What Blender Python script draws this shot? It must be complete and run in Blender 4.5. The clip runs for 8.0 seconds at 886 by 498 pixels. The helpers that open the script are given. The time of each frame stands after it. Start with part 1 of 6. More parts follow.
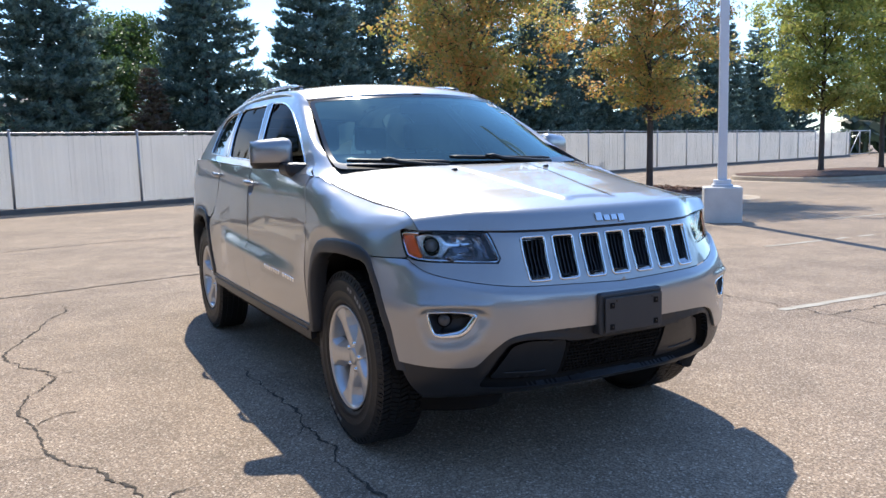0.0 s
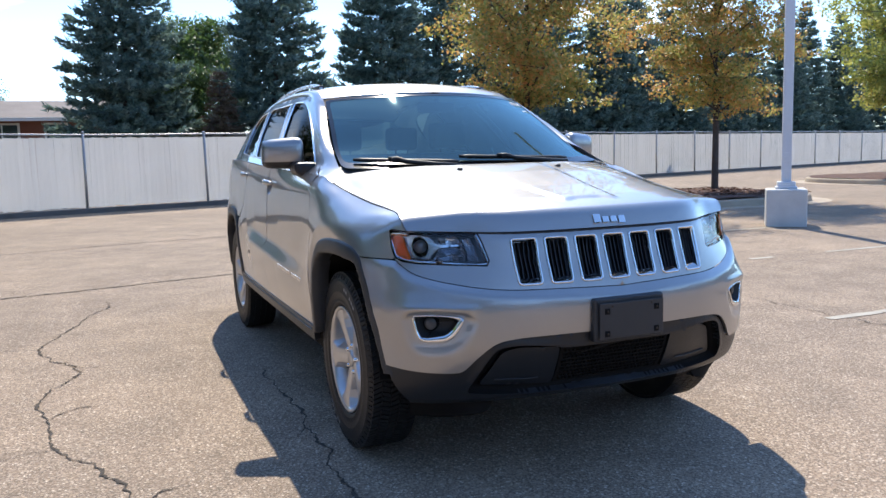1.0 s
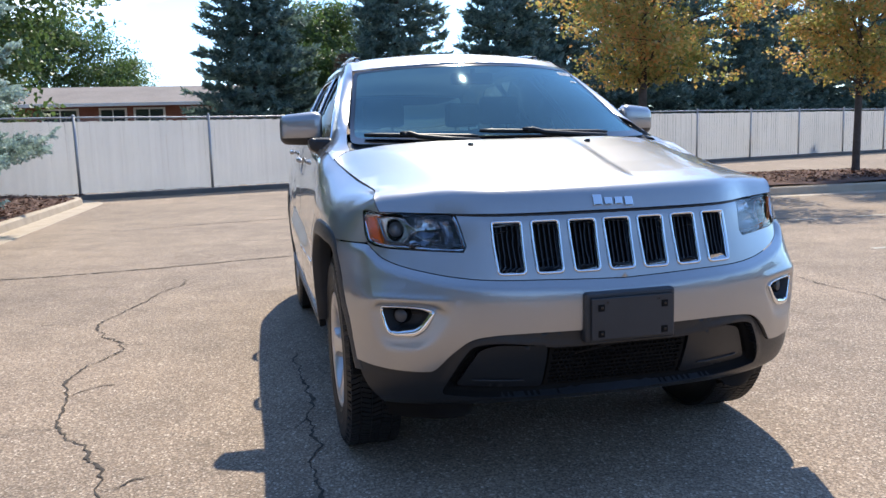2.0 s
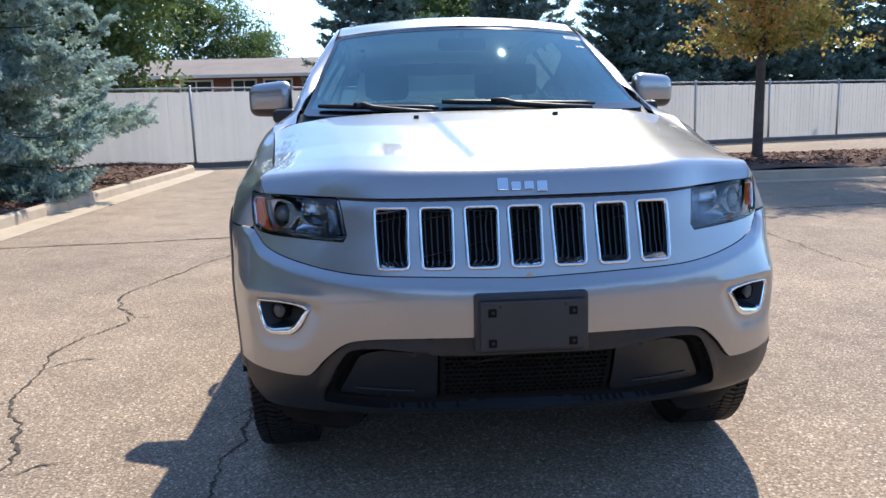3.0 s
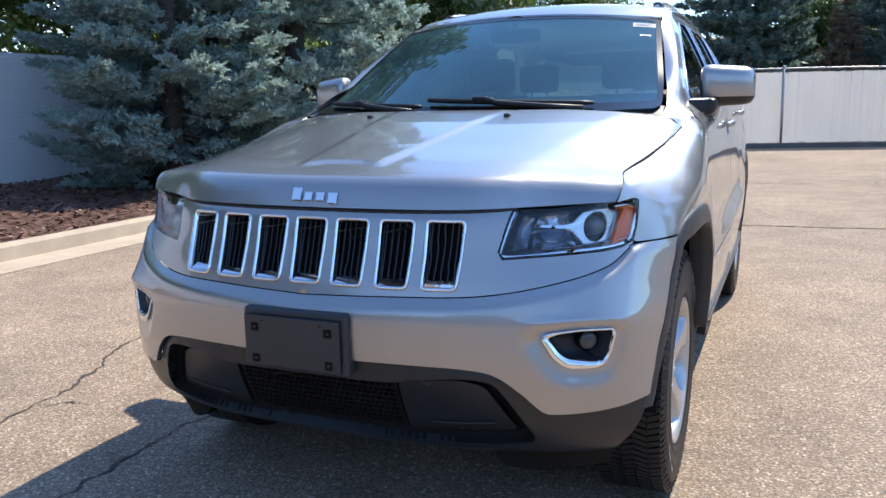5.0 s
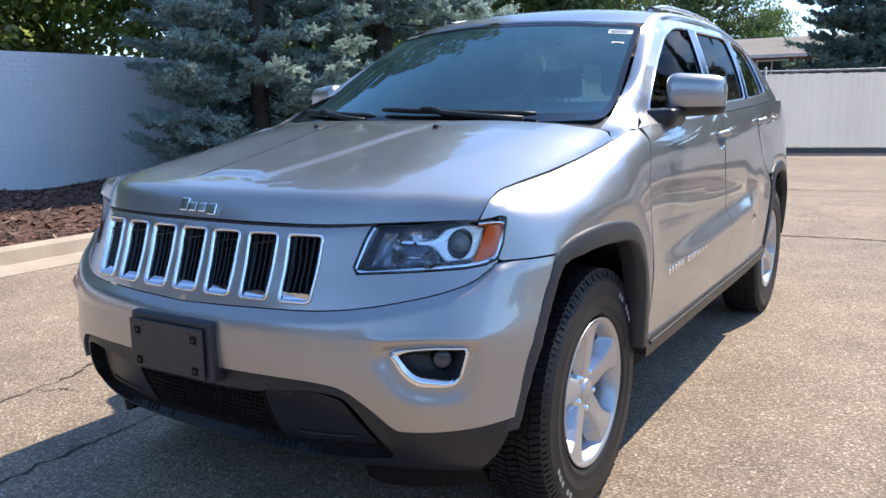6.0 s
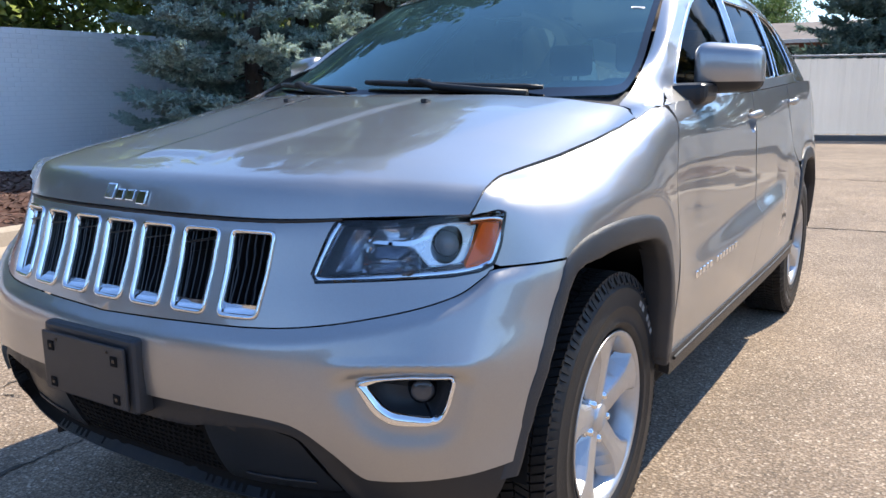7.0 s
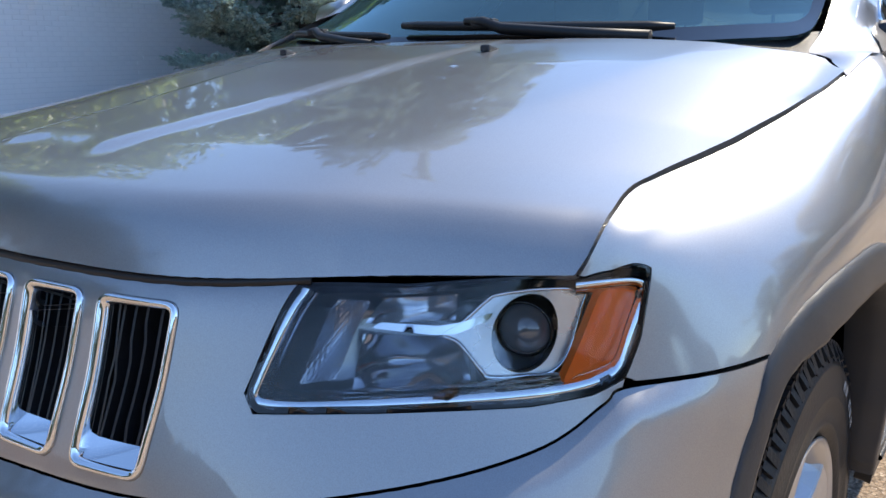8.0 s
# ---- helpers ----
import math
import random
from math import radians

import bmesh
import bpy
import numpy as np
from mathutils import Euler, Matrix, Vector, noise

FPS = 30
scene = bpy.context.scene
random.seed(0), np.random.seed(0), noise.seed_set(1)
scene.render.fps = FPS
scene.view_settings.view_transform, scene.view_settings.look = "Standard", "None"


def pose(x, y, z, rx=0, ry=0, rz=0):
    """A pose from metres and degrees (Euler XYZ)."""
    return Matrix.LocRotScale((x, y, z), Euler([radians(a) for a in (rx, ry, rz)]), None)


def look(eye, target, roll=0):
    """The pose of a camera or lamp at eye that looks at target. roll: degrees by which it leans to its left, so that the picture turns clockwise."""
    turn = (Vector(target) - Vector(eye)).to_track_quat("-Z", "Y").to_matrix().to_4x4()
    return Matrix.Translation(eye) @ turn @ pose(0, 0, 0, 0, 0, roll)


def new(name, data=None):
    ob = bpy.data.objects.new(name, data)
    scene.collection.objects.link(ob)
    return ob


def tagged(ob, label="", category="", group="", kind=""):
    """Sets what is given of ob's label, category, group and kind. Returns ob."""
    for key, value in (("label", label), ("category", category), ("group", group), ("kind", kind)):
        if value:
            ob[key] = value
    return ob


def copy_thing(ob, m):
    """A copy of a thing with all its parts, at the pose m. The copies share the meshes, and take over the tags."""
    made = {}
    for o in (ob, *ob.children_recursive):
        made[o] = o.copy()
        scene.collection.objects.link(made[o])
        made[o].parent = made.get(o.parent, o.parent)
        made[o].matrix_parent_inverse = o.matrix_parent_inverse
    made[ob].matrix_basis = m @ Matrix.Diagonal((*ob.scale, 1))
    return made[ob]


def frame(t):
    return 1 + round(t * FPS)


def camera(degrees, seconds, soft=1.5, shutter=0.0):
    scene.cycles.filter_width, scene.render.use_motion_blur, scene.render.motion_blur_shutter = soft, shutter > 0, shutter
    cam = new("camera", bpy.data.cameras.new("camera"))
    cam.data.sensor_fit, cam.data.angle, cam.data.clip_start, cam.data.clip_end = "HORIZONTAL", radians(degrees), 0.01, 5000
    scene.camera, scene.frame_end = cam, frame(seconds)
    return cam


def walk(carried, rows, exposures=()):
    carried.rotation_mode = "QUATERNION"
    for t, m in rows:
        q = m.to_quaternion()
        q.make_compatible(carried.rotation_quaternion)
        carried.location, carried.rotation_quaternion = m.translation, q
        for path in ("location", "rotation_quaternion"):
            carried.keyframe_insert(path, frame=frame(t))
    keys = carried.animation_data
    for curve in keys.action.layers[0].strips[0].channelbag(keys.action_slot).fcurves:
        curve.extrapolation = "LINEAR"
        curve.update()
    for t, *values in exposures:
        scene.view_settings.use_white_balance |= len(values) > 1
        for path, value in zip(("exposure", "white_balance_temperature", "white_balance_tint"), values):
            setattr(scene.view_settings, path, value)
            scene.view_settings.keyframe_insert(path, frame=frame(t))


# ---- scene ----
from mathutils.geometry import delaunay_2d_cdt

cam = camera(57.5, 8.0)
PATH = [
    (0, (-2.132, -3.376, 1.318), (-1.22, -1.613, 1.073), -1.5),
    (0.5, (-2.01, -3.433, 1.314), (-1.144, -1.645, 1.081), -2.0),
    (1, (-1.808, -3.429, 1.299), (-1.053, -1.592, 1.062), -1.5),
    (1.5, (-1.513, -3.346, 1.283), (-0.912, -1.454, 1.033), -1.9),
    (1.7, (-1.378, -3.33, 1.27), (-0.85, -1.418, 1.014), -2.0),
    (2.8, (-0.54, -3.082, 1.225), (-0.338, -1.119, 0.896), -1.1),
    (3, (-0.363, -3.037, 1.234), (-0.249, -1.068, 0.901), -1.5),
    (3.5, (0.045, -2.952, 1.244), (-0.032, -0.979, 0.924), -2.5),
    (4, (0.444, -2.799, 1.233), (0.153, -0.848, 0.901), -2.0),
    (4.5, (0.84, -2.719, 1.248), (0.278, -0.83, 0.906), -1.3),
    (5.8, (1.687, -2.346, 1.286), (0.661, -0.666, 0.932), -1.0),
    (6, (1.781, -2.286, 1.293), (0.726, -0.624, 0.942), -0.9),
    (6.5, (1.822, -2.17, 1.285), (0.738, -0.528, 0.923), -1.1),
    (7, (1.588, -1.904, 1.252), (0.531, -0.251, 0.865), -0.4),
    (7.5, (1.311, -1.578, 1.218), (0.24, 0.056, 0.791), 0.3),
    (7.6, (1.258, -1.496, 1.211), (0.171, 0.125, 0.778), 0.1),
    (8, (1.115, -1.179, 1.21), (-0.067, 0.365, 0.743), -0.9),
]
walk(cam, [(t, look(eye, target, roll)) for t, eye, target, roll in PATH], [(0, 1.09, 6080, 10), (1.7, 1.08, 6080, 10), (3, 1.17, 6120, 10), (4.5, 1.23, 6120, 10), (6.5, 1.26, 6230, 10), (7.3, 1.26, 6350, 10), (8, 1.18, 6550, 10)])
# ---- sky and sun ----
SUN_WAY = Vector((0.27, 0.78, 1.0)).normalized()
world = bpy.data.worlds.new("sky")
scene.world = world
world.use_nodes = True
sky_nodes, sky_links = world.node_tree.nodes, world.node_tree.links
sky = sky_nodes.new("ShaderNodeTexSky")
sky.sky_type = "NISHITA"
sky.sun_disc = False
sky.sun_elevation = math.asin(SUN_WAY.z)
sky.sun_rotation = math.atan2(SUN_WAY.x, SUN_WAY.y)
sky.air_density, sky.dust_density, sky.ozone_density = 1.0, 0.10, 4.0
sky.altitude = 1200
# thin white clouds, low in the sky and more of them on the sun's side
sky_co = sky_nodes.new("ShaderNodeTexCoord")
sky_map = sky_nodes.new("ShaderNodeMapping")
sky_map.inputs["Scale"].default_value = (1.0, 1.0, 3.4)
sky_map.inputs["Location"].default_value = (0.35, 0.2, 0.1)
sky_noise = sky_nodes.new("ShaderNodeTexNoise")
sky_noise.inputs["Scale"].default_value, sky_noise.inputs["Detail"].default_value = 2.2, 7.0
sky_noise.inputs["Roughness"].default_value = 0.55
sky_side = sky_nodes.new("ShaderNodeVectorMath")
sky_side.operation = "DOT_PRODUCT"
sky_side.inputs[1].default_value = (-0.5, 0.8, 0.0)
sky_axes = sky_nodes.new("ShaderNodeSeparateXYZ")
sky_lean = sky_nodes.new("ShaderNodeMath")
sky_lean.operation = "MULTIPLY_ADD"
sky_lean.inputs[1].default_value = 0.19
sky_low = sky_nodes.new("ShaderNodeMapRange")
for key, value in (("From Min", 0.26), ("From Max", 0.50), ("To Min", 0.0), ("To Max", 0.20)):
    sky_low.inputs[key].default_value = value
sky_less = sky_nodes.new("ShaderNodeMath")
sky_less.operation = "SUBTRACT"
sky_ramp = sky_nodes.new("ShaderNodeValToRGB")
sky_ramp.color_ramp.elements[0].position, sky_ramp.color_ramp.elements[1].position = 0.63, 0.75
sky_mix = sky_nodes.new("ShaderNodeMix")
sky_mix.data_type = "RGBA"
sky_mix.inputs["B"].default_value = (8.2, 8.5, 8.9, 1)
sky_back = sky_nodes["Background"]
sky_back.inputs["Strength"].default_value = 0.15
sky_links.new(sky_co.outputs["Generated"], sky_map.inputs["Vector"])
sky_links.new(sky_map.outputs["Vector"], sky_noise.inputs["Vector"])
sky_links.new(sky_co.outputs["Generated"], sky_axes.inputs["Vector"])
sky_links.new(sky_co.outputs["Generated"], sky_side.inputs[0])
sky_links.new(sky_side.outputs["Value"], sky_lean.inputs[0])
sky_links.new(sky_noise.outputs["Fac"], sky_lean.inputs[2])
sky_links.new(sky_axes.outputs["Z"], sky_low.inputs["Value"])
sky_links.new(sky_lean.outputs[0], sky_less.inputs[0])
sky_links.new(sky_low.outputs["Result"], sky_less.inputs[1])
sky_links.new(sky_less.outputs[0], sky_ramp.inputs["Fac"])
sky_links.new(sky_ramp.outputs["Color"], sky_mix.inputs["Factor"])
sky_links.new(sky.outputs["Color"], sky_mix.inputs["A"])
sky_links.new(sky_mix.outputs["Result"], sky_back.inputs["Color"])

sun = new("sun", bpy.data.lights.new("sun", "SUN"))
sun.data.energy, sun.data.angle, sun.data.color = 3.1, radians(0.53), (1.0, 0.89, 0.72)
sun.matrix_world = look(SUN_WAY * 60, (0, 0, 0))

# ---- materials ----
def material(name, base=(0.5, 0.5, 0.5), rough=0.5, metal=0.0, **more):
    m = bpy.data.materials.new(name)
    m.use_nodes = True
    b = m.node_tree.nodes["Principled BSDF"]
    b.inputs["Base Color"].default_value = (*base, 1)
    b.inputs["Roughness"].default_value, b.inputs["Metallic"].default_value = rough, metal
    for key, value in more.items():
        b.inputs[key.replace("_", " ")].default_value = value
    return m


def node(m, kind, **inputs):
    n = m.node_tree.nodes.new(kind)
    for key, value in inputs.items():
        n.inputs[key.replace("_", " ")].default_value = value
    return n


def join(m, a, b):
    m.node_tree.links.new(a, b)


def surface_of(m):
    return m.node_tree.nodes["Principled BSDF"]


def noise_of(m, scale, detail=4.0, rough=0.55, space="Object"):
    co = node(m, "ShaderNodeTexCoord")
    n = node(m, "ShaderNodeTexNoise", Scale=scale, Detail=detail, Roughness=rough)
    join(m, co.outputs[space], n.inputs["Vector"])
    return n.outputs["Fac"]


def ramp_of(m, fac, stops):
    r = node(m, "ShaderNodeValToRGB")
    el = r.color_ramp.elements
    while len(el) < len(stops):
        el.new(0.5)
    for e, (at, c) in zip(el, stops):
        e.position = at
        e.color = (*c, 1) if len(c) == 3 else c
    join(m, fac, r.inputs["Fac"])
    return r.outputs["Color"]


def mixed(m, fac, a, b, how="MIX"):
    n = node(m, "ShaderNodeMix")
    n.data_type, n.blend_type = "RGBA", how
    for sock, v in ((n.inputs["Factor"], fac), (n.inputs["A"], a), (n.inputs["B"], b)):
        if isinstance(v, bpy.types.NodeSocket):
            join(m, v, sock)
        else:
            sock.default_value = v if isinstance(v, (int, float)) else (*v, 1)
    return n.outputs["Result"]


def bumped(m, height, strength=0.3, distance=0.01):
    b = node(m, "ShaderNodeBump", Strength=strength, Distance=distance)
    join(m, height, b.inputs["Height"])
    join(m, b.outputs["Normal"], surface_of(m).inputs["Normal"])


def mottled(name, a, b, rough, scale, metal=0.0, bump=0.0, fine=None, **more):
    """A surface of two tones, blotched at one scale and grained at a finer one."""
    m = material(name, a, rough, metal, **more)
    big = noise_of(m, scale, 5)
    small = noise_of(m, fine or scale * 14, 3)
    both = mixed(m, 0.4, big, small)
    join(m, ramp_of(m, both, [(0.32, a), (0.68, b)]), surface_of(m).inputs["Base Color"])
    if bump:
        bumped(m, small, bump, 0.004)
    return m


PAINT = material("silver_paint", (0.375, 0.37, 0.365), 0.37, 0.84, Coat_Weight=1.0, Coat_Roughness=0.03, Coat_IOR=1.62)
flake = noise_of(PAINT, 900, 2)
dust_haze = noise_of(PAINT, 3.0, 6)
join(PAINT, mixed(PAINT, 0.5, ramp_of(PAINT, flake, [(0.3, (0.315, 0.31, 0.305)), (0.7, (0.455, 0.448, 0.442))]),
                  ramp_of(PAINT, dust_haze, [(0.3, (0.36, 0.355, 0.35)), (0.7, (0.395, 0.388, 0.383))])), surface_of(PAINT).inputs["Base Color"])
CHROME = material("chrome", (0.86, 0.87, 0.88), 0.06, 1.0)
join(CHROME, ramp_of(CHROME, noise_of(CHROME, 40, 4), [(0.3, (0.05,) * 3), (0.7, (0.10,) * 3)]), surface_of(CHROME).inputs["Roughness"])
SATIN = material("satin_silver", (0.74, 0.75, 0.76), 0.24, 0.9, Coat_Weight=0.5, Coat_Roughness=0.05)
join(SATIN, ramp_of(SATIN, noise_of(SATIN, 9, 5), [(0.3, (0.2,) * 3), (0.75, (0.32,) * 3)]), surface_of(SATIN).inputs["Roughness"])
WHEEL_SILVER = mottled("wheel_silver", (0.50, 0.505, 0.51), (0.58, 0.58, 0.585), 0.34, 30, metal=0.75, Coat_Weight=0.5, Coat_Roughness=0.08)
PLASTIC = mottled("black_grained_plastic", (0.022, 0.0235, 0.027), (0.036, 0.038, 0.042), 0.42, 5, bump=0.25, fine=700)
BUMPER_BLACK = mottled("black_bumper_plastic", (0.010, 0.0115, 0.0145), (0.0165, 0.0185, 0.0225), 0.36, 4, bump=0.15, fine=650, Specular_IOR_Level=0.5)
GLOSS_BLACK = material("gloss_black", (0.006, 0.006, 0.007), 0.12)
DARK = mottled("dark_underbody", (0.006, 0.006, 0.006), (0.011, 0.0105, 0.010), 0.85, 6, Specular_IOR_Level=0.15)
RUBBER = mottled("tyre_rubber", (0.010, 0.010, 0.0108), (0.020, 0.0197, 0.0195), 0.50, 7, bump=0.3, fine=160, Specular_IOR_Level=0.42)
SEAL = material("rubber_seal", (0.008, 0.008, 0.008), 0.5)
AMBER = material("amber_lens", (1.0, 0.20, 0.03), 0.2, 0.0)
TURN_GREY = material("turn_reflector_grey", (0.34, 0.36, 0.40), 0.12, 0.9)
FACET = material("faceted_reflector", (0.80, 0.81, 0.83), 0.18, 0.95)
FOG_LENS = material("fog_lens_glass", (0.07, 0.072, 0.078), 0.08, 0.1)
SEAT = mottled("dark_seat_cloth", (0.012, 0.012, 0.013), (0.022, 0.022, 0.023), 0.8, 12)
DASH = mottled("dark_dashboard", (0.015, 0.015, 0.016), (0.024, 0.024, 0.025), 0.55, 9, bump=0.2, fine=500)


def pane_material(name, tint, gloss=(1.0, 1.0, 1.0), ior=1.5, dust_haze=0.0):
    m = bpy.data.materials.new(name)
    m.use_nodes = True
    t = m.node_tree
    t.nodes.clear()
    out, mix = t.nodes.new("ShaderNodeOutputMaterial"), t.nodes.new("ShaderNodeMixShader")
    clear, shine, fres = t.nodes.new("ShaderNodeBsdfTransparent"), t.nodes.new("ShaderNodeBsdfGlossy"), t.nodes.new("ShaderNodeFresnel")
    clear.inputs["Color"].default_value = (*tint, 1)
    shine.inputs["Color"].default_value = (*gloss, 1)
    shine.inputs["Roughness"].default_value = 0.02
    fres.inputs["IOR"].default_value = ior
    t.links.new(fres.outputs["Fac"], mix.inputs["Fac"])
    t.links.new(clear.outputs[0], mix.inputs[1])
    t.links.new(shine.outputs[0], mix.inputs[2])
    last = mix.outputs[0]
    # thin dust film coloured teal, so the sunlit haze on the glass is painted in
    if dust_haze:
        haze_film, over = t.nodes.new("ShaderNodeBsdfDiffuse"), t.nodes.new("ShaderNodeMixShader")
        haze_film.inputs["Color"].default_value = (0.40, 0.75, 0.78, 1)
        blotch = ramp_of(m, noise_of(m, 2.5, 6), [(0.3, (dust_haze * .6,) * 3), (0.7, (dust_haze * 1.4,) * 3)])
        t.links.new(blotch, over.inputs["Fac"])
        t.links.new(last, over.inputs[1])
        t.links.new(haze_film.outputs[0], over.inputs[2])
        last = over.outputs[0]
    t.links.new(last, out.inputs["Surface"])
    return m


WORN_MARK = mottled("worn_white_marks", (.22, .22, .21), (.34, .34, .33), .7, 60)
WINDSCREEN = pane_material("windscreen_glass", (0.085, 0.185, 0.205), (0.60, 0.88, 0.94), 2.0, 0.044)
TINTED = pane_material("tinted_glass", (0.05, 0.058, 0.058), ior=1.05)
PRIVACY = pane_material("privacy_glass", (0.018, 0.021, 0.022), ior=1.42)
CLEAR = pane_material("clear_lens", (0.93, 0.95, 0.97))

# ---- the car's outer skin: a smooth net of stations (nose to tail) and rows (sill to belt) ----
def spline(values, at):
    """Catmull-Rom through values (first axis), at the positions at."""
    v = np.asarray(values, float)
    n = len(v)
    at = np.clip(np.asarray(at, float), 0, n - 1)
    k = np.clip(np.floor(at).astype(int), 0, n - 2)
    f = (at - k).reshape(at.shape + (1,) * (v.ndim - 1))
    pad = np.concatenate([[2 * v[0] - v[1]], v, [2 * v[-1] - v[-2]]])
    a, b, c, d = pad[k], pad[k + 1], pad[k + 2], pad[k + 3]
    return b + 0.5 * f * (c - a + f * (2 * a - 5 * b + 4 * c - d + f * (3 * (b - c) + d - a)))


def smooth_line(points, n, closed=False):
    """n points along a Catmull-Rom line through points."""
    p = np.asarray(points, float)
    if closed:
        p = np.concatenate([p[-2:], p, p[:3]])
        at = np.linspace(2, len(p) - 3, n, endpoint=False)
    else:
        at = np.linspace(0, len(p) - 1, n)
    return spline(p, at)


# ---- hood ----
LIP_X = [0, .22, .43, .605, .70, .768]
LIP_Y = [-.765, -.756, -.718, -.605, -.556, -.522]
T_KNOT = [0, .008, .02, .035, .05, .07, .1, .2, .4, .7, .9, 1.1]
RISE_MID = [0, .022, .048, .070, .081, .0865, .0940, .1150, .147, .203, .236, .262]
RISE_END = [0, .016, .033, .046, .053, .056, .060, .069, .098, .155, .203, .240]


LIP_LINE = smooth_line(np.stack([LIP_X, LIP_Y], 1), 400)


def hood_lip(x):
    return np.interp(x, LIP_LINE[:, 0], LIP_LINE[:, 1])


T_FINE = np.linspace(0, 1.2, 241)


def soft_curve(values):
    raw = np.interp(T_FINE, T_KNOT, values)
    k = np.exp(-np.linspace(-2, 2, 5) ** 2)
    return np.convolve(np.pad(raw, 2, mode="reflect", reflect_type="odd"), k / k.sum(), "valid")


MID_FINE, END_FINE = soft_curve(RISE_MID), soft_curve(RISE_END)


def on_hood(x, y):
    ax = np.abs(x)
    t = np.clip(y - hood_lip(ax), 0, 1.2)
    start = 0.50 + 0.10 * np.clip((y + 0.5) / 0.7, 0, 1)
    e = np.clip((ax - start) / (0.78 - start), 0, 1.1) ** 1.35
    z = 0.992 + 0.010 * e + (1 - e) * np.interp(t, T_FINE, MID_FINE) + e * np.interp(t, T_FINE, END_FINE)
    # raised middle panel, rounded off at its front end
    half = 0.142 + 0.100 * np.clip((y + 0.60) / 0.8, 0, 1)
    s = np.clip((half - ax) / 0.030, 0, 1) * np.clip((y + 0.605 + 0.5 * np.clip(ax - 0.06, 0, 1)) / 0.028, 0, 1)
    z = z + 0.0068 * s * s * (3 - 2 * s) * np.clip((0.25 - y) / 0.3, 0, 1)
    return np.stack([x, y, z], 1)



ROW_Z = [0.30, 0.42, 0.56, 0.70, 0.79, 0.89]
# nose stations 0..5: how far forward and out each row stands
NOSE_X = [[0, .22, .42, .60, .765, .862], [0, .22, .43, .63, .80, .893], [0, .22, .43, .635, .80, .905],
          [0, .22, .43, .635, .805, .908], [0, .22, .425, .625, .797, .903], [0, .22, .43, .61, .788, .895]]
NOSE_Y = [[-.705, -.70, -.68, -.63, -.545, -.42], [-.79, -.785, -.758, -.69, -.58, -.43], [-.847, -.840, -.807, -.722, -.596, -.40],
          [-.855, -.846, -.81, -.718, -.60, -.385], [-.832, -.824, -.790, -.695, -.56, -.377], [-.797, -.787, -.752, -.65, -.515, -.368]]
NOSE_TOP = ([.0, .22, .43, .605, .780, .868], [-.765, -.756, -.718, -.605, -.500, -.337], [.982, .982, .984, .99, .998, .985])
SIDE_Y = [-.15, .10, .40, 1.2, 2.1, 2.9, 3.45]
SIDE_X = [.885, .913, .925, .928, .926, .920]
# shoulder rows of the side stations: half width and height
SH_X = [[.908, .914, .910, .902, .900, .880, .850], [.864, .876, .887, .886, .884, .862, .832], [.778, .808, .838, .866, .864, .842, .812]]
SH_Z = [[.975, 1.01, 1.06, 1.06, 1.08, 1.10, 1.10], [1.044, 1.093, 1.154, 1.145, 1.17, 1.20, 1.20], [1.082, 1.135, 1.205, 1.225, 1.255, 1.285, 1.29]]


def skin_net():
    net = np.zeros((16, 9, 3))
    for j, z in enumerate(ROW_Z):
        for i in range(6):
            net[i, j] = NOSE_X[j][i], NOSE_Y[j][i], z
        for i, y in enumerate(SIDE_Y):
            net[6 + i, j] = SIDE_X[j] - (0, 0, 0, 0, 0, 0.018, 0.055)[i], y, z
    for i in range(6):
        x, y, z = (q[i] for q in NOSE_TOP)
        net[i, 6] = x, y, z
        if i < 5:
            net[i, 7] = x * 0.985, y + 0.03, z + 0.006
            net[i, 8] = x * 0.97, y + 0.06, z + 0.008
            if i == 4:
                net[i, 7] = .776, -.512, 1.003
                net[i, 8] = .766, -.522, 1.008
        else:
            net[i, 7] = .812, -.340, 1.046
            net[i, 8] = .756, -.36, 1.042
    for i, y in enumerate(SIDE_Y):
        for j in range(3):
            net[6 + i, 6 + j] = SH_X[j][i], y, SH_Z[j][i]
    for i in range(4, 9):
        net[i, 8, 2] = on_hood(net[i, 8, :1], net[i, 8, 1:2])[0, 2] - .003
    # the tail, which the walk never shows: plain and rounded
    for k, (fx, y) in enumerate(((0.86, 3.80), (0.5, 3.93), (0.0, 3.96))):
        net[13 + k] = net[12]
        net[13 + k, :, 0] *= fx
        net[13 + k, :, 1] = y - np.array([0, 0, 0, 0, 0, .03, .13, .26, .38])
    return net


NET = skin_net()


def skin(i, j):
    """Points of the skin at stations i and rows j."""
    i, j = np.broadcast_arrays(np.asarray(i, float), np.asarray(j, float))
    shape = i.shape
    i, j = i.ravel(), j.ravel()
    rows = spline(NET, i)
    n = rows.shape[1]
    k = np.clip(np.floor(np.clip(j, 0, n - 1)).astype(int), 0, n - 2)
    f = (np.clip(j, 0, n - 1) - k)[:, None]
    pad = np.concatenate([2 * rows[:, :1] - rows[:, 1:2], rows, 2 * rows[:, -1:] - rows[:, -2:-1]], 1)
    m = np.arange(len(k))
    a, b, c, d = pad[m, k], pad[m, k + 1], pad[m, k + 2], pad[m, k + 3]
    out = b + 0.5 * f * (c - a + f * (2 * a - 5 * b + 4 * c - d + f * (3 * (b - c) + d - a)))
    return out.reshape(shape + (3,))


SKIN_I, SKIN_J = np.meshgrid(np.linspace(0, 13, 651), np.linspace(0, 8, 321), indexing="ij")
SKIN_P = skin(SKIN_I, SKIN_J)


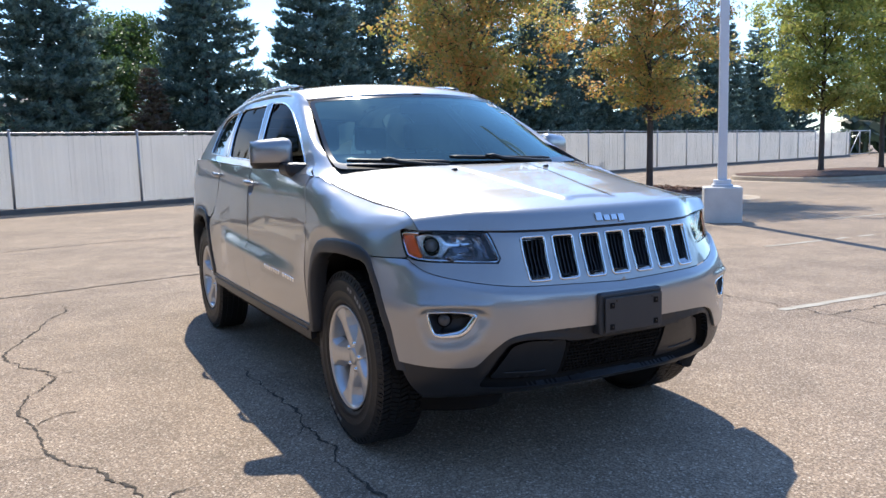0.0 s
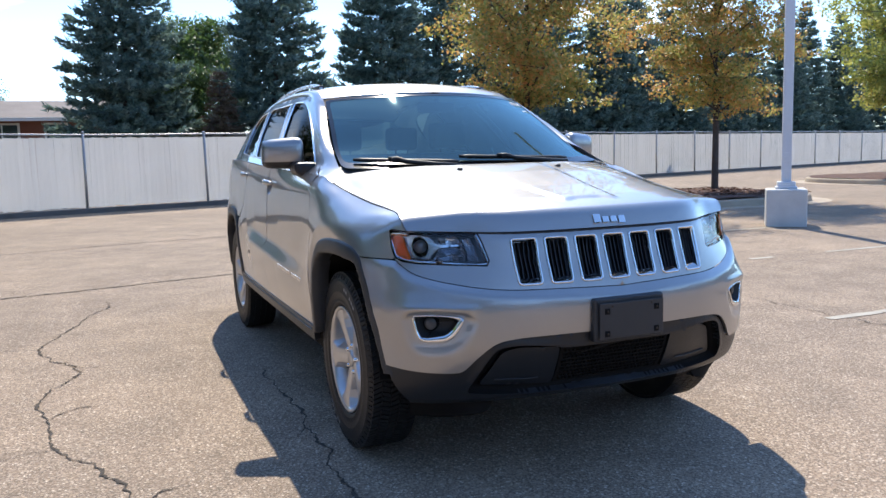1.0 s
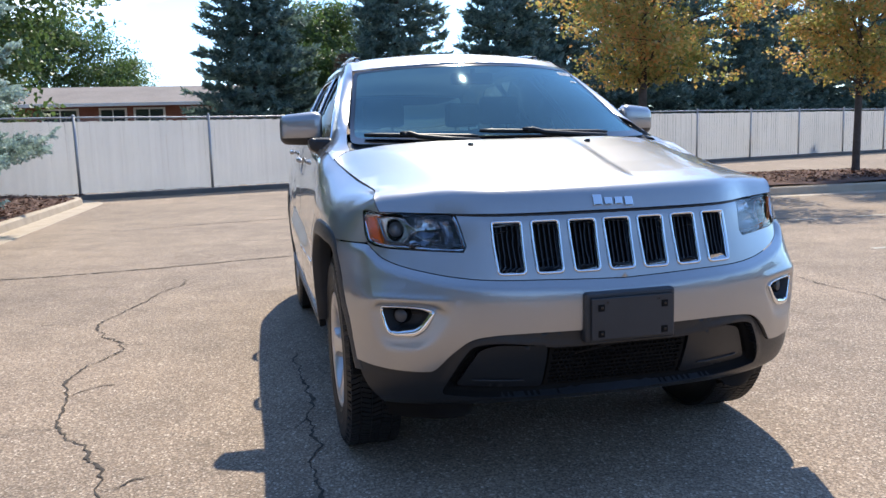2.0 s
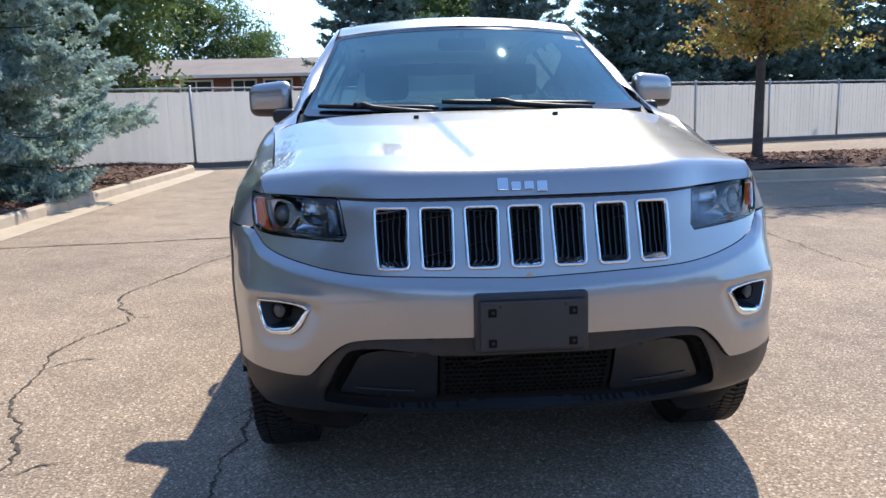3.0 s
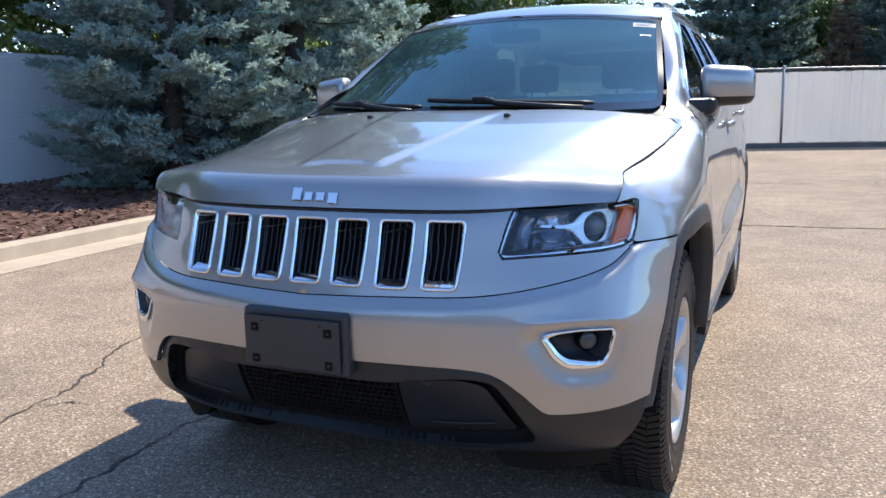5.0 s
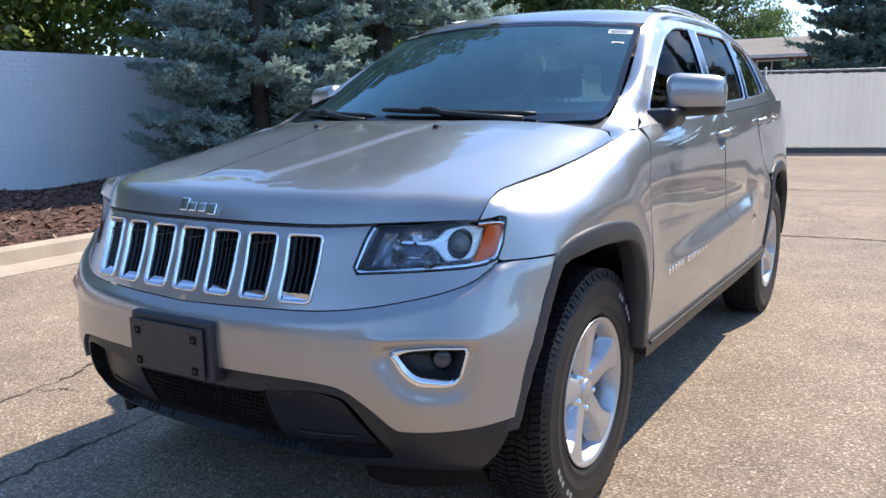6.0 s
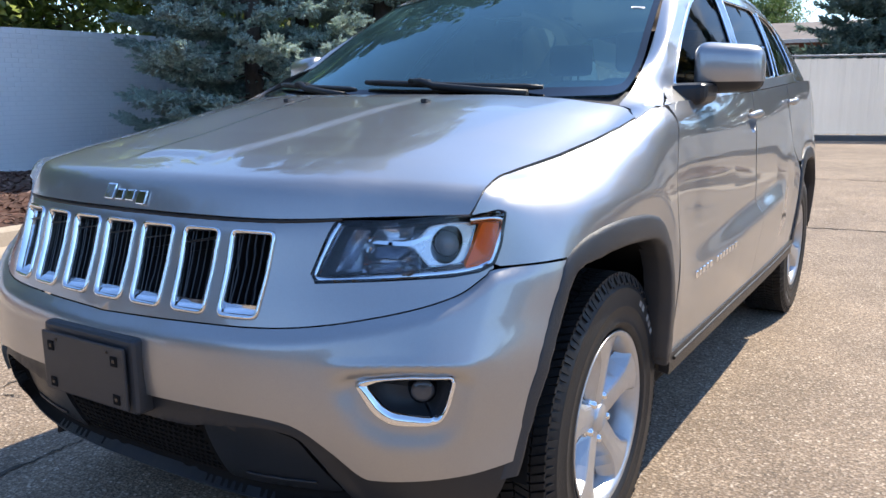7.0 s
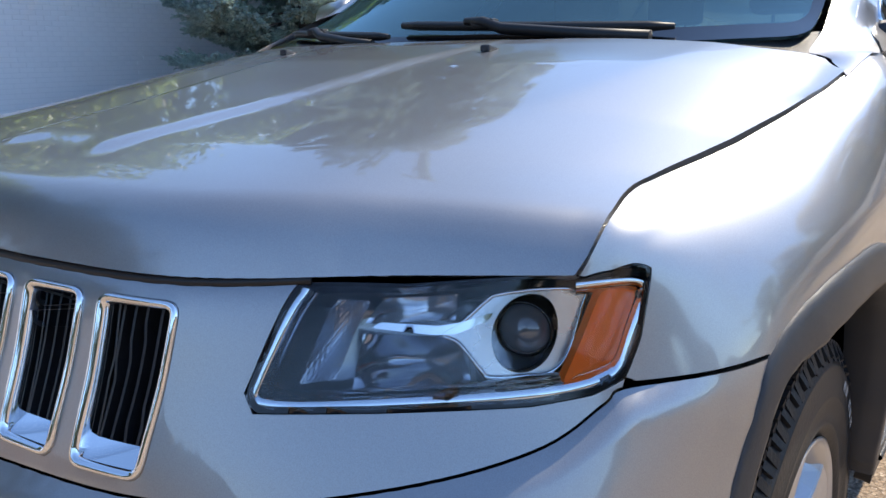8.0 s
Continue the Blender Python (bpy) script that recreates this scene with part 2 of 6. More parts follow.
def front_at(x, z):
    """Station and row of the nose at that half width and height."""
    d = (SKIN_P[:300, :, 0] - abs(x)) ** 2 + (SKIN_P[:300, :, 2] - z) ** 2 + np.where(SKIN_J[:300] > 6.2, 0.01, 0)
    k = np.unravel_index(d.argmin(), d.shape)
    return SKIN_I[k], SKIN_J[k]


def side_at(y, z):
    d = (SKIN_P[180:, :, 1] - y) ** 2 + (SKIN_P[180:, :, 2] - z) ** 2
    k = np.unravel_index(d.argmin(), d.shape)
    return SKIN_I[180 + k[0], k[1]], SKIN_J[180 + k[0], k[1]]
# ---- building helpers ----
def part(name, bm, mat, parent=None, label=""):
    """Links a bmesh as one mesh object, under parent if there is one."""
    me = bpy.data.meshes.new(name)
    bm.to_mesh(me)
    bm.free()
    me.materials.append(mat)
    ob = new(name, me)
    ob.parent = parent
    if label:
        tagged(ob, label)
    return ob


def mesh_part(name, verts, faces, mat, parent=None, label="", smooth=True):
    me = bpy.data.meshes.new(name)
    me.from_pydata([tuple(map(float, v)) for v in verts], [], [tuple(map(int, f)) for f in faces])
    if smooth:
        me.polygons.foreach_set("use_smooth", [True] * len(me.polygons))
    me.materials.append(mat)
    ob = new(name, me)
    ob.parent = parent
    if label:
        tagged(ob, label)
    return ob


def shared(name, me, parent, m):
    """One more object on a mesh that exists."""
    ob = new(name, me)
    ob.parent = parent
    ob.matrix_local = m
    return ob


def thing(name, label, category, at=(0, 0, 0), rz=0.0, group="", kind=""):
    ob = new(name)
    ob.matrix_world = pose(*at, 0, 0, rz)
    return tagged(ob, label, category, group, kind)


def box(bm, x0, x1, y0, y1, z0, z1, bevel=0.0, segs=2):
    vs = bmesh.ops.create_cube(bm, size=1.0)["verts"]
    for v in vs:
        v.co = Vector(((x0 + x1) / 2 + v.co.x * (x1 - x0), (y0 + y1) / 2 + v.co.y * (y1 - y0), (z0 + z1) / 2 + v.co.z * (z1 - z0)))
    if bevel:
        es = list({e for v in vs for e in v.link_edges})
        bmesh.ops.bevel(bm, geom=es, offset=bevel, segments=segs, profile=0.6, affect="EDGES")
    return vs


def tube(bm, points, radii, sides=8, caps=True):
    """A round tube through points; radii one or many."""
    pts = [Vector(p) for p in points]
    radii = [radii] * len(pts) if isinstance(radii, (int, float)) else [float(r) for r in radii]
    rings = []
    side = None
    for k, p in enumerate(pts):
        way = (pts[min(k + 1, len(pts) - 1)] - pts[max(k - 1, 0)]).normalized()
        if side is None:
            side = way.orthogonal().normalized()
        side = (side - way * side.dot(way)).normalized()
        up = way.cross(side)
        rings.append([bm.verts.new(p + radii[k] * (math.cos(a) * side + math.sin(a) * up)) for a in np.linspace(0, 2 * math.pi, sides, endpoint=False)])
    for a, b in zip(rings, rings[1:]):
        for k in range(sides):
            f = bm.faces.new((a[k], a[(k + 1) % sides], b[(k + 1) % sides], b[k]))
            f.smooth = True
    if caps:
        bm.faces.new(list(reversed(rings[0])))
        bm.faces.new(rings[-1])
    return rings


def lathe(bm, profile, sides=48, axis="X", smooth=True):
    """Turns a profile of (along, radius) round an axis."""
    rings = []
    for a, r in profile:
        ring = []
        for q in np.linspace(0, 2 * math.pi, sides, endpoint=False):
            c, s = r * math.cos(q), r * math.sin(q)
            ring.append(bm.verts.new((a, c, s) if axis == "X" else (c, s, a) if axis == "Z" else (c, a, s)))
        rings.append(ring)
    for a, b in zip(rings, rings[1:]):
        for k in range(sides):
            f = bm.faces.new((a[k], b[k], b[(k + 1) % sides], a[(k + 1) % sides]))
            f.smooth = smooth
    return rings


def rounded(points, r, segs=5):
    """A closed outline with its corners rounded; r one radius or one for each corner."""
    p = [np.asarray(q, float) for q in points]
    rs = [r] * len(p) if isinstance(r, (int, float)) else r
    out = []
    for k, c in enumerate(p):
        a, b = p[k - 1] - c, p[(k + 1) % len(p)] - c
        la, lb = np.linalg.norm(a), np.linalg.norm(b)
        d = min(rs[k], 0.48 * la, 0.48 * lb)
        if d < 1e-5:
            out.append(c)
            continue
        s, e = c + a / la * d, c + b / lb * d
        for f in np.linspace(0, 1, segs):
            out.append((1 - f) ** 2 * s + 2 * f * (1 - f) * c + f * f * e)
    return np.array(out)


def dense(loop, step):
    """A closed outline with no edge longer than step."""
    out = []
    p = np.asarray(loop, float)
    for a, b in zip(p, np.roll(p, -1, 0)):
        n = max(1, int(np.ceil(np.linalg.norm(b - a) / step)))
        out += [a + (b - a) * f for f in np.arange(n) / n]
    return np.array(out)


def area_of(loop):
    x, y = np.asarray(loop).T
    return 0.5 * np.sum(x * np.roll(y, -1) - np.roll(x, -1) * y)


def shrunk(loop, d):
    """The outline moved inwards by d."""
    p = np.asarray(loop, float)
    if area_of(p) < 0:
        p = p[::-1]
    t = np.roll(p, -1, 0) - np.roll(p, 1, 0)
    t /= np.linalg.norm(t, axis=1)[:, None] + 1e-12
    return p + d * np.stack([-t[:, 1], t[:, 0]], 1)


def inside(loop, q):
    x, y = q[:, 0], q[:, 1]
    hit = np.zeros(len(q), bool)
    p = np.asarray(loop)
    for (x0, y0), (x1, y1) in zip(p, np.roll(p, -1, 0)):
        cross = (y0 > y) != (y1 > y)
        hit ^= cross & (x < (x1 - x0) * (y - y0) / (y1 - y0 + 1e-15) + x0)
    return hit


def sheet(loop, holes, to3d, step, gap=0.002, flange=0.012, lift=0.0, flip=False):
    """Verts and faces of a panel: a flat outline with holes, laid on a surface, its rims turned in by flange."""
    loop = dense(shrunk(dense(loop, step), gap) if gap else loop, step)
    if area_of(loop) < 0:
        loop = loop[::-1]
    holes = [dense(h if area_of(h) < 0 else h[::-1], step) for h in holes]
    rims = [loop] + holes
    pts, edges = [], []
    for r in rims:
        s = len(pts)
        pts += list(r)
        edges += [(s + k, s + (k + 1) % len(r)) for k in range(len(r))]
    lo, hi = loop.min(0), loop.max(0)
    gx, gy = np.meshgrid(np.arange(lo[0] + step / 2, hi[0], step), np.arange(lo[1] + step / 2, hi[1], step))
    gy = gy + np.where(np.arange(gx.shape[1]) % 2, step / 2, 0)[None, :]
    g = np.stack([gx.ravel(), gy.ravel()], 1)
    keep = inside(loop, g)
    for h in holes:
        keep &= ~inside(h, g)
    rim = np.array(pts)
    g = g[keep]
    if len(g):
        near = np.array([np.min(np.sum((rim - q) ** 2, 1)) for q in g])
        g = g[near > (0.45 * step) ** 2]
    pts = np.concatenate([rim, g]) if len(g) else rim
    v2, _, f2, _, _, _ = delaunay_2d_cdt([Vector(q) for q in pts], edges, [], 0, 1e-7)
    v2 = np.array([tuple(q) for q in v2])
    tri = np.array([f for f in f2 if len(f) == 3])
    mid = v2[tri].mean(1)
    ok = inside(loop, mid)
    for h in holes:
        ok &= ~inside(h, mid)
    tri = tri[ok]
    p3 = np.asarray(to3d(v2[:, 0], v2[:, 1]), float)
    n3 = np.zeros_like(p3)
    fn = np.cross(p3[tri[:, 1]] - p3[tri[:, 0]], p3[tri[:, 2]] - p3[tri[:, 0]])
    for k in range(3):
        np.add.at(n3, tri[:, k], fn)
    n3 /= np.linalg.norm(n3, axis=1)[:, None] + 1e-12
    out = -1.0 if flip else 1.0
    p3 = p3 + out * n3 * lift
    faces = [tuple(t) if not flip else tuple(t[::-1]) for t in tri]
    verts = list(p3)
    if flange:
        s = 0
        for r in rims:
            m = len(r)
            base = len(verts)
            idx = np.arange(s, s + m) % len(v2)
            top = p3[idx]
            verts += list(top) + list(top - out * n3[idx] * flange)
            for k in range(m):
                a, b = base + k, base + (k + 1) % m
                q = (a, a + m, b + m, b)
                faces.append(q if not flip else q[::-1])
            s += m
    return np.array(verts), faces


def mirror_of(verts, faces):
    return np.asarray(verts) * (-1, 1, 1), [tuple(reversed(f)) for f in faces]


def bead(bm, line, r, sides=6, closed=False):
    """A round moulding along a line."""
    pts = [Vector(p) for p in line]
    n = len(pts)
    rings, side = [], None
    for k in range(n):
        way = (pts[(k + 1) % n] - pts[k - 1]) if closed else (pts[min(k + 1, n - 1)] - pts[max(k - 1, 0)])
        way.normalize()
        side = way.orthogonal().normalized() if side is None else (side - way * side.dot(way)).normalized()
        up = way.cross(side)
        rings.append([bm.verts.new(pts[k] + r * (math.cos(a) * side + math.sin(a) * up)) for a in np.linspace(0, 2 * math.pi, sides, endpoint=False)])
    last = n if closed else n - 1
    for k in range(last):
        a, b = rings[k], rings[(k + 1) % n]
        off = 0
        if closed and k == n - 1:
            off = min(range(sides), key=lambda o: sum((a[q].co - b[(q + o) % sides].co).length for q in range(sides)))
        for q in range(sides):
            f = bm.faces.new((a[q], a[(q + 1) % sides], b[(q + 1 + off) % sides], b[(q + off) % sides]))
            f.smooth = True


def bead_part(name, line, r, mat, parent, label="", closed=False, sides=6):
    bm = bmesh.new()
    bead(bm, line, r, sides, closed)
    return part(name, bm, mat, parent, label)


# flat coordinates of the skin: way round the nose (u, left and right of the middle) and height (w)
U_I = np.linspace(0, 13, 651)
U_LEN = np.concatenate([[0], np.cumsum(np.linalg.norm(np.diff(skin(U_I, np.full(651, 3.0)), axis=0), axis=1))])
W_J = np.linspace(0, 8, 161)
W_Z = np.interp(W_J, range(9), [.30, .42, .56, .70, .79, .89, .985, 1.07, 1.17])


def uv(i, j):
    return np.array([np.interp(i, U_I, U_LEN), np.interp(j, W_J, W_Z)])


def on_skin(u, w):
    p = skin(np.interp(np.abs(u), U_LEN, U_I), np.interp(w, W_Z, W_J))
    p[:, 0] *= np.where(u < 0, -1, 1)
    return p


def nose(pts):
    """Flat coordinates of nose points given as half width and height."""
    return np.array([uv(*front_at(x, z)) for x, z in pts])


def flank(pts):
    return np.array([uv(*side_at(y, z)) for y, z in pts])


def both_sides(half):
    """A closed outline of the whole nose from its left half, which runs from the middle round to the middle."""
    half = np.asarray(half)
    other = half[::-1] * (-1, 1)
    return np.concatenate([half, other])

# ---- the car: body panels ----
car = thing("car", "silver metallic mid-size suv parked on a worn asphalt lot", "car", (-.0039, 0, 0), .45)
STEP = 0.022


def panel(name, loop, holes, to3d, mat, label="", parent=None, gap=0.0015, flange=0.014, lift=0.0, flip=False, mirrored=False, step=STEP):
    v, f = sheet(loop, holes, to3d, step, gap, flange, lift, flip)
    if mirrored:
        v, f = mirror_of(v, f)
    return mesh_part(name, v, f, mat, parent or car, label)


SEAM = [(0, .772), (.27, .781), (.50, .788), (.66, .813), (.755, .842), (.795, .878), (.815, .893), (.8945, .896), (.902, .895)]
SKIRT = [(0, .612), (.33, .610), (.46, .604), (.525, .584), (.575, .538), (.622, .486), (.655, .476), (.73, .475), (.81, .480), (.862, .488)]
LAMP = [(.529, .992), (.508, .890), (.520, .872), (.62, .874), (.74, .880), (.785, .887), (.806, .902), (.813, .94), (.8185, .991), (.812, 1.000), (.74, .998), (.62, .991)]
FOG = [(.618, .685), (.645, .694), (.721, .700), (.785, .698), (.791, .682), (.781, .631), (.767, .600), (.745, .592), (.683, .597), (.652, .622)]
seam = smooth_line(nose(SEAM), 60)
skirt = smooth_line(nose(SKIRT), 60)
lamp_points = nose(LAMP)
lamp_points[8:11] = uv(4.31, 6.18), uv(4.25, 6.42), uv(3.86, 6.16)
lamp = rounded(lamp_points, 0.010)
fog = rounded(nose(FOG), 0.02)
# front edge of the wheel arch, from the seam down
arch_lip = smooth_line(np.concatenate([flank([(-.338, .892), (-.375, .82), (-.425, .72), (-.475, .60)]), nose([(.862, .488)])]), 24)
arch_low = smooth_line(nose([(.862, .488), (.838, .41), (.775, .333)]), 12)

bumper = both_sides(np.concatenate([seam[:-1], arch_lip[:-1], skirt[::-1]]))


SEAM_X, SEAM_Z = np.array([q[0] for q in SEAM]), np.array([q[1] for q in SEAM])
FOG_RIM = dense(fog, .006)
SEAM_DENSE = smooth_line(seam, 300)


def bumper_lift(u, w):
    """The bumper: a narrow ledge under the seam, a crease, a face that leans in, and a dish round each fog lamp."""
    p = on_skin(u, w)
    x, z = np.abs(p[:, 0]), p[:, 2]
    top = np.interp(x, SEAM_X, SEAM_Z)
    crease = top - .031 + .014 * np.clip(x / .75, 0, 1)
    low = np.interp(x, [0, .46, .575, .655, .86], [.61, .604, .54, .476, .488])
    below = 1 - .35 * np.clip((crease - z) / (crease - low), 0, 1)
    q = np.stack([np.abs(u), w], 1)
    above = np.clip(np.array([np.sqrt(np.min(np.sum((SEAM_DENSE - c) ** 2, 1))) for c in q]) / (top - crease) - .08, 0, 1)
    d = np.array([np.sqrt(np.min(np.sum((FOG_RIM - c) ** 2, 1))) if abs(c[0] - FOG_RIM[:, 0].mean()) < .25 else 1.0 for c in q])
    over = np.clip((w - FOG_RIM[:, 1].max() + .02) / .025, 0, 1)
    reach = .058 * (1 - over) + .016 * over
    r = np.clip(d / reach, 0, 1)
    dish = r * r * (3 - 2 * r)
    push = .019 * np.minimum(above, below) * np.clip((.880 - x) / .07, 0, 1) * dish
    brow = np.exp(-((w - FOG_RIM[:, 1].max() - .019) / .010) ** 2) * np.clip((x - .56) / .05, 0, 1) * np.clip((.85 - x) / .05, 0, 1)
    push = push + .005 * brow
    p[:, 0] += np.sign(p[:, 0]) * .4 * push * np.clip(x / .5, 0, 1)
    p[:, 1] -= push
    return p


panel("bumper_cover", bumper, [fog, fog * (-1, 1)], bumper_lift, PAINT, "painted silver front bumper cover", step=.012)

slots = []
for k in range(-3, 4):
    c = k * 0.1255
    slots.append(rounded(np.array([(np.sign(c + dx) * uv(*front_at(c + dx, z))[0], uv(*front_at(c + dx, z))[1])
                                                  for dx, z in ((-.053, .973), (.053, .973), (.049, .796), (-.049, .796))]), 0.02, 6))
top_edge = np.array([uv(i, 6.7) for i in np.linspace(0, 2.5, 30)])
lamp_in = nose([(.529, .992), (.508, .890), (.520, .872), (.62, .874), (.74, .880), (.785, .887), (.806, .902)])
g_seam = seam[: np.argmin(np.linalg.norm(seam - lamp_in[-1], axis=1)) + 1]
grille_half = np.concatenate([top_edge, lamp_in, g_seam[::-1]])
panel("grille_panel", both_sides(grille_half), slots, on_skin, PAINT, "silver upper fascia between the headlights")

# black lower fascia with its wide intake
INTAKE = [(0, .556), (.24, .555), (.31, .566), (.42, .577), (.505, .566), (.545, .525), (.588, .44), (.600, .392), (.565, .380), (.40, .368), (0, .360)]
intake_half = smooth_line(nose(INTAKE), 90)
intake = both_sides(intake_half)
LOW = [(0, .338), (.3, .338), (.52, .336), (.66, .332), (.775, .333)]
low_edge = smooth_line(nose(LOW), 40)


def fascia_lift(u, w):
    """The lower fascia, raised to a soft lip round the intake and turned under along its foot."""
    p = on_skin(u, w)
    q = np.stack([np.abs(u), w], 1)
    d = np.array([np.sqrt(np.min(np.sum((intake_half - c) ** 2, 1))) for c in q])
    lip_ = .007 * np.exp(-((d - .006) / .011) ** 2) * np.clip((p[:, 2] - .40) / .04, 0, 1)
    p[:, 1] -= lip_
    p[:, 1] += .020 * np.clip((.362 - p[:, 2]) / .03, 0, 1) ** 2
    return p


panel("lower_fascia", both_sides(np.concatenate([skirt[:-1], arch_low[:-1], low_edge[::-1]])), [intake], fascia_lift, BUMPER_BLACK, "black grained plastic lower bumper with a wide intake", flange=0.03, step=.012)
# air deflectors below the fascia's corners
for sg in (1, -1):
    top_ = fascia_lift(*smooth_line(nose([(.48, .337), (.60, .336), (.70, .334), (.775, .334)]), 14).T)
    rows = [top_ + (0, .012, 0)]
    for f_ in (.15, .85, 1.0):
        g_ = np.linspace(0, 1, 14)
        foot_ = np.stack([.50 + .248 * g_, -.665 + .225 * g_ ** 1.6, .300 - .050 * g_ ** .7], 1)
        rows.append((top_ + (-.006, .016, -.004)) * (1 - f_) + foot_ * f_)
    rows.append(rows[-1] + (-.03, .06, .01))
    v = np.concatenate(rows)
    f = [(r * 14 + k, r * 14 + k + 1, (r + 1) * 14 + k + 1, (r + 1) * 14 + k) for r in range(4) for k in range(13)]
    mesh_part("air_deflector", *(mirror_of(v, f) if sg < 0 else (v, f)), DARK, car, "black plastic deflector under the bumper's corner")


# ---- fenders, doors and flanks, on both sides ----
ARCH_F = [(-.525, .455), (-.475, .60), (-.425, .72), (-.375, .82), (-.335, .885), (-.25, .915), (-.10, .926), (.10, .914), (.225, .885), (.295, .815), (.335, .70), (.37, .52), (.385, .455)]
ARCH_R = [(2.545, .455), (2.55, .55), (2.60, .72), (2.66, .83), (2.73, .885), (2.86, .912), (3.08, .905), (3.21, .85), (3.29, .72), (3.34, .55), (3.36, .455)]
seam_uv = np.array([uv(i, 7.985) for i in np.linspace(4.02, 7.95, 50)])
fender_head = np.concatenate([[uv(4.31, 6.18)], nose([(.813, .94), (.806, .902), (.815, .896)])])
fender_top = np.concatenate([[uv(4.253, 6.42), uv(4.124, 6.99), uv(4.02, 7.65)], seam_uv, [uv(8.05, 7.97)], [uv(8.12, 7.95)]])
fender = np.concatenate([fender_head, flank([(-.345, .898)]), flank(ARCH_F[4:12]), flank([(.395, .53), (.392, .80), (.40, 1.0), (.47, 1.15)]), fender_top[::-1]])
f_door = np.concatenate([flank([(.405, .475), (.398, .80), (.405, 1.0), (.485, 1.16)]), np.array([uv(i, 8) for i in np.linspace(8.17, 9.40, 24)]), flank([(1.54, 1.05), (1.53, .75), (1.50, .475)])])
r_door = np.concatenate([flank([(1.51, .475), (1.54, .75), (1.55, 1.05)]), np.array([uv(i, 8) for i in np.linspace(9.42, 10.36, 20)]), flank([(2.36, 1.10), (2.42, .98), (2.55, .87), (2.60, .72), (2.555, .55), (2.55, .475)])])
quarter = np.concatenate([flank([(2.56, .88)]), flank([(2.43, .98), (2.37, 1.10)]), np.array([uv(i, 8) for i in np.linspace(10.38, 12.6, 24)]),
                          np.array([uv(12.6, j) for j in (7, 6, 5, 4, 3, 2, 1)]), flank([(3.36, .455)]), flank(ARCH_R[4:-1])[::-1]])


SEAM_I = np.linspace(4.0, 8.0, 81)
SEAM_ROW = skin(SEAM_I, np.full(81, 8.0))
SEAM_STEP = on_hood(SEAM_ROW[:, 0], SEAM_ROW[:, 1])[:, 2] - .003 - SEAM_ROW[:, 2]


def eased(knots, values, width, n=400):
    """A broken line through knots with its corners rounded over width."""
    x = np.linspace(knots[0], knots[-1], n)
    v = np.interp(x, knots, values)
    k = max(3, int(width / (x[1] - x[0])) | 1)
    return x, np.convolve(np.pad(v, k // 2, mode="edge"), np.hanning(k + 2)[1:-1] / np.hanning(k + 2).sum(), "valid")


BLADE_FINE, BLADE_CURVE = eased([-.32, -.20, 0, .062, .20, .34, .40], [0, .006, .027, -.011, -.007, 0, 0], .034)
RIDGE_FINE, RIDGE_CURVE = eased([0, .075, .12, .20, .30, .40], [.004, .0125, .0075, .002, 0, 0], .03)
RIDGES = [smooth_line(line_, 120) for line_ in (ARCH_F, ARCH_R)]


def with_crease(u, w):
    """The flank with the raised blade low on the doors; the fender rises from the lamp to the hood's height along its seam."""
    p = on_skin(u, w)
    i, j = np.interp(np.abs(u), U_LEN, U_I), np.interp(w, W_Z, W_J)
    low = np.interp(i, [4.0, 4.25, 4.42], [7.6, 6.42, 6.25])
    f = np.clip((j - low) / (7.97 - low), 0, 1)
    p[:, 2] += f ** 1.25 * np.interp(i, SEAM_I, SEAM_STEP) * np.clip((8.05 - i) / .2, 0, 1)
    y, z = p[:, 1], p[:, 2]
    line = 0.685 + 0.075 * (y - 0.4) / 1.6
    rise = np.clip((y - 0.42) / 0.75, 0, 1) * np.clip((2.25 - y) / 0.25, 0, 1)
    d = z - line
    p[:, 0] += np.sign(u) * rise * np.interp(d, BLADE_FINE, BLADE_CURVE)
    # a soft ridge runs round each arch above its flare
    for ridge in RIDGES:
        near = (np.abs(y - ridge[:, 0].mean()) < .85) & (z < 1.2)
        if near.any():
            away = np.array([np.sqrt(np.min(np.sum((ridge - c) ** 2, 1))) for c in np.stack([y[near], z[near]], 1)])
            p[near, 0] += np.sign(u[near]) * np.interp(away, RIDGE_FINE, RIDGE_CURVE) * np.clip((y[near] + .36) / .14, 0, 1) * np.clip((z[near] - .50) / .2, 0, 1)
    return p


HANDLES = ((1.50, 1.135), (2.42, 1.172))


def dish_loop(y, z):
    c = flank([(y, z)])[0]
    return np.array([c + (.066 * math.cos(a), .050 * math.sin(a) - .012) for a in np.linspace(0, 2 * math.pi, 20, endpoint=False)])


def dish(y, z):
    c = flank([(y, z)])[0]

    def lay(u, w):
        p = with_crease(u, w)
        r = np.clip(np.hypot((u - c[0]) / .066, (w - c[1] + .012) / .050), 0, 1)
        p[:, 0] -= 0.036 * (1 - r ** 4)
        return p
    return lay


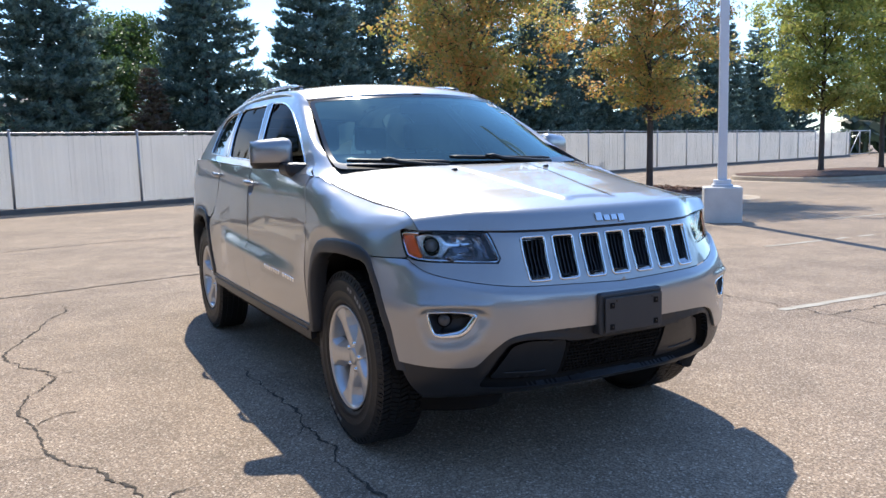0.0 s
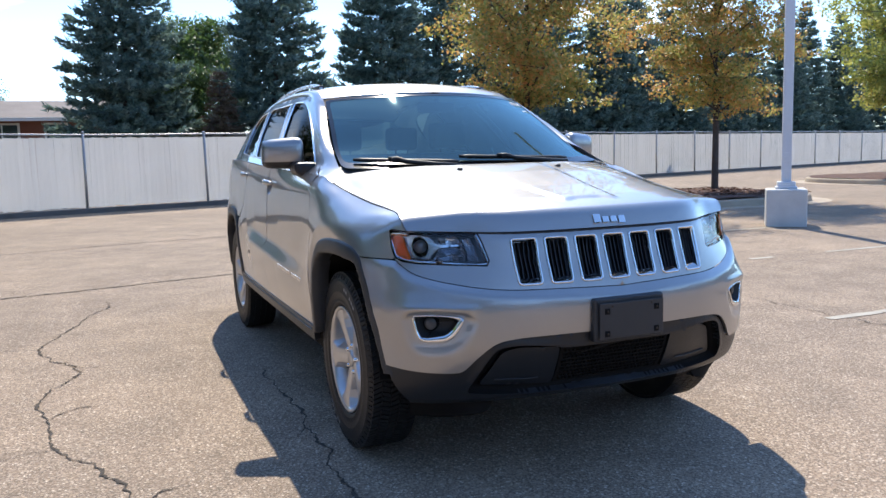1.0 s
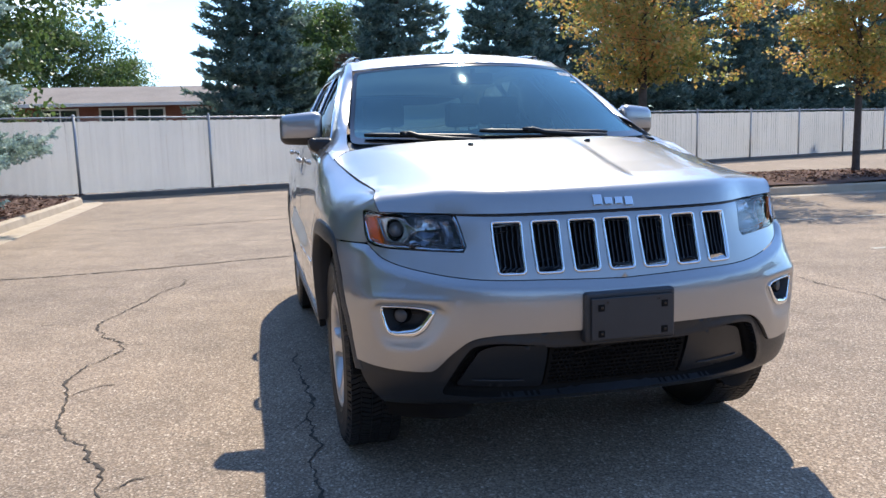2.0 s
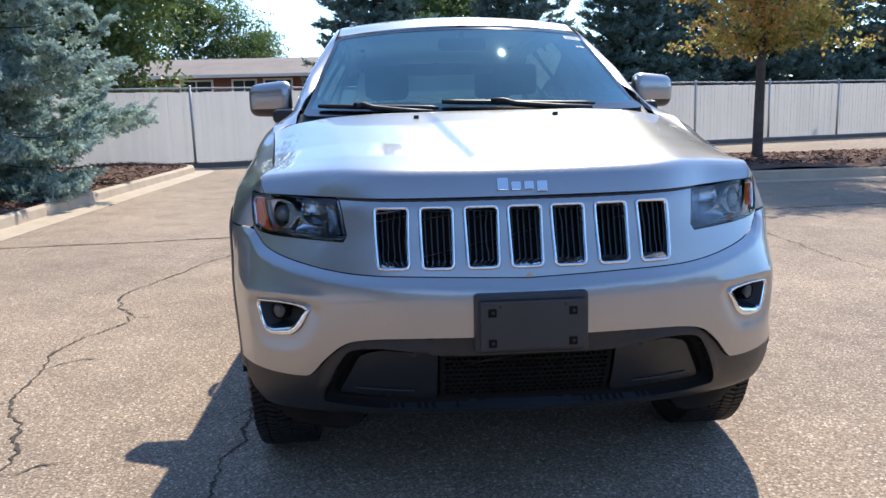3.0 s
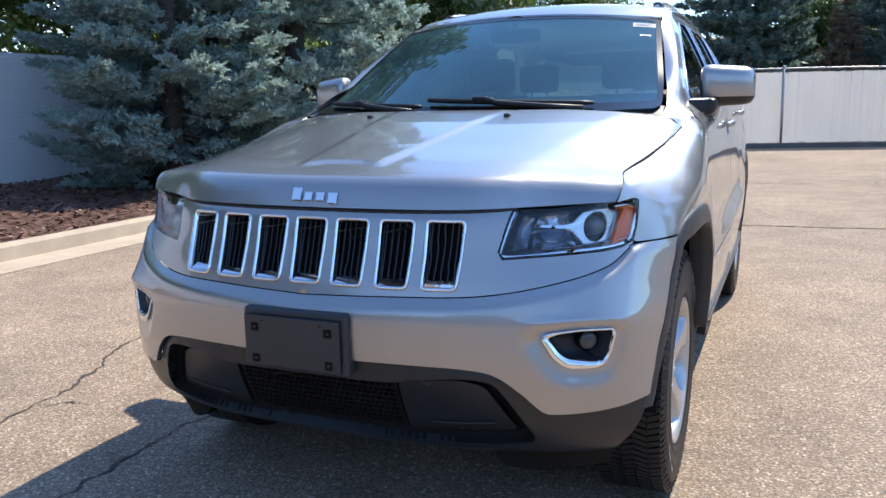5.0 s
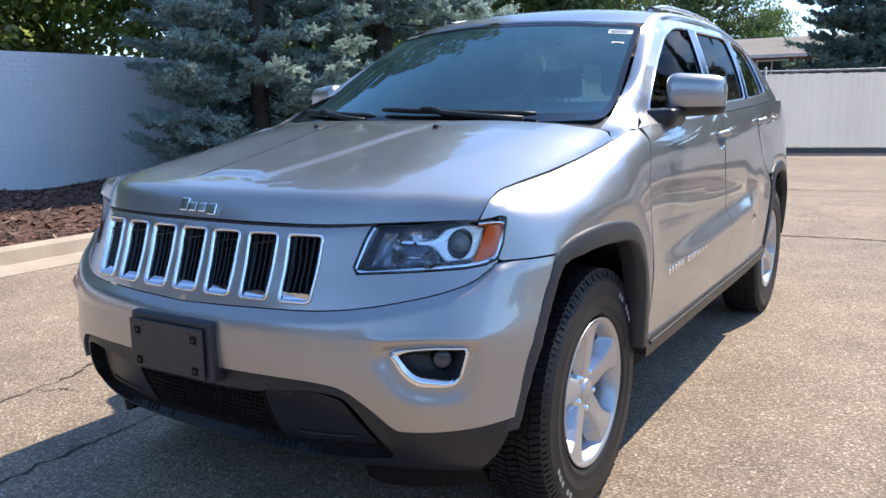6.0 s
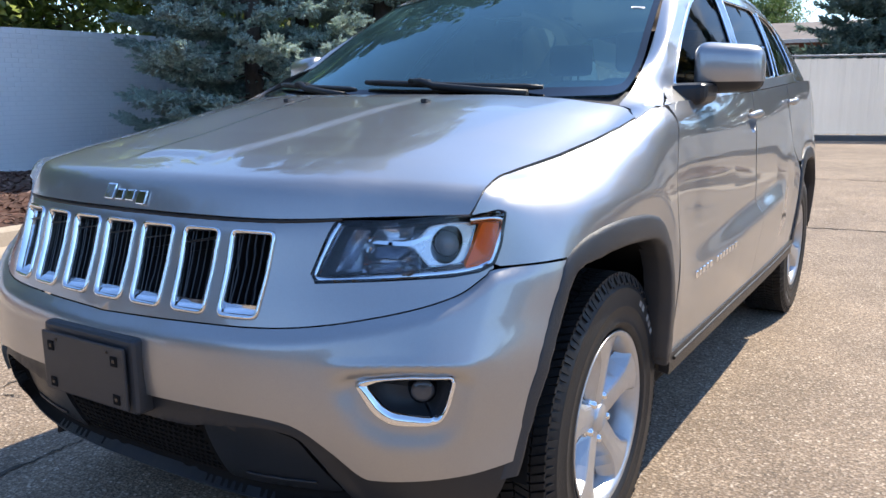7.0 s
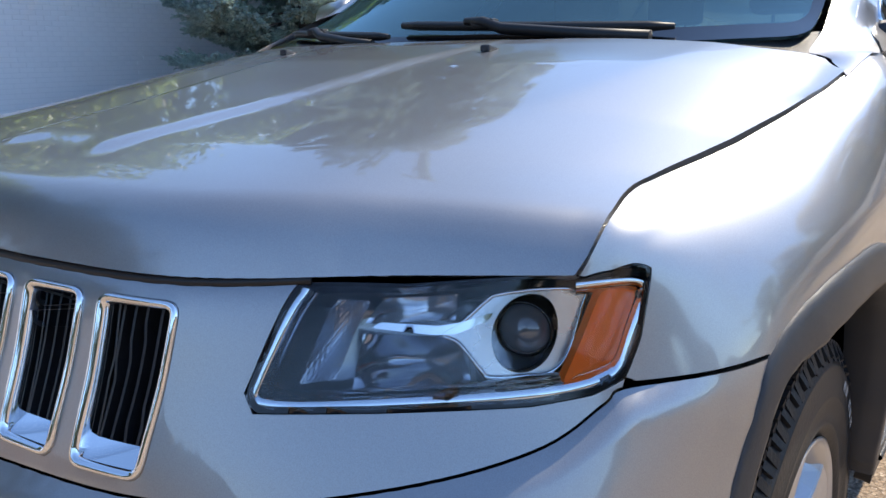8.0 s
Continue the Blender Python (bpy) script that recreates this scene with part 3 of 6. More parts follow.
for flipped in (False, True):
    fl = dict(mirrored=flipped)
    for y, z in HANDLES:
        panel("handle_dish", dish_loop(y, z), [], dish(y, z), PAINT, gap=0, flange=0, step=0.012, **fl)
    panel("fender", fender, [], with_crease, PAINT, "silver front fender", step=.013, **fl)
    # black seal that closes the wedge between lamp, fender and hood
    up_ = smooth_line([uv(4.256, 6.40), uv(4.124, 7.0), uv(4.02, 7.66)], 14)
    dn_ = smooth_line([uv(4.258, 6.37), uv(4.05, 6.25), uv(3.86, 6.13)], 14)
    rows_ = np.concatenate([with_crease(up_[:, 0], up_[:, 1]) - (0, -.002, .002), on_skin(dn_[:, 0], dn_[:, 1]) - (0, -.001, .001)])
    quads = [(14 + k, 15 + k, k + 1, k) for k in range(13)]
    mesh_part("lamp_seal", *(mirror_of(rows_, quads) if flipped else (rows_, quads)), GLOSS_BLACK, car, "black seal above the headlight")
    panel("front_door", f_door, [dish_loop(*HANDLES[0])], with_crease, PAINT, "silver front door", step=.015, **fl)
    panel("rear_door", r_door, [dish_loop(*HANDLES[1])], with_crease, PAINT, "silver rear door", step=.015, **fl)
    panel("quarter_panel", quarter, [], with_crease, PAINT, "silver rear quarter panel", **fl)


# ---- hood ----
lip = np.stack([np.linspace(0, .764, 40), hood_lip(np.linspace(0, .764, 40))], 1)
hood_side = skin(np.linspace(4.0, 7.72, 40), np.full(40, 8.0))[:, :2]
hood_half = np.concatenate([lip, hood_side, [(.808, .302), (.795, .322), (.785, .338), (.765, .347), (.735, .335), (.68, .305), (.60, .280), (.45, .246), (.25, .218), (0, .208)]])
panel("hood", both_sides(hood_half), [], on_hood, PAINT, "silver hood with a raised middle panel", step=0.014, gap=0.0015, flange=0.02)


# ---- cabin: side frames, roof, glass ----
def on_cabin(y, z):
    h = z - 1.215
    x = .860 - .40 * h - .28 * h * np.abs(h) - .075 * np.clip((1.35 - y) / .9, 0, 1) ** 1.3 * np.clip((h + .02) / .06, 0, 1) - .055 * np.clip(y - 2.5, 0, 2) ** 1.5
    return np.stack([x, y, z], 1)


BELT = lambda y: float(np.interp(y, [.4, 1.2, 2.1, 2.9, 3.5], [1.203, 1.223, 1.253, 1.283, 1.288]))
W_FRONT = [(.735, 1.262), (.89, 1.372), (1.05, 1.462), (1.28, 1.568), (1.42, 1.606), (1.55, 1.627), (1.79, 1.637), (1.61, 1.42), (1.51, 1.272)]
W_REAR = [(1.61, 1.279), (1.71, 1.42), (1.90, 1.634), (2.46, 1.636), (2.53, 1.620), (2.43, 1.46), (2.27, 1.300)]
W_BACK = [(2.35, 1.303), (2.50, 1.46), (2.61, 1.625), (2.88, 1.617), (3.04, 1.57), (3.03, 1.45), (2.98, 1.335)]
w_front, w_rear, w_back = rounded(W_FRONT, [.03, .1, .1, .1, .08, .08, .02, .1, .03]), rounded(W_REAR, [.02, .1, .02, .03, .03, .1, .03]), rounded(W_BACK, [.02, .1, .02, .06, .08, .08, .03])
CANT = [(.56, 1.222), (.70, 1.290), (.84, 1.405), (1.02, 1.495), (1.22, 1.592), (1.38, 1.642), (1.55, 1.664), (2.1, 1.676), (2.7, 1.662), (3.1, 1.60), (3.35, 1.50)]
cant = smooth_line(CANT, 60)
frame_loop = np.concatenate([cant, [(3.52, 1.31)], [(y, BELT(y)) for y in np.linspace(3.5, .46, 30)]])
WS_EDGE = [(.744, .50, 1.262), (.731, .60, 1.306), (.70, .76, 1.365), (.665, .95, 1.475), (.632, 1.10, 1.562), (.618, 1.20, 1.622), (.602, 1.45, 1.690), (.60, 2.0, 1.712), (.59, 2.6, 1.700), (.57, 3.05, 1.65), (.55, 3.3, 1.56)]
ws_edge = smooth_line(WS_EDGE, 60)
for flipped in (False, True):
    sg = -1 if flipped else 1
    panel("window_frame", frame_loop, [w_front, w_rear, w_back], on_cabin, PAINT, "silver side window surround", mirrored=flipped, gap=0)
    a = on_cabin(cant[:, 0], cant[:, 1])
    rows = []
    for f in np.linspace(0, 1, 7):
        mid = (a + ws_edge) / 2 + np.stack([np.full(60, .014), np.zeros(60), np.full(60, .014)], 1)
        rows.append((1 - f) ** 2 * a + 2 * f * (1 - f) * mid + f * f * ws_edge)
    v = np.concatenate(rows)
    fc = [(r * 60 + k, (r + 1) * 60 + k, (r + 1) * 60 + k + 1, r * 60 + k + 1) for r in range(6) for k in range(6, 59)]
    v = v * (sg, 1, 1)
    mesh_part("roof_pillar", v, fc if flipped else [q[::-1] for q in fc], PAINT, car, "silver windshield pillar and roof edge")
    # foot of the pillar: a smooth patch from the fender's top edge and the hood's corner up to the glass and the pillar
    belt_uv = np.array([uv(i, 7.90) for i in (7.66, 7.78, 7.90, 8.0, 8.1)])
    belt_line = with_crease(belt_uv[:, 0], belt_uv[:, 1]) + (.0008, 0, .0025)
    outer = smooth_line(np.concatenate([belt_line, a[2:9:3]]), 28)
    hood_back = on_hood(np.array([.8265, .812, .799, .790, .770, .752]), np.array([.272, .300, .324, .344, .354, .356])) - (0, 0, .0015)
    inner = smooth_line(np.concatenate([hood_back, np.array([(.752, .40, 1.224), (.751, .450, 1.243)]), ws_edge[2:9:3]]), 28)
    grid = np.array([outer * (1 - q) + inner * q + np.array([.0005, 0, .001]) + np.linspace(0, 1, 28)[:, None] * 4 * q * (1 - q) * np.array([.0068, 0, .0068]) for q in np.linspace(0, 1, 9)]).reshape(-1, 3) * (sg, 1, 1)
    ff = [(r * 28 + k, r * 28 + k + 1, (r + 1) * 28 + k + 1, (r + 1) * 28 + k) for r in range(8) for k in range(27)]
    mesh_part("pillar_foot", grid, [q[::-1] for q in ff] if flipped else ff, PAINT, car, "silver foot of the windshield pillar")
    for nm, w, mat in (("front_window", w_front, TINTED), ("rear_window", w_rear, TINTED), ("quarter_window", w_back, PRIVACY)):
        g = panel(nm, shrunk(dense(w, .03), -0.004), [], on_cabin, mat, "dark tinted side glass", mirrored=flipped, gap=0, flange=0, lift=-0.006, step=0.06)
        line = on_cabin(*dense(w, .03).T) * (sg, 1, 1)
        bead_part("window_trim", line, 0.006, CHROME if nm != "rear_window" else CHROME, g, "chrome window trim", closed=True)
    pill = dense([(1.517, 1.272), (1.617, 1.42), (1.797, 1.64), (1.892, 1.637), (1.702, 1.42), (1.602, 1.279)], .03)
    panel("pillar_cover", pill, [], on_cabin, GLOSS_BLACK, "gloss black door pillar cover", mirrored=flipped, gap=0, flange=0.003, lift=0.004)
    pill = dense([(2.277, 1.30), (2.437, 1.46), (2.535, 1.62), (2.602, 1.626), (2.492, 1.46), (2.343, 1.303)], .03)
    panel("pillar_cover", pill, [], on_cabin, GLOSS_BLACK, "gloss black door pillar cover", mirrored=flipped, gap=0, flange=0.003, lift=0.004)


def on_screen(a, b):
    """Windshield: a across (-1 to 1), b from its foot to its head."""
    wrap = .265 - .115 * np.clip(1 - b / .34, 0, 1) ** 2
    p = np.stack([a * (.745 - .127 * b), (.285 + wrap * a * a) * (1 - b) + (1.005 + .195 * a * a) * b, (1.222 + .012 * a * a) * (1 - b) + (1.648 - .026 * a * a) * b], 1)
    bow = np.sin(np.pi * np.clip(b, 0, 1)) * 0.022 * (1 - 0.5 * a * a)
    p[:, 2] += bow * 0.8
    p[:, 1] -= bow * 0.6
    return p


SCREEN = rounded([(-.985, .0), (.985, .0), (.985, .97), (-.985, .97)], 0.05)
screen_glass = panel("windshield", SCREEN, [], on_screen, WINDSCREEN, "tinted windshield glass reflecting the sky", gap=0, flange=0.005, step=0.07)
rim_out, rim_in = dense(SCREEN, .03), dense(rounded([(-.958, .062), (.958, .062), (.953, .942), (-.953, .942)], 0.05), .03)
panel("windshield_border", rim_out, [rim_in], on_screen, GLOSS_BLACK, "black glass border", parent=screen_glass, gap=0, flange=0, lift=0.0015, step=0.04)


def on_roof(x, y):
    e = np.abs(x) / .61
    edge = np.interp(y, ws_edge[:, 1], ws_edge[:, 2])
    crown = np.interp(y, [1.0, 1.3, 1.8, 2.6, 3.1, 3.4], [.052, .050, .046, .045, .05, .05])
    return np.stack([x, y, edge + crown * (1 - e ** 2.2)], 1)


head = np.array([(x, 1.005 + .195 * (x / .618) ** 2) for x in np.linspace(0, .612, 14)])
roof_half = np.concatenate([head, [(np.interp(y, ws_edge[:, 1], ws_edge[:, 0]) - .002, y) for y in np.linspace(1.24, 3.28, 24)], [(0, 3.36)]])


def on_roof_front(x, y):
    p = on_roof(x, y)
    # meets the windshield's head
    s = np.clip((y - (1.005 + .195 * (x / .618) ** 2)) / .22, 0, 1)
    z0 = 1.648 - .026 * (x / .618) ** 2 + 0.004
    p[:, 2] = z0 * (1 - s) ** 2 + p[:, 2] * (1 - (1 - s) ** 2)
    return p


panel("roof_panel", both_sides(roof_half), [], on_roof_front, PAINT, "silver roof skin", gap=0.001, flange=0.01, step=0.05)
# ---- nose details ----
def skin_frame(u, w, d=0.0):
    """A place on the skin and its across, up and outward ways."""
    p, a, b = on_skin(np.array([u, u + .004, u]), np.array([w, w, w + .004]))
    out = np.cross(a - p, b - p)
    out /= np.linalg.norm(out)
    right = (a - p) / np.linalg.norm(a - p)
    return p + out * d, right, np.cross(out, right), out


def uv_signed(x, z):
    q = uv(*front_at(x, z))
    return np.array([math.copysign(q[0], x) if x else 0.0, q[1]])


# grille: a chrome ring and dark fins in each opening
for k, s in enumerate(slots):
    c = (k - 3) * 0.1255
    edge = dense(s, .012)
    loops = [(shrunk(edge, a), d) for a, d in ((.0005, -.004), (.0008, .002), (.0035, .0055), (.0075, .0045), (.0108, .0), (.0118, -.012), (.0122, -.034))]
    n = len(edge)
    v = np.concatenate([[skin_frame(abs(q[0]) if q[0] else 1e-6, q[1], d)[0] * (math.copysign(1, q[0]), 1, 1) for q in lp_] for lp_, d in loops])
    f = [(r * n + q, r * n + (q + 1) % n, (r + 1) * n + (q + 1) % n, (r + 1) * n + q) for r in range(len(loops) - 1) for q in range(n)]
    ring = mesh_part("grille_ring", v, f, CHROME, car, "chrome ring of a grille opening")
    for dx in (-.034, -.017, 0, .017, .034):
        bm = bmesh.new()
        line = [uv_signed(c + dx, z) for z in np.linspace(.824, .968, 8)]
        quads = []
        for q in line:
            p, r, up, out = skin_frame(*q, -0.022)
            quads.append([bm.verts.new(p - r * .0018), bm.verts.new(p + r * .0018), bm.verts.new(p + r * .0018 - out * .03), bm.verts.new(p - r * .0018 - out * .03)])
        for a, b in zip(quads, quads[1:]):
            for e in range(4):
                bm.faces.new((a[e], a[(e + 1) % 4], b[(e + 1) % 4], b[e]))
        part("grille_fin", bm, BUMPER_BLACK, ring, "black upright fin")
    v, f = sheet(dense(shrunk(s, -.004), .02), [], on_skin, .02, 0, 0, -0.040)
    mesh_part("grille_backing", v, f, DARK, ring)
    # bright sloping sill at the foot of the opening
    a = [uv_signed(c + dx, .8055) for dx in np.linspace(-.038, .038, 6)]
    b = [uv_signed(c + dx, .8270) for dx in np.linspace(-.038, .038, 6)]
    va = [skin_frame(*q, 0.001)[0] for q in a] + [skin_frame(*q, -0.022)[0] for q in b]
    mesh_part("grille_sill", va, [(q, q + 1, q + 7, q + 6) for q in range(5)], CHROME, ring)

# black seal in the gap under the hood's lip
bead_part("hood_seal", [skin(min(abs(i), 2.6), 6.10) * (math.copysign(1, i) if i else 1, 1, 1) + (0, .004, .002) for i in np.linspace(-2.6, 2.6, 61)], .0055, SEAL, car, "black rubber seal under the hood's lip")

# fog lamps
for sg in (1, -1):
    flipped = sg < 0
    edge = dense(fog, .012)
    thin, wide = shrunk(edge, .0085), shrunk(edge, .021)
    mid_ = edge.mean(0)
    low_in = np.clip(((mid_[0] - thin[:, 0]) / .06 + (mid_[1] - thin[:, 1]) / .04) * .6, 0, 1)[:, None]
    lip_ = thin * (1 - low_in) + wide * low_in
    deep = shrunk(edge, .0115) * (1 - low_in) + shrunk(edge, .024) * low_in
    loops = ((shrunk(edge, .0003), -.003), (shrunk(edge, .0008), .003), (shrunk(edge, .004), .0065), (lip_, .001), (deep, -.008))
    n = len(edge)
    fv = np.concatenate([[skin_frame(*q, d)[0] for q in lp_] for lp_, d in loops])
    ff = [(r * n + q, r * n + (q + 1) % n, (r + 1) * n + (q + 1) % n, (r + 1) * n + q) for r in range(4) for q in range(n)]
    bez = mesh_part("fog_bezel", *(mirror_of(fv, ff) if flipped else (fv, ff)), CHROME, car, "chrome fog lamp surround")
    inner = shrunk(dense(fog, .015), .011)
    mid = inner.mean(0) + (0.004, 0.002)
    rows = []
    for f_, d_ in ((1.0, 0.0), (.93, -.02), (.80, -.045), (.5, -.055), (.0001, -.056)):
        rows.append(np.array([skin_frame(*(mid + (q - mid) * f_), d_)[0] for q in inner]))
    n = len(inner)
    v = np.concatenate(rows)
    fc = [(r * n + k, r * n + (k + 1) % n, (r + 1) * n + (k + 1) % n, (r + 1) * n + k) for r in range(4) for k in range(n)]
    if flipped:
        v, fc = mirror_of(v, fc)
    mesh_part("fog_recess", v, fc, PLASTIC, bez, "black fog lamp recess")
    p, r, up, out = skin_frame(*(mid + (0.020, 0.004)), -0.030)
    bm = bmesh.new()
    lathe(bm, [(-.02, .030), (.004, .028), (.008, .0245)], 24)
    m = Matrix((tuple(out), tuple(r), tuple(up))).transposed().to_4x4()
    bm.transform(Matrix.Translation(p) @ m)
    bm2 = bmesh.new()
    lathe(bm2, [(.004, .0245), (.008, .022), (.011, .014), (.0125, .0001)], 24)
    bm2.transform(Matrix.Translation(p) @ m)
    for q in (bm, bm2):
        if flipped:
            q.transform(Matrix.Diagonal((-1, 1, 1, 1)))
            bmesh.ops.reverse_faces(q, faces=q.faces[:])
    fl_body = part("fog_lamp", bm, GLOSS_BLACK, bez, "round fog lamp")
    part("fog_lens", bm2, FOG_LENS, fl_body, "clear fog lamp lens")

# headlights
LAMP_L = dense(shrunk(lamp, .0015), .014)
for sg in (1, -1):
    flipped = sg < 0

    def lp(name, v, f, mat, parent, label="", smooth=True):
        if flipped:
            v, f = mirror_of(v, f)
        return mesh_part(name, v, f, mat, parent, label, smooth)

    v, f = sheet(dense(shrunk(lamp, -.0005), .014), [dense(shrunk(lamp, .0055), .014)], on_skin, .014, 0, .02, -.001)
    head = lp("headlight", v, f, GLOSS_BLACK, car, "headlight with projector, amber marker and chrome trim")
    # bowl
    n = len(LAMP_L)
    rows = [np.array([skin_frame(*(LAMP_L.mean(0) + (q - LAMP_L.mean(0)) * f_), d_)[0] for q in LAMP_L]) for f_, d_ in ((.985, -.004), (.96, -.035), (.90, -.060), (.4, -.066), (.001, -.066))]
    fc = [(r * n + k, r * n + (k + 1) % n, (r + 1) * n + (k + 1) % n, (r + 1) * n + k) for r in range(4) for k in range(n)]
    lp("lamp_bowl", np.concatenate(rows), fc, material("lamp_bowl_grey", (.25, .265, .28), .22, .8, Coat_Weight=1.0) if sg == 1 else bpy.data.materials["lamp_bowl_grey"], head, "grey inner bowl")
    # chrome trim along the inner and lower edge
    t = [uv_signed(*q) for q in ((.5355, .987), (.528, .955), (.5155, .893), (.520, .883), (.56, .8805), (.66, .885), (.75, .891), (.79, .898), (.803, .91), (.809, .94), (.8125, .975), (.812, .989), (.801, .9945), (.765, .992))]
    t = smooth_line(np.array(t), 70)
    nrm = np.gradient(t, axis=0)
    nrm = np.stack([-nrm[:, 1], nrm[:, 0]], 1) / np.linalg.norm(nrm, axis=1)[:, None]
    rows = [np.array([skin_frame(*(q + o * m), d)[0] for q, m in zip(t, nrm)]) for o, d in ((-.0072, -.004), (-.006, -.0012), (.0055, -.0045), (.0115, -.0115), (.0130, -.022))]
    v = np.concatenate(rows)
    fc = [(r * 70 + k, r * 70 + k + 1, (r + 1) * 70 + k + 1, (r + 1) * 70 + k) for r in range(4) for k in range(69)]
    lp("lamp_trim", v, fc, CHROME, head, "chrome strip along the lamp's edge")
    # amber side marker
    am = rounded(np.array([uv_signed(*q) for q in ((.784, .986), (.806, .986), (.8035, .93), (.795, .901), (.764, .897))]), .006)

    def marker_lay(u, w):
        p = on_skin(u, w)
        p[:, 1] += 1.3 * np.clip(np.abs(p[:, 0]) - np.interp(p[:, 2], [.897, .986], [.764, .784]), 0, .04)
        return p

    v, f = sheet(dense(am, .01), [], marker_lay, .01, 0, .010, -.004)
    lp("side_marker", v, f, AMBER, head, "orange side marker lens")
    # shroud round the projector
    sh = smooth_line(np.array([uv_signed(*q) for q in ((.658, .945), (.672, .956), (.692, .978), (.700, .983), (.73, .9855), (.766, .9855), (.775, .980), (.774, .968), (.767, .925), (.757, .908), (.73, .903), (.706, .904), (.698, .909), (.674, .936))]), 70, True)
    pc = uv_signed(.731, .948)
    rr = .0310
    hole = np.array([pc + (rr * 1.05 * math.cos(a), rr * math.sin(a)) for a in np.linspace(0, 2 * math.pi, 36, endpoint=False)])
    v, f = sheet(dense(sh, .01), [dense(hole, .01)], on_skin, .01, 0, .02, -.026)
    lp("projector_shroud", v, f, SATIN, head, "bright shroud round the projector")
    bead_line = np.array([skin_frame(*q, -.024)[0] for q in sh])
    bead_part("shroud_rim", bead_line * (sg, 1, 1), .0022, CHROME, head, "", True)
    p, r, up, out = skin_frame(*pc, -.036)
    look_out = Vector((out[0] * .35, out[1], 0.02)).normalized()
    rgt = Vector((0, 0, 1)).cross(look_out).normalized()
    m = Matrix((tuple(look_out), tuple(rgt), tuple(look_out.cross(rgt)))).transposed().to_4x4()
    for nm, prof, mat, lab in (("projector_ring", [(-.03, .031), (.003, .0305), (.006, .0295), (.005, .0275), (.0, .027)], GLOSS_BLACK, "black projector ring"),
                               ("projector_lens", [(.001, .0272), (.009, .0245), (.016, .018), (.020, .0095), (.0215, .0001)], bpy.data.materials.get("projector_glass") or material("projector_glass", (.13, .13, .135), .04, .0, Coat_Weight=1.0, IOR=1.7), "glass projector lens")):
        bm = bmesh.new()
        lathe(bm, prof, 40)
        bm.transform(Matrix.Translation(p) @ m)
        if flipped:
            bm.transform(Matrix.Diagonal((-1, 1, 1, 1)))
            bmesh.ops.reverse_faces(bm, faces=bm.faces[:])
        part(nm, bm, mat, head, lab)
    # horizontal chrome blade and the reflectors behind it
    bl = rounded(np.array([uv_signed(*q) for q in ((.598, .952), (.604, .957), (.655, .953), (.672, .957), (.700, .966), (.696, .957), (.672, .944), (.650, .944))]), .004)
    v, f = sheet(dense(bl, .008), [], on_skin, .01, 0, .012, -.022)
    lp("lamp_blade", v, f, CHROME, head, "chrome blade across the lamp")

    def reflector(name, quad, d0, d1, mat, label, ribs=0):
        g = np.array([uv_signed(*q) for q in quad])
        nu, nv = 44, 32
        pts = []
        for b in np.linspace(0, 1, nv):
            for a in np.linspace(0, 1, nu):
                q = (g[0] * (1 - a) + g[1] * a) * (1 - b) + (g[3] * (1 - a) + g[2] * a) * b
                d = d0 + (d1 - d0) * math.sin(math.pi * a) * math.sin(math.pi * b)
                if ribs:
                    d += .0009 * math.sin(a * ribs * math.pi * 2) * math.sin(b * ribs * 1.6 * math.pi)
                pts.append(skin_frame(*q, d)[0])
        fc = [(j * nu + k, j * nu + k + 1, (j + 1) * nu + k + 1, (j + 1) * nu + k) for j in range(nv - 1) for k in range(nu - 1)]
        lp(name, pts, fc, mat, head, label)

    reflector("turn_reflector", ((.546, .898), (.576, .904), (.590, .980), (.560, .984)), -.030, -.044, TURN_GREY, "ribbed grey turn signal reflector", 8)
    reflector("high_beam_reflector", ((.590, .957), (.664, .959), (.660, .986), (.598, .986)), -.034, -.060, FACET, "bright upper reflector")
    reflector("low_reflector", ((.592, .893), (.690, .900), (.672, .943), (.590, .946)), -.036, -.065, TURN_GREY, "grey fluted lower reflector", 2)
    v, f = sheet(LAMP_L, [], on_skin, .02, 0, 0, -.001)
    cl = lp("lamp_cover", v, f, CLEAR, head, "clear plastic lamp cover")
    cl.visible_shadow = False

# lower intake: recess, honeycomb and side blanks
inn = dense(shrunk(intake, 0.0), .02)
mid = np.array([0.0, inn[:, 1].mean()])
lips = [(1.0, -.002), (.985, -.022), (.96, -.030), (.90, -.034), (.90, -.070)]
rows = []
for f_, d_ in lips:
    rows.append(np.array([skin_frame(abs(q[0]) if q[0] else 1e-6, q[1], d_)[0] * (math.copysign(1, q[0]), 1, 1) for q in mid + (inn - mid) * (f_ ** .35, f_)]))
n = len(inn)
step_wall = mesh_part("intake_wall", np.concatenate(rows), [(r * n + k, r * n + (k + 1) % n, (r + 1) * n + (k + 1) % n, (r + 1) * n + k) for r in range(4) for k in range(n)], DARK, car, "black stepped wall of the lower intake")
hexes = []
for j in range(9):
    for k in range(-18, 19):
        cx, cz = (k + .5 * (j % 2)) * .0165, .388 + j * .0165
        if abs(cx) < .240:
            hexes.append((cx, cz))
grid_out = np.array([uv_signed(x, z) if x else uv_signed(1e-6, z) for x, z in ((-.254, .533), (.254, .533), (.254, .375), (-.254, .375))])
cells = []
for cx, cz in hexes:
    c = uv_signed(cx if cx else 1e-6, cz)
    cells.append(np.array([c + (.0078 * math.cos(a), .0066 * math.sin(a)) for a in np.arange(6) * math.pi / 3 + math.pi / 6]))
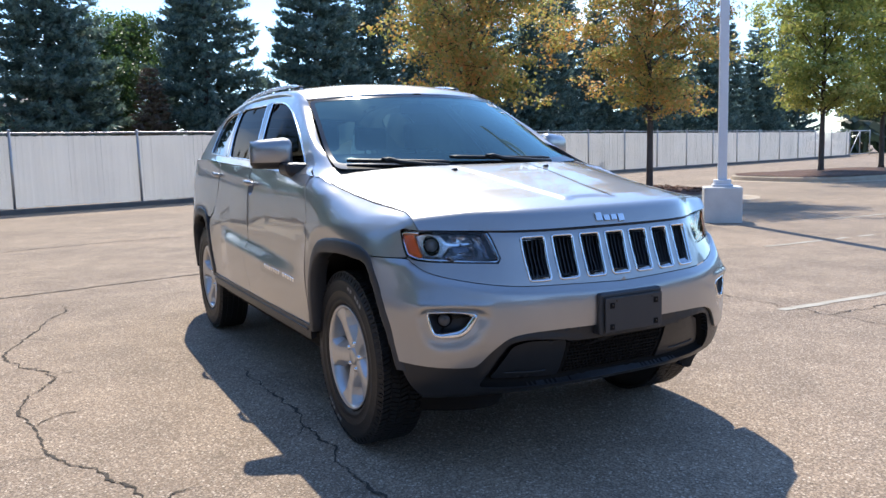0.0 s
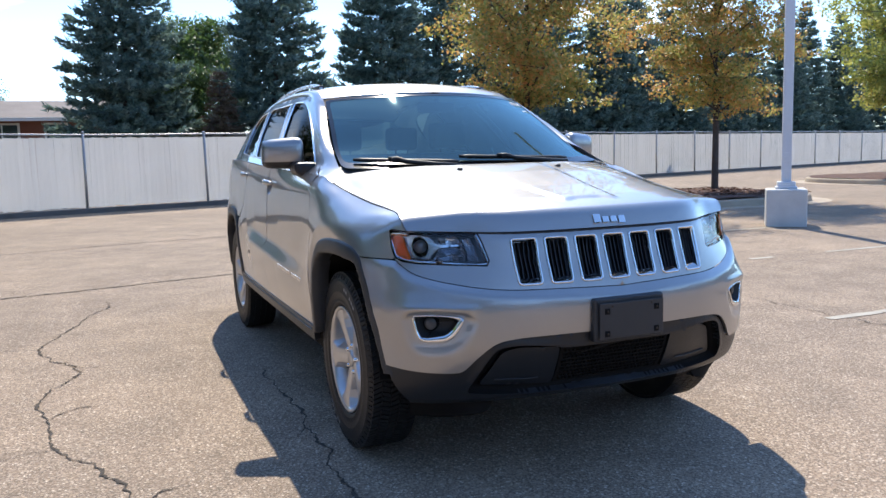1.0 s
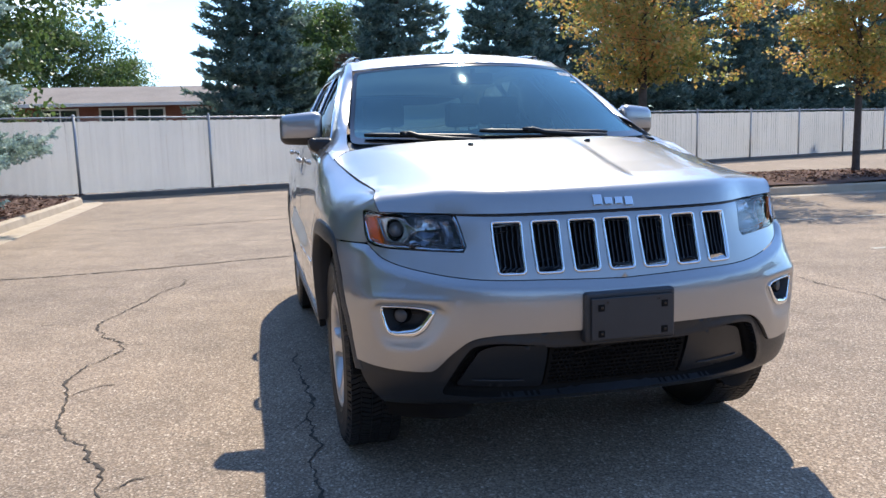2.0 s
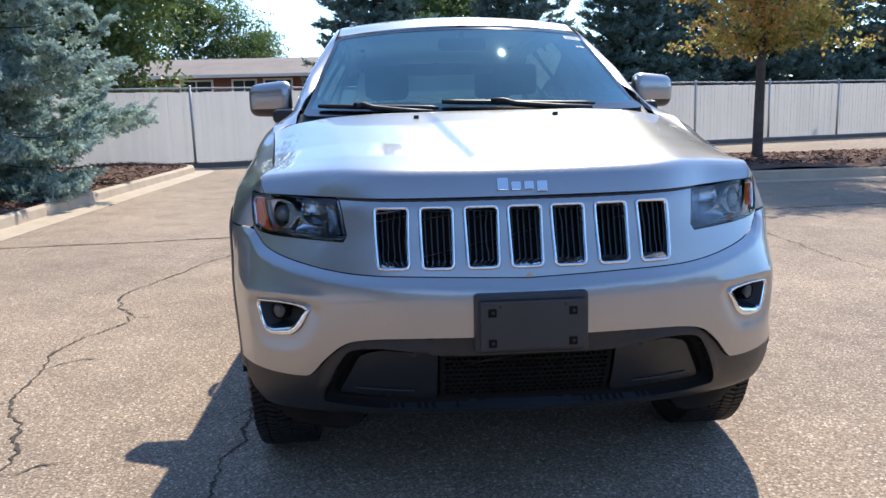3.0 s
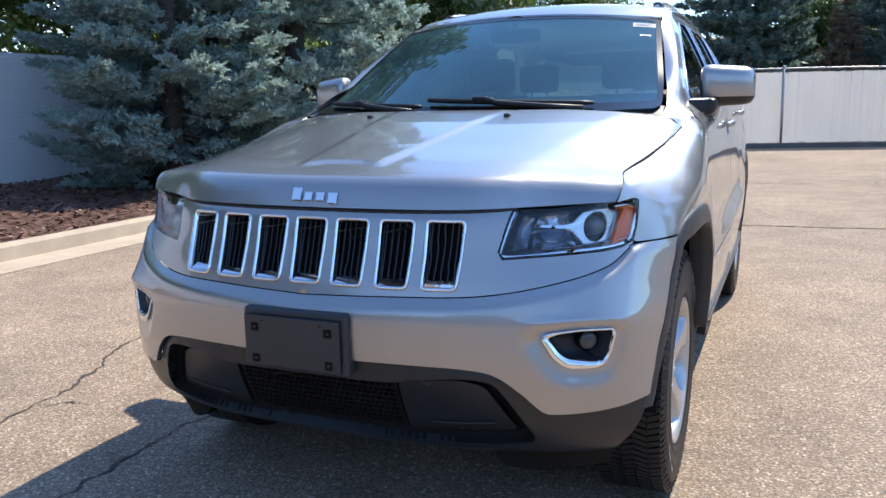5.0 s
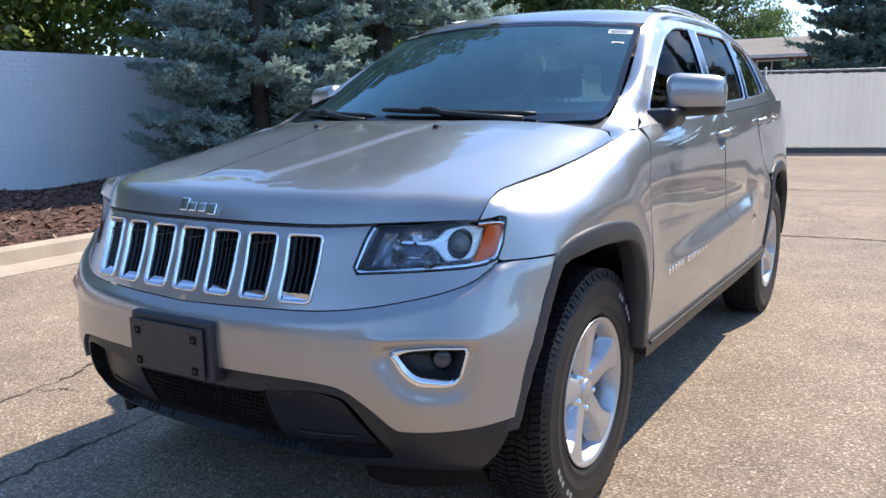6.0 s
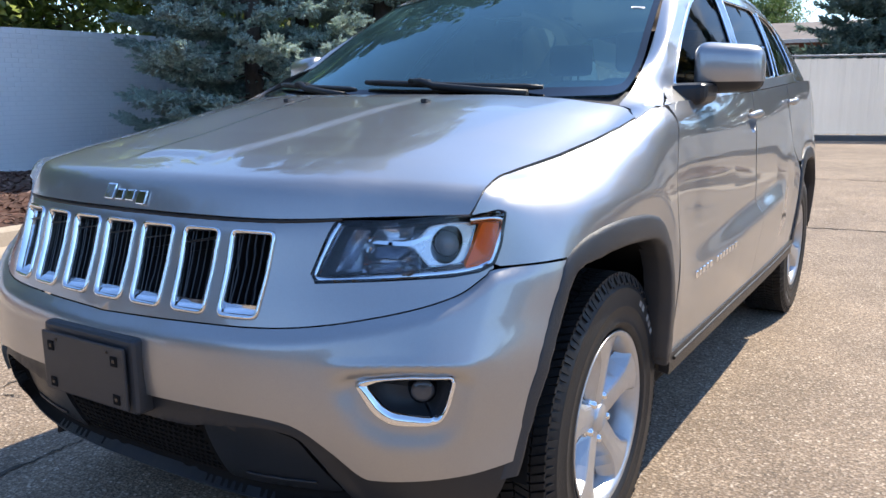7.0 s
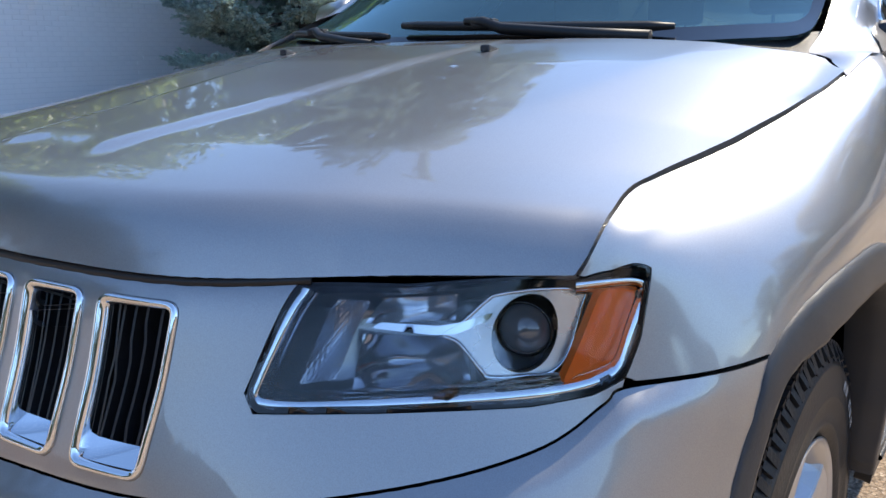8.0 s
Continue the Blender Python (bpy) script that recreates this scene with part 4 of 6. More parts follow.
inset = lambda d: (lambda u, w: np.stack([skin_frame(max(abs(a), 1e-6), b, d)[0] * (math.copysign(1, a), 1, 1) for a, b in zip(u, w)]))
v, f = sheet(dense(grid_out, .02), cells, inset(-.036), .02, 0, .008)
mesh_part("intake_mesh", v, f, DARK, step_wall, "black honeycomb mesh", smooth=False)
v, f = sheet(dense(shrunk(inn, -.004), .03), [], inset(-.055), .03, 0, 0)
mesh_part("intake_backing", v, f, DARK, step_wall)
for sg in (1, -1):
    blank = rounded(np.array([uv_signed(sg * x, z) for x, z in ((.262, .545), (.43, .556), (.492, .540), (.535, .455), (.560, .398), (.262, .378))]), .02)
    v, f = sheet(dense(blank, .02), [], inset(-.030), .02, 0, .02)
    bl = mesh_part("intake_blank", v, f, BUMPER_BLACK, step_wall, "closed black side panel of the intake")
    bead_part("blank_rib", [skin_frame(x, z, -.028)[0] * (sg, 1, 1) for x, z in (tuple(uv_signed(x, z)) for x, z in zip(np.linspace(.33, .51, 8), np.linspace(.412, .422, 8)))], .004, BUMPER_BLACK, bl)

# plate bracket
bm = bmesh.new()
box(bm, -.160, .160, -.900, -.838, .570, .739, .014, 3)
bmesh.ops.recalc_face_normals(bm, faces=bm.faces[:])
for v in bm.verts:
    v.co.y += .06 * (v.co.z - .65) * 0 + 0.012 * (abs(v.co.x) / .16) ** 2
plate = part("plate_bracket", bm, PLASTIC, car, "empty black front plate bracket")
bm = bmesh.new()
box(bm, -.146, .146, -.9035, -.897, .583, .722, .004, 2)
part("bracket_face", bm, PLASTIC, plate)
for x in (-.112, .112):
    for z in (.604, .690):
        bm = bmesh.new()
        box(bm, x - .0115, x + .0115, -.9055, -.9025, z - .0115, z + .0115, .002)
        clip = part("bracket_clip", bm, DARK, plate, "square black clip socket")
        bm = bmesh.new()
        box(bm, x - .003, x + .006, -.9068, -.905, z - .004, z + .005, .001)
        part("clip_nut", bm, GLOSS_BLACK, clip)
for x in (-.09, .09):
    bm = bmesh.new()
    box(bm, x - .003, x + .003, -.9050, -.902, .704, .710, .001)
    part("bracket_pip", bm, GLOSS_BLACK, plate)

# maker's badge on the hood's face: plain chrome bars
bm = bmesh.new()
for x0, x1, z0, z1 in ((-.074, -.042, 1.012, 1.046), (-.034, -.006, 1.012, 1.036), (.003, .031, 1.012, 1.036), (.040, .070, 1.006, 1.036)):
    q = box(bm, x0, x1, -.003, .003, z0, z1, .0028)
for v in bm.verts:
    t = np.interp(v.co.z - .992, MID_FINE[:20], T_FINE[:20])
    v.co.y += float(hood_lip(np.array([abs(v.co.x)]))[0]) + t - .004
part("hood_badge", bm, CHROME, car, "chrome maker's badge as plain bars")

# washer nozzles on the hood
for x in (-.267, .267):
    z = float(on_hood(np.array([x]), np.array([.08]))[0, 2])
    bm = bmesh.new()
    box(bm, x - .010, x + .010, .065, .098, z - .003, z + .011, .004)
    for v in bm.verts:
        v.co.z -= max(0, v.co.y - .075) * .3
    part("washer_nozzle", bm, PLASTIC, car, "small black washer nozzle")

# ---- arches, sills ----
def flare_rows(line, sg, centre_y):
    loops = []
    pts = smooth_line(line, 60)
    for dr, lift in ((-.020, -.003), (-.018, .004), (-.008, .010), (.036, .011), (.044, .007), (.046, -.03), (.044, -.07)):
        row = []
        for y, z in pts:
            w = np.array([centre_y - y, .44 - z])
            w *= (.55 + .45 * min(1, max(0, (y + .36) / .12)) if centre_y < 1 else 1) / np.linalg.norm(w)
            p = with_crease(*[np.array([q]) for q in flank([(y + w[0] * dr, z + w[1] * dr)])[0]])[0]
            row.append(p + (lift * (.15 + .85 * min(1, max(0, (y + .42) / .25))), 0, 0))
        loops.append(np.array(row) * (sg, 1, 1))
    return loops


def liner(sg, cy, name="wheel_liner"):
    bm = bmesh.new()
    prev = None
    for a in np.linspace(0.0, math.pi, 20):
        r = .47
        ring = [bm.verts.new((sg * x, cy + r * math.cos(a) * (1.0 if cy < 1 else 1.0), .42 + r * .98 * math.sin(a))) for x in (.56, .875)]
        if prev:
            f = bm.faces.new((prev[0], prev[1], ring[1], ring[0]))
            f.smooth = True
        prev = ring
    bm.faces.new([bm.verts.new((sg * .56, cy + .47 * math.cos(a), .42 + .46 * math.sin(a))) for a in np.linspace(-.15, math.pi + .15, 24)])
    part(name, bm, DARK, car, "dark wheel housing")


SILL = rounded(flank([(.375, .478), (2.55, .478), (2.56, .405), (.40, .405)]), .01)
for sg in (1, -1):
    for line, cy in ((ARCH_F, 0.0), (ARCH_R, 2.93)):
        L = flare_rows(line, sg, cy)
        n = len(L[0])
        fc = [(r * n + k, r * n + k + 1, (r + 1) * n + k + 1, (r + 1) * n + k) for r in range(len(L) - 1) for k in range(n - 1)]
        if sg > 0:
            fc = [q[::-1] for q in fc]
        mesh_part("arch_flare", np.concatenate(L), fc, PLASTIC, car, "black plastic wheel arch flare")
        liner(sg, cy)
    v, f = sheet(SILL, [], on_skin, .03, 0, .03, .008)
    mesh_part("sill_cladding", *(mirror_of(v, f) if sg < 0 else (v, f)), BUMPER_BLACK, car, "black plastic sill cladding")
    bead_part("sill_strip", [on_skin(*[np.array([q]) for q in flank([(y, .452)])[0]])[0] * (sg, 1, 1) + (sg * .009, 0, 0) for y in np.linspace(.42, 2.5, 24)], .006, PLASTIC, car, "raised strip along the sill")
    # model badge low on the door: plain bars
    for k in range(13):
        if k == 5:
            continue
        y = .60 + k * .038
        z = .668 + .075 * (y - .4) / 1.6
        p = with_crease(*[np.array([q]) for q in flank([(y, z)])[0]])[0]
        bm = bmesh.new()
        box(bm, *sorted((sg * (p[0] - .002), sg * (p[0] + .004))), y - .012, y + .012, z - .011, z + .011, .0015, 1)
        part("badge_bar", bm, CHROME, car, "plain chrome bar of a door badge")
    # handles
    for y, z in HANDLES:
        pts = []
        for q in np.linspace(-.105, .105, 15):
            p = with_crease(*[np.array([w]) for w in flank([(y + q + .01, z + .014 + .004 * q / .1)])[0]])[0]
            pts.append((sg * (p[0] + .026 - .020 * (abs(q) / .105) ** 3), p[1], p[2]))
        bm = bmesh.new()
        tube(bm, pts, [.006 + .008 * (1 - abs(q) ** 3) for q in np.linspace(-1, 1, 15)], 10)
        for v in bm.verts:
            v.co.z = (v.co.z - z - .014) * 1.15 + z + .014
        part("door_handle", bm, PAINT, car, "silver door handle")

# ---- mirrors ----
for sg in (1, -1):
    bm = bmesh.new()
    box(bm, .822, 1.030, .832, .952, 1.232, 1.402, .045, 5)
    for v in bm.verts:
        f = max(0, (v.co.x - .832) / .2)
        v.co.z -= .018 * f * f * (1 if v.co.z > 1.32 else -0.6)
        if v.co.y < .892:
            v.co.y += .030 * f * f + .02 * ((v.co.z - 1.32) / .08) ** 2
        v.co.y += .05 * f
    bmesh.ops.bisect_plane(bm, geom=bm.verts[:] + bm.edges[:] + bm.faces[:], plane_co=(0, 0, 1.272), plane_no=(0, 0, 1))
    low = bm.copy()
    for b, test in ((bm, lambda q: q < 1.272 - 1e-5), (low, lambda q: q > 1.272 + 1e-5)):
        bmesh.ops.delete(b, geom=[f for f in b.faces if test(f.calc_center_median().z)], context="FACES")
        for f in b.faces:
            f.smooth = True
        if sg < 0:
            b.transform(Matrix.Diagonal((-1, 1, 1, 1)))
            bmesh.ops.reverse_faces(b, faces=b.faces[:])
    cap = part("mirror_cap", bm, PAINT, car, "silver door mirror")
    part("mirror_base", low, BUMPER_BLACK, cap, "black lower mirror shell")
    bm = bmesh.new()
    box(bm, .782, .90, .735, .900, 1.180, 1.268, .034, 4)
    for v in bm.verts:
        v.co.z += (v.co.x - .80) * .25 * (1 if v.co.z < 1.235 else .1)
        v.co.y -= max(0, .85 - v.co.x) * .6
    if sg < 0:
        bm.transform(Matrix.Diagonal((-1, 1, 1, 1)))
        bmesh.ops.reverse_faces(bm, faces=bm.faces[:])
    part("mirror_arm", bm, BUMPER_BLACK, cap, "black mirror arm")
    bm = bmesh.new()
    box(bm, sg * .852 if sg > 0 else -1.018, 1.018 if sg > 0 else -.852, .990, .998, 1.262, 1.385, .003, 2)
    part("mirror_glass", bm, material("mirror_silver", (.9, .9, .9), .01, 1.0) if sg > 0 else bpy.data.materials["mirror_silver"], cap, "mirror glass")

# ---- cowl, wipers, sticker, roof rails ----
rear_edge = smooth_line(np.array([(.765, .350), (.735, .340), (.68, .310), (.60, .285), (.45, .251), (.25, .223), (0.0, .213)]), 30)
a = np.array([on_hood(np.array([x]), np.array([y]))[0] - (0, 0, .012) for x, y in rear_edge])
b = on_screen(np.clip(rear_edge[:, 0] / .745, 0, 1.0), np.full(30, .03)) + (0, .01, -.004)
half_v = np.concatenate([a, (a + b) / 2 - (0, 0, .012), b])
half_f = [(r * 30 + k, r * 30 + k + 1, (r + 1) * 30 + k + 1, (r + 1) * 30 + k) for r in range(2) for k in range(29)]
mv, mf = mirror_of(half_v, half_f)
mesh_part("cowl", np.concatenate([half_v, mv]), [q[::-1] for q in half_f] + [tuple(np.array(q[::-1]) + len(half_v)) for q in mf], PLASTIC, car, "black cowl at the windshield's foot")
for x0, x1, b0, b1, px in ((-.150, .500, .092, .040, .47), (-.665, -.165, .072, .040, -.19)):
    xs = np.linspace(x0, x1, 14)
    bs = np.linspace(b0, b1, 14)
    base = on_screen(xs / (.745 - .127 * bs), bs)
    line = base + (0, -.014, .012)
    bm = bmesh.new()
    tube(bm, line, [.008] + [.0105] * 12 + [.006], 6)
    wiper = part("wiper", bm, SEAL, car, "black windshield wiper")
    bm = bmesh.new()
    piv = on_screen(np.array([px / .74]), np.array([.0]))[0] + (0, -.02, .012)
    tube(bm, [piv, piv * .6 + (line[5] + (0, -.02, -.006)) * .4, line[6] + (0, -.022, -.004), line[5] + (0, -.016, .010), line[4] + (0, -.010, .010)], [.012, .012, .012, .011, .008], 8)
    box(bm, line[5][0] - .030, line[5][0] + .030, line[5][1] - .022, line[5][1] + .004, line[5][2] - .004, line[5][2] + .016, .006)
    part("wiper_arm", bm, SEAL, wiper)
PAPER = mottled("white_paper", (.75, .75, .74), (.82, .82, .81), .7, 20)
INK = material("grey_ink", (.25, .25, .27), .7)
for a0, a1, b0, b1 in ((.815, .955, .855, .905), (.86, .925, .735, .755)):
    loop = dense(np.array([(a0, b0), (a1, b0), (a1, b1), (a0, b1)]), .03)
    st = panel("sticker", loop, [], on_screen, PAPER, "white paper sticker inside the windshield", parent=screen_glass, gap=0, flange=0, lift=.0012, step=.03)
    for k in range(3 if b1 - b0 > .03 else 1):
        bb = b0 + (b1 - b0) * (.25 + .25 * k)
        bar = dense(np.array([(a0 + .012, bb - .003), (a1 - .014 - .02 * (k % 2), bb - .003), (a1 - .014 - .02 * (k % 2), bb + .003), (a0 + .012, bb + .003)]), .03)
        panel("print_bar", bar, [], on_screen, INK, parent=st, gap=0, flange=0, lift=.0025, step=.03)
RAIL = [(1.50, .0), (1.56, .012), (1.68, .022), (1.9, .027), (2.4, .028), (2.9, .024), (3.05, .012), (3.1, 0)]
for sg in (1, -1):
    pts = []
    for y, h in smooth_line(RAIL, 40):
        x = .545 - .01 * (y - 1.5)
        z = float(on_roof(np.array([x]), np.array([y]))[0, 2])
        pts.append((sg * x, y, z + h))
    bm = bmesh.new()
    tube(bm, pts, .011, 10)
    for v in bm.verts:
        v.co.x = sg * .54 + (v.co.x - sg * .54) * 1.25
    rail = part("roof_rail", bm, SATIN, car, "silver roof rail")
    for y in (1.56, 2.95):
        x = .545 - .01 * (y - 1.5)
        z = float(on_roof(np.array([x]), np.array([y]))[0, 2])
        bm = bmesh.new()
        box(bm, sg * x - .018, sg * x + .018, y - .06, y + .06, z - .006, z + .018, .010, 3)
        part("rail_foot", bm, PLASTIC, rail, "black rail foot")

# ---- inside: what shows through the glass ----
bm = bmesh.new()
box(bm, -.70, .70, .50, .98, .86, 1.175, .06, 4)
for v in bm.verts:
    v.co.z += .02 * math.cos(v.co.x * 2.2)
    if v.co.z > 1.05 and v.co.y < .75:
        v.co.y -= .12
part("dashboard", bm, DASH, car, "dark dashboard")
bm = bmesh.new()
ring = [Vector((.37 + .185 * math.cos(a), 1.02 + .05 * math.sin(a), 1.06 + .178 * math.sin(a))) for a in np.linspace(0, 2 * math.pi, 32, endpoint=False)]
bead(bm, ring, .016, 10, True)
wheel_ = part("steering_wheel", bm, DASH, car, "dark steering wheel")
bm = bmesh.new()
box(bm, .29, .45, .985, 1.04, 1.0, 1.11, .03, 3)
for dx, dz in ((-.15, .0), (.15, .0), (0, -.14)):
    tube(bm, [(.37, 1.01, 1.05), (.37 + dx, 1.015, 1.05 + dz)], .014, 6)
part("wheel_hub", bm, DASH, wheel_)


def seat(x, y, wide):
    bm = bmesh.new()
    box(bm, x - wide, x + wide, y - .25, y + .27, .62, .80, .05, 3)
    s = part("seat_cushion", bm, SEAT, car, "dark seat")
    bm = bmesh.new()
    box(bm, x - wide * .96, x + wide * .96, y + .20, y + .34, .74, 1.30, .055, 4)
    for v in bm.verts:
        v.co.y += (v.co.z - .74) * .28
        v.co.x = x + (v.co.x - x) * (1 - .18 * max(0, v.co.z - 1.0) / .3)
    part("seat_back", bm, SEAT, s)
    for hx in ((x,) if wide < .35 else (x - .36, x + .36)):
        bm = bmesh.new()
        box(bm, hx - .125, hx + .125, y + .335, y + .435, 1.325, 1.50, .04, 4)
        part("headrest", bm, SEAT, s)
        for q in (-.05, .05):
            bm = bmesh.new()
            tube(bm, [(hx + q, y + .38, 1.26), (hx + q, y + .385, 1.36)], .006, 6)
            part("headrest_post", bm, SATIN, s)


for x in (-.37, .37):
    seat(x, 1.32, .26)
seat(0, 2.20, .64)
bm = bmesh.new()
box(bm, -.115, .115, .98, 1.005, 1.53, 1.59, .02, 3)
rv = part("rear_view_mirror", bm, GLOSS_BLACK, car, "black rear-view mirror")
bm = bmesh.new()
tube(bm, [(0, .99, 1.57), (0, .975, 1.612)], .012, 8)
part("mirror_stem", bm, GLOSS_BLACK, rv)
# underbody, engine bay and cabin floor
bm = bmesh.new()
box(bm, -.55, .55, -.60, .42, .33, .90, .02)
box(bm, -.86, .86, .42, 2.45, .34, .60, .02)
box(bm, -.55, .55, 2.45, 3.42, .36, .80, .02)
box(bm, -.80, .80, 3.40, 3.75, .45, .95, .02)
bmesh.ops.recalc_face_normals(bm, faces=bm.faces[:])
part("underbody", bm, DARK, car, "dark underbody")
for sg in (1, -1):
    # door linings
    bm = bmesh.new()
    box(bm, sg * .80 - .02, sg * .80 + .02, .50, 3.4, .58, 1.22, .01)
    part("door_lining", bm, SEAT, car, "dark door lining")
bm = bmesh.new()
box(bm, -.72, .72, .40, .46, .5, 1.19, .01)
part("bulkhead", bm, DARK, car)
# tail: a plain body end with the tailgate glass, so that the far end is closed and lets daylight in
tail_i = np.linspace(12.55, 15, 30)
tj = np.linspace(.6, 8, 24)
ti, tjj = np.meshgrid(tail_i, tj, indexing="ij")
tp = skin(ti, tjj).reshape(-1, 3)
tf = [(i * 24 + j, (i + 1) * 24 + j, (i + 1) * 24 + j + 1, i * 24 + j + 1) for i in range(29) for j in range(23)]
mv, mf = mirror_of(tp, tf)
mesh_part("tail_panel", np.concatenate([tp, mv]), tf + [tuple(np.array(q) + len(tp)) for q in mf], PAINT, car, "silver tail")
gl = dense(np.array([(-1, 0), (1, 0), (1, 1), (-1, 1)]), .2)
on_back = lambda a, b: np.stack([a * (.66 - .12 * b), 3.84 - .46 * b - .05 * a * a, 1.29 + .33 * b], 1)
v, f = sheet(gl, [], on_back, .2, 0, 0, 0, True)
mesh_part("rear_glass", v, f, PRIVACY, car, "dark tinted rear glass")

# ---- wheels ----
def make_wheel():
    hub = new("wheel")
    hub.parent = car
    bm = bmesh.new()
    prof = [(-.075, .225), (-.085, .235), (-.100, .27), (-.112, .31), (-.109, .345), (-.097, .368), (-.080, .3775), (.080, .3775), (.096, .369), (.105, .356), (.1075, .349), (.1095, .3475), (.1085, .343),
            (.1115, .330), (.1120, .302), (.1130, .300), (.1118, .2965), (.1085, .280), (.1075, .262), (.1095, .259), (.1090, .254), (.104, .246), (.095, .236), (.084, .229)]
    lathe(bm, prof, 72)
    tyre = part("tyre", bm, RUBBER, hub, "black all-terrain tyre")
    bm = bmesh.new()
    rnd = random.Random(3)
    for row, (c, wd) in enumerate(((-.079, .034), (-.040, .036), (0, .034), (.040, .036), (.079, .034))):
        n = 112
        for k in range(n):
            a0 = (k + .5 * (row % 2) + rnd.uniform(-.08, .08)) / n * 2 * math.pi
            a1 = a0 + 2 * math.pi / n * .72
            skew = .03 * (1 if row % 2 else -1)
            low, high = .374, .3862 - .003 * (abs(c) > .08)
            vs = []
            for r in (low, high):
                for x, a in ((c - wd / 2, a0), (c + wd / 2, a0 + skew), (c + wd / 2, a1 + skew), (c - wd / 2, a1)):
                    vs.append(bm.verts.new((x, r * math.cos(a), r * math.sin(a))))
            for q in ((4, 5, 6, 7), (0, 1, 5, 4), (1, 2, 6, 5), (2, 3, 7, 6), (3, 0, 4, 7)):
                bm.faces.new([vs[e] for e in q])
    # shoulder lugs that run down onto the sidewall
    for k in range(112):
        a0 = k / 112 * 2 * math.pi
        a1 = a0 + 2 * math.pi / 112 * (.55 if k % 2 else .68)
        vs = []
        for x, r in ((.0955, .3815), (.1075, .362 if k % 2 else .353), (.096, .368), (.103, .355)):
            vs.append([bm.verts.new((x, r * math.cos(a), r * math.sin(a))) for a in (a0, a1)])
        o0, o1, i0, i1 = vs
        x_out = .0012
        for ring in (o0, o1):
            for v in ring:
                v.co.x += x_out
        for q in ((o0[0], o1[0], o1[1], o0[1]), (o0[0], i0[0], i1[0], o1[0]), (o0[1], o1[1], i1[1], i0[1]), (o1[0], i1[0], i1[1], o1[1])):
            bm.faces.new(q)
    bmesh.ops.recalc_face_normals(bm, faces=bm.faces[:])
    part("tread", bm, RUBBER, tyre, "blocky tread")
    for base in (0.55, 3.6):
        for k in (0, 1, 2, 4, 5):
            a = base + k * .085
            bm = bmesh.new()
            bm.faces.new([bm.verts.new((.1132, r * math.cos(q), r * math.sin(q))) for r, q in ((.318, a - .030), (.318, a + .030), (.334, a + .030), (.334, a - .030))])
            part("sidewall_bar", bm, WORN_MARK, tyre, "worn pale bar on the sidewall")
    bm = bmesh.new()
    lathe(bm, [(-.09, .205), (-.088, .222), (-.07, .215), (.055, .205), (.070, .211), (.084, .222), (.0905, .2265), (.0925, .222), (.085, .211), (.06, .201), (.03, .196), (-.09, .190)], 72)
    rim = part("rim", bm, WHEEL_SILVER, hub, "silver five-spoke alloy rim")
    for k in range(5):
        bm = bmesh.new()
        secs = []
        # flat-faced spokes with sloping flanks, narrowest at mid length and flared into the rim
        for r, hw, xf, xe, xb, flat in ((.028, .032, .060, .050, .0, .72), (.058, .043, .063, .042, .0, .66), (.090, .048, .068, .030, .0, .60), (.130, .050, .074, .026, .002, .56),
                                        (.165, .058, .079, .030, .008, .58), (.192, .073, .083, .044, .020, .68), (.211, .088, .085, .064, .040, .82)):
            secs.append([bm.verts.new(q) for q in ((xb, -hw, r), (xe, -hw, r), (xf - .002, -hw * flat, r), (xf + .001, -hw * .2, r), (xf + .001, hw * .2, r), (xf - .002, hw * flat, r), (xe, hw, r), (xb, hw, r))])
        for a, b in zip(secs, secs[1:]):
            for q in range(7):
                f = bm.faces.new((a[q], a[q + 1], b[q + 1], b[q]))
        bmesh.ops.recalc_face_normals(bm, faces=bm.faces[:])
        bmesh.ops.bevel(bm, geom=[e for e in bm.edges if len(e.link_faces) == 2 and e.calc_face_angle(0) > .5], offset=.0025, segments=2, affect="EDGES")
        bm.transform(Matrix.Rotation(k * 2 * math.pi / 5 + .035, 4, "X"))
        spoke_ = part("spoke", bm, WHEEL_SILVER, rim)
        spoke_.data.polygons.foreach_set("use_smooth", [False] * len(spoke_.data.polygons))
    bm = bmesh.new()
    lathe(bm, [(.0, .076), (.046, .074), (.053, .068), (.055, .040), (.057, .0375), (.066, .036), (.069, .031), (.0705, .0001)], 36)
    part("centre_cap", bm, WHEEL_SILVER, rim, "silver centre cap")
    for k in range(5):
        a = (k + .5) * 2 * math.pi / 5 - .035
        bm = bmesh.new()
        lathe(bm, [(.05, .0155), (.0535, .015), (.050, .0125), (.050, .0105), (.066, .0095), (.069, .006), (.0695, .0001)], 12)
        bm.transform(Matrix.Translation((0, .0575 * math.sin(a), .0575 * math.cos(a))))
        part("lug_nut", bm, CHROME, rim, "steel lug nut")
    bm = bmesh.new()
    lathe(bm, [(-.02, .06), (-.02, .165), (-.045, .165), (-.045, .06)], 40)
    part("brake_disc", bm, material("brake_iron", (.12, .11, .10), .45, .9), hub, "dark brake disc")
    bm = bmesh.new()
    lathe(bm, [(-.09, .19), (-.09, .0001)], 30)
    part("hub_plate", bm, DARK, hub)
    for ob in hub.children_recursive:
        rubber = ob is tyre or ob.parent == tyre
        k = 1.017 if rubber else 1.055
        ob.data.transform(Matrix.Translation((0 if rubber else .012, 0, 0)) @ Matrix.Diagonal((1, k, k, 1)))
    return hub


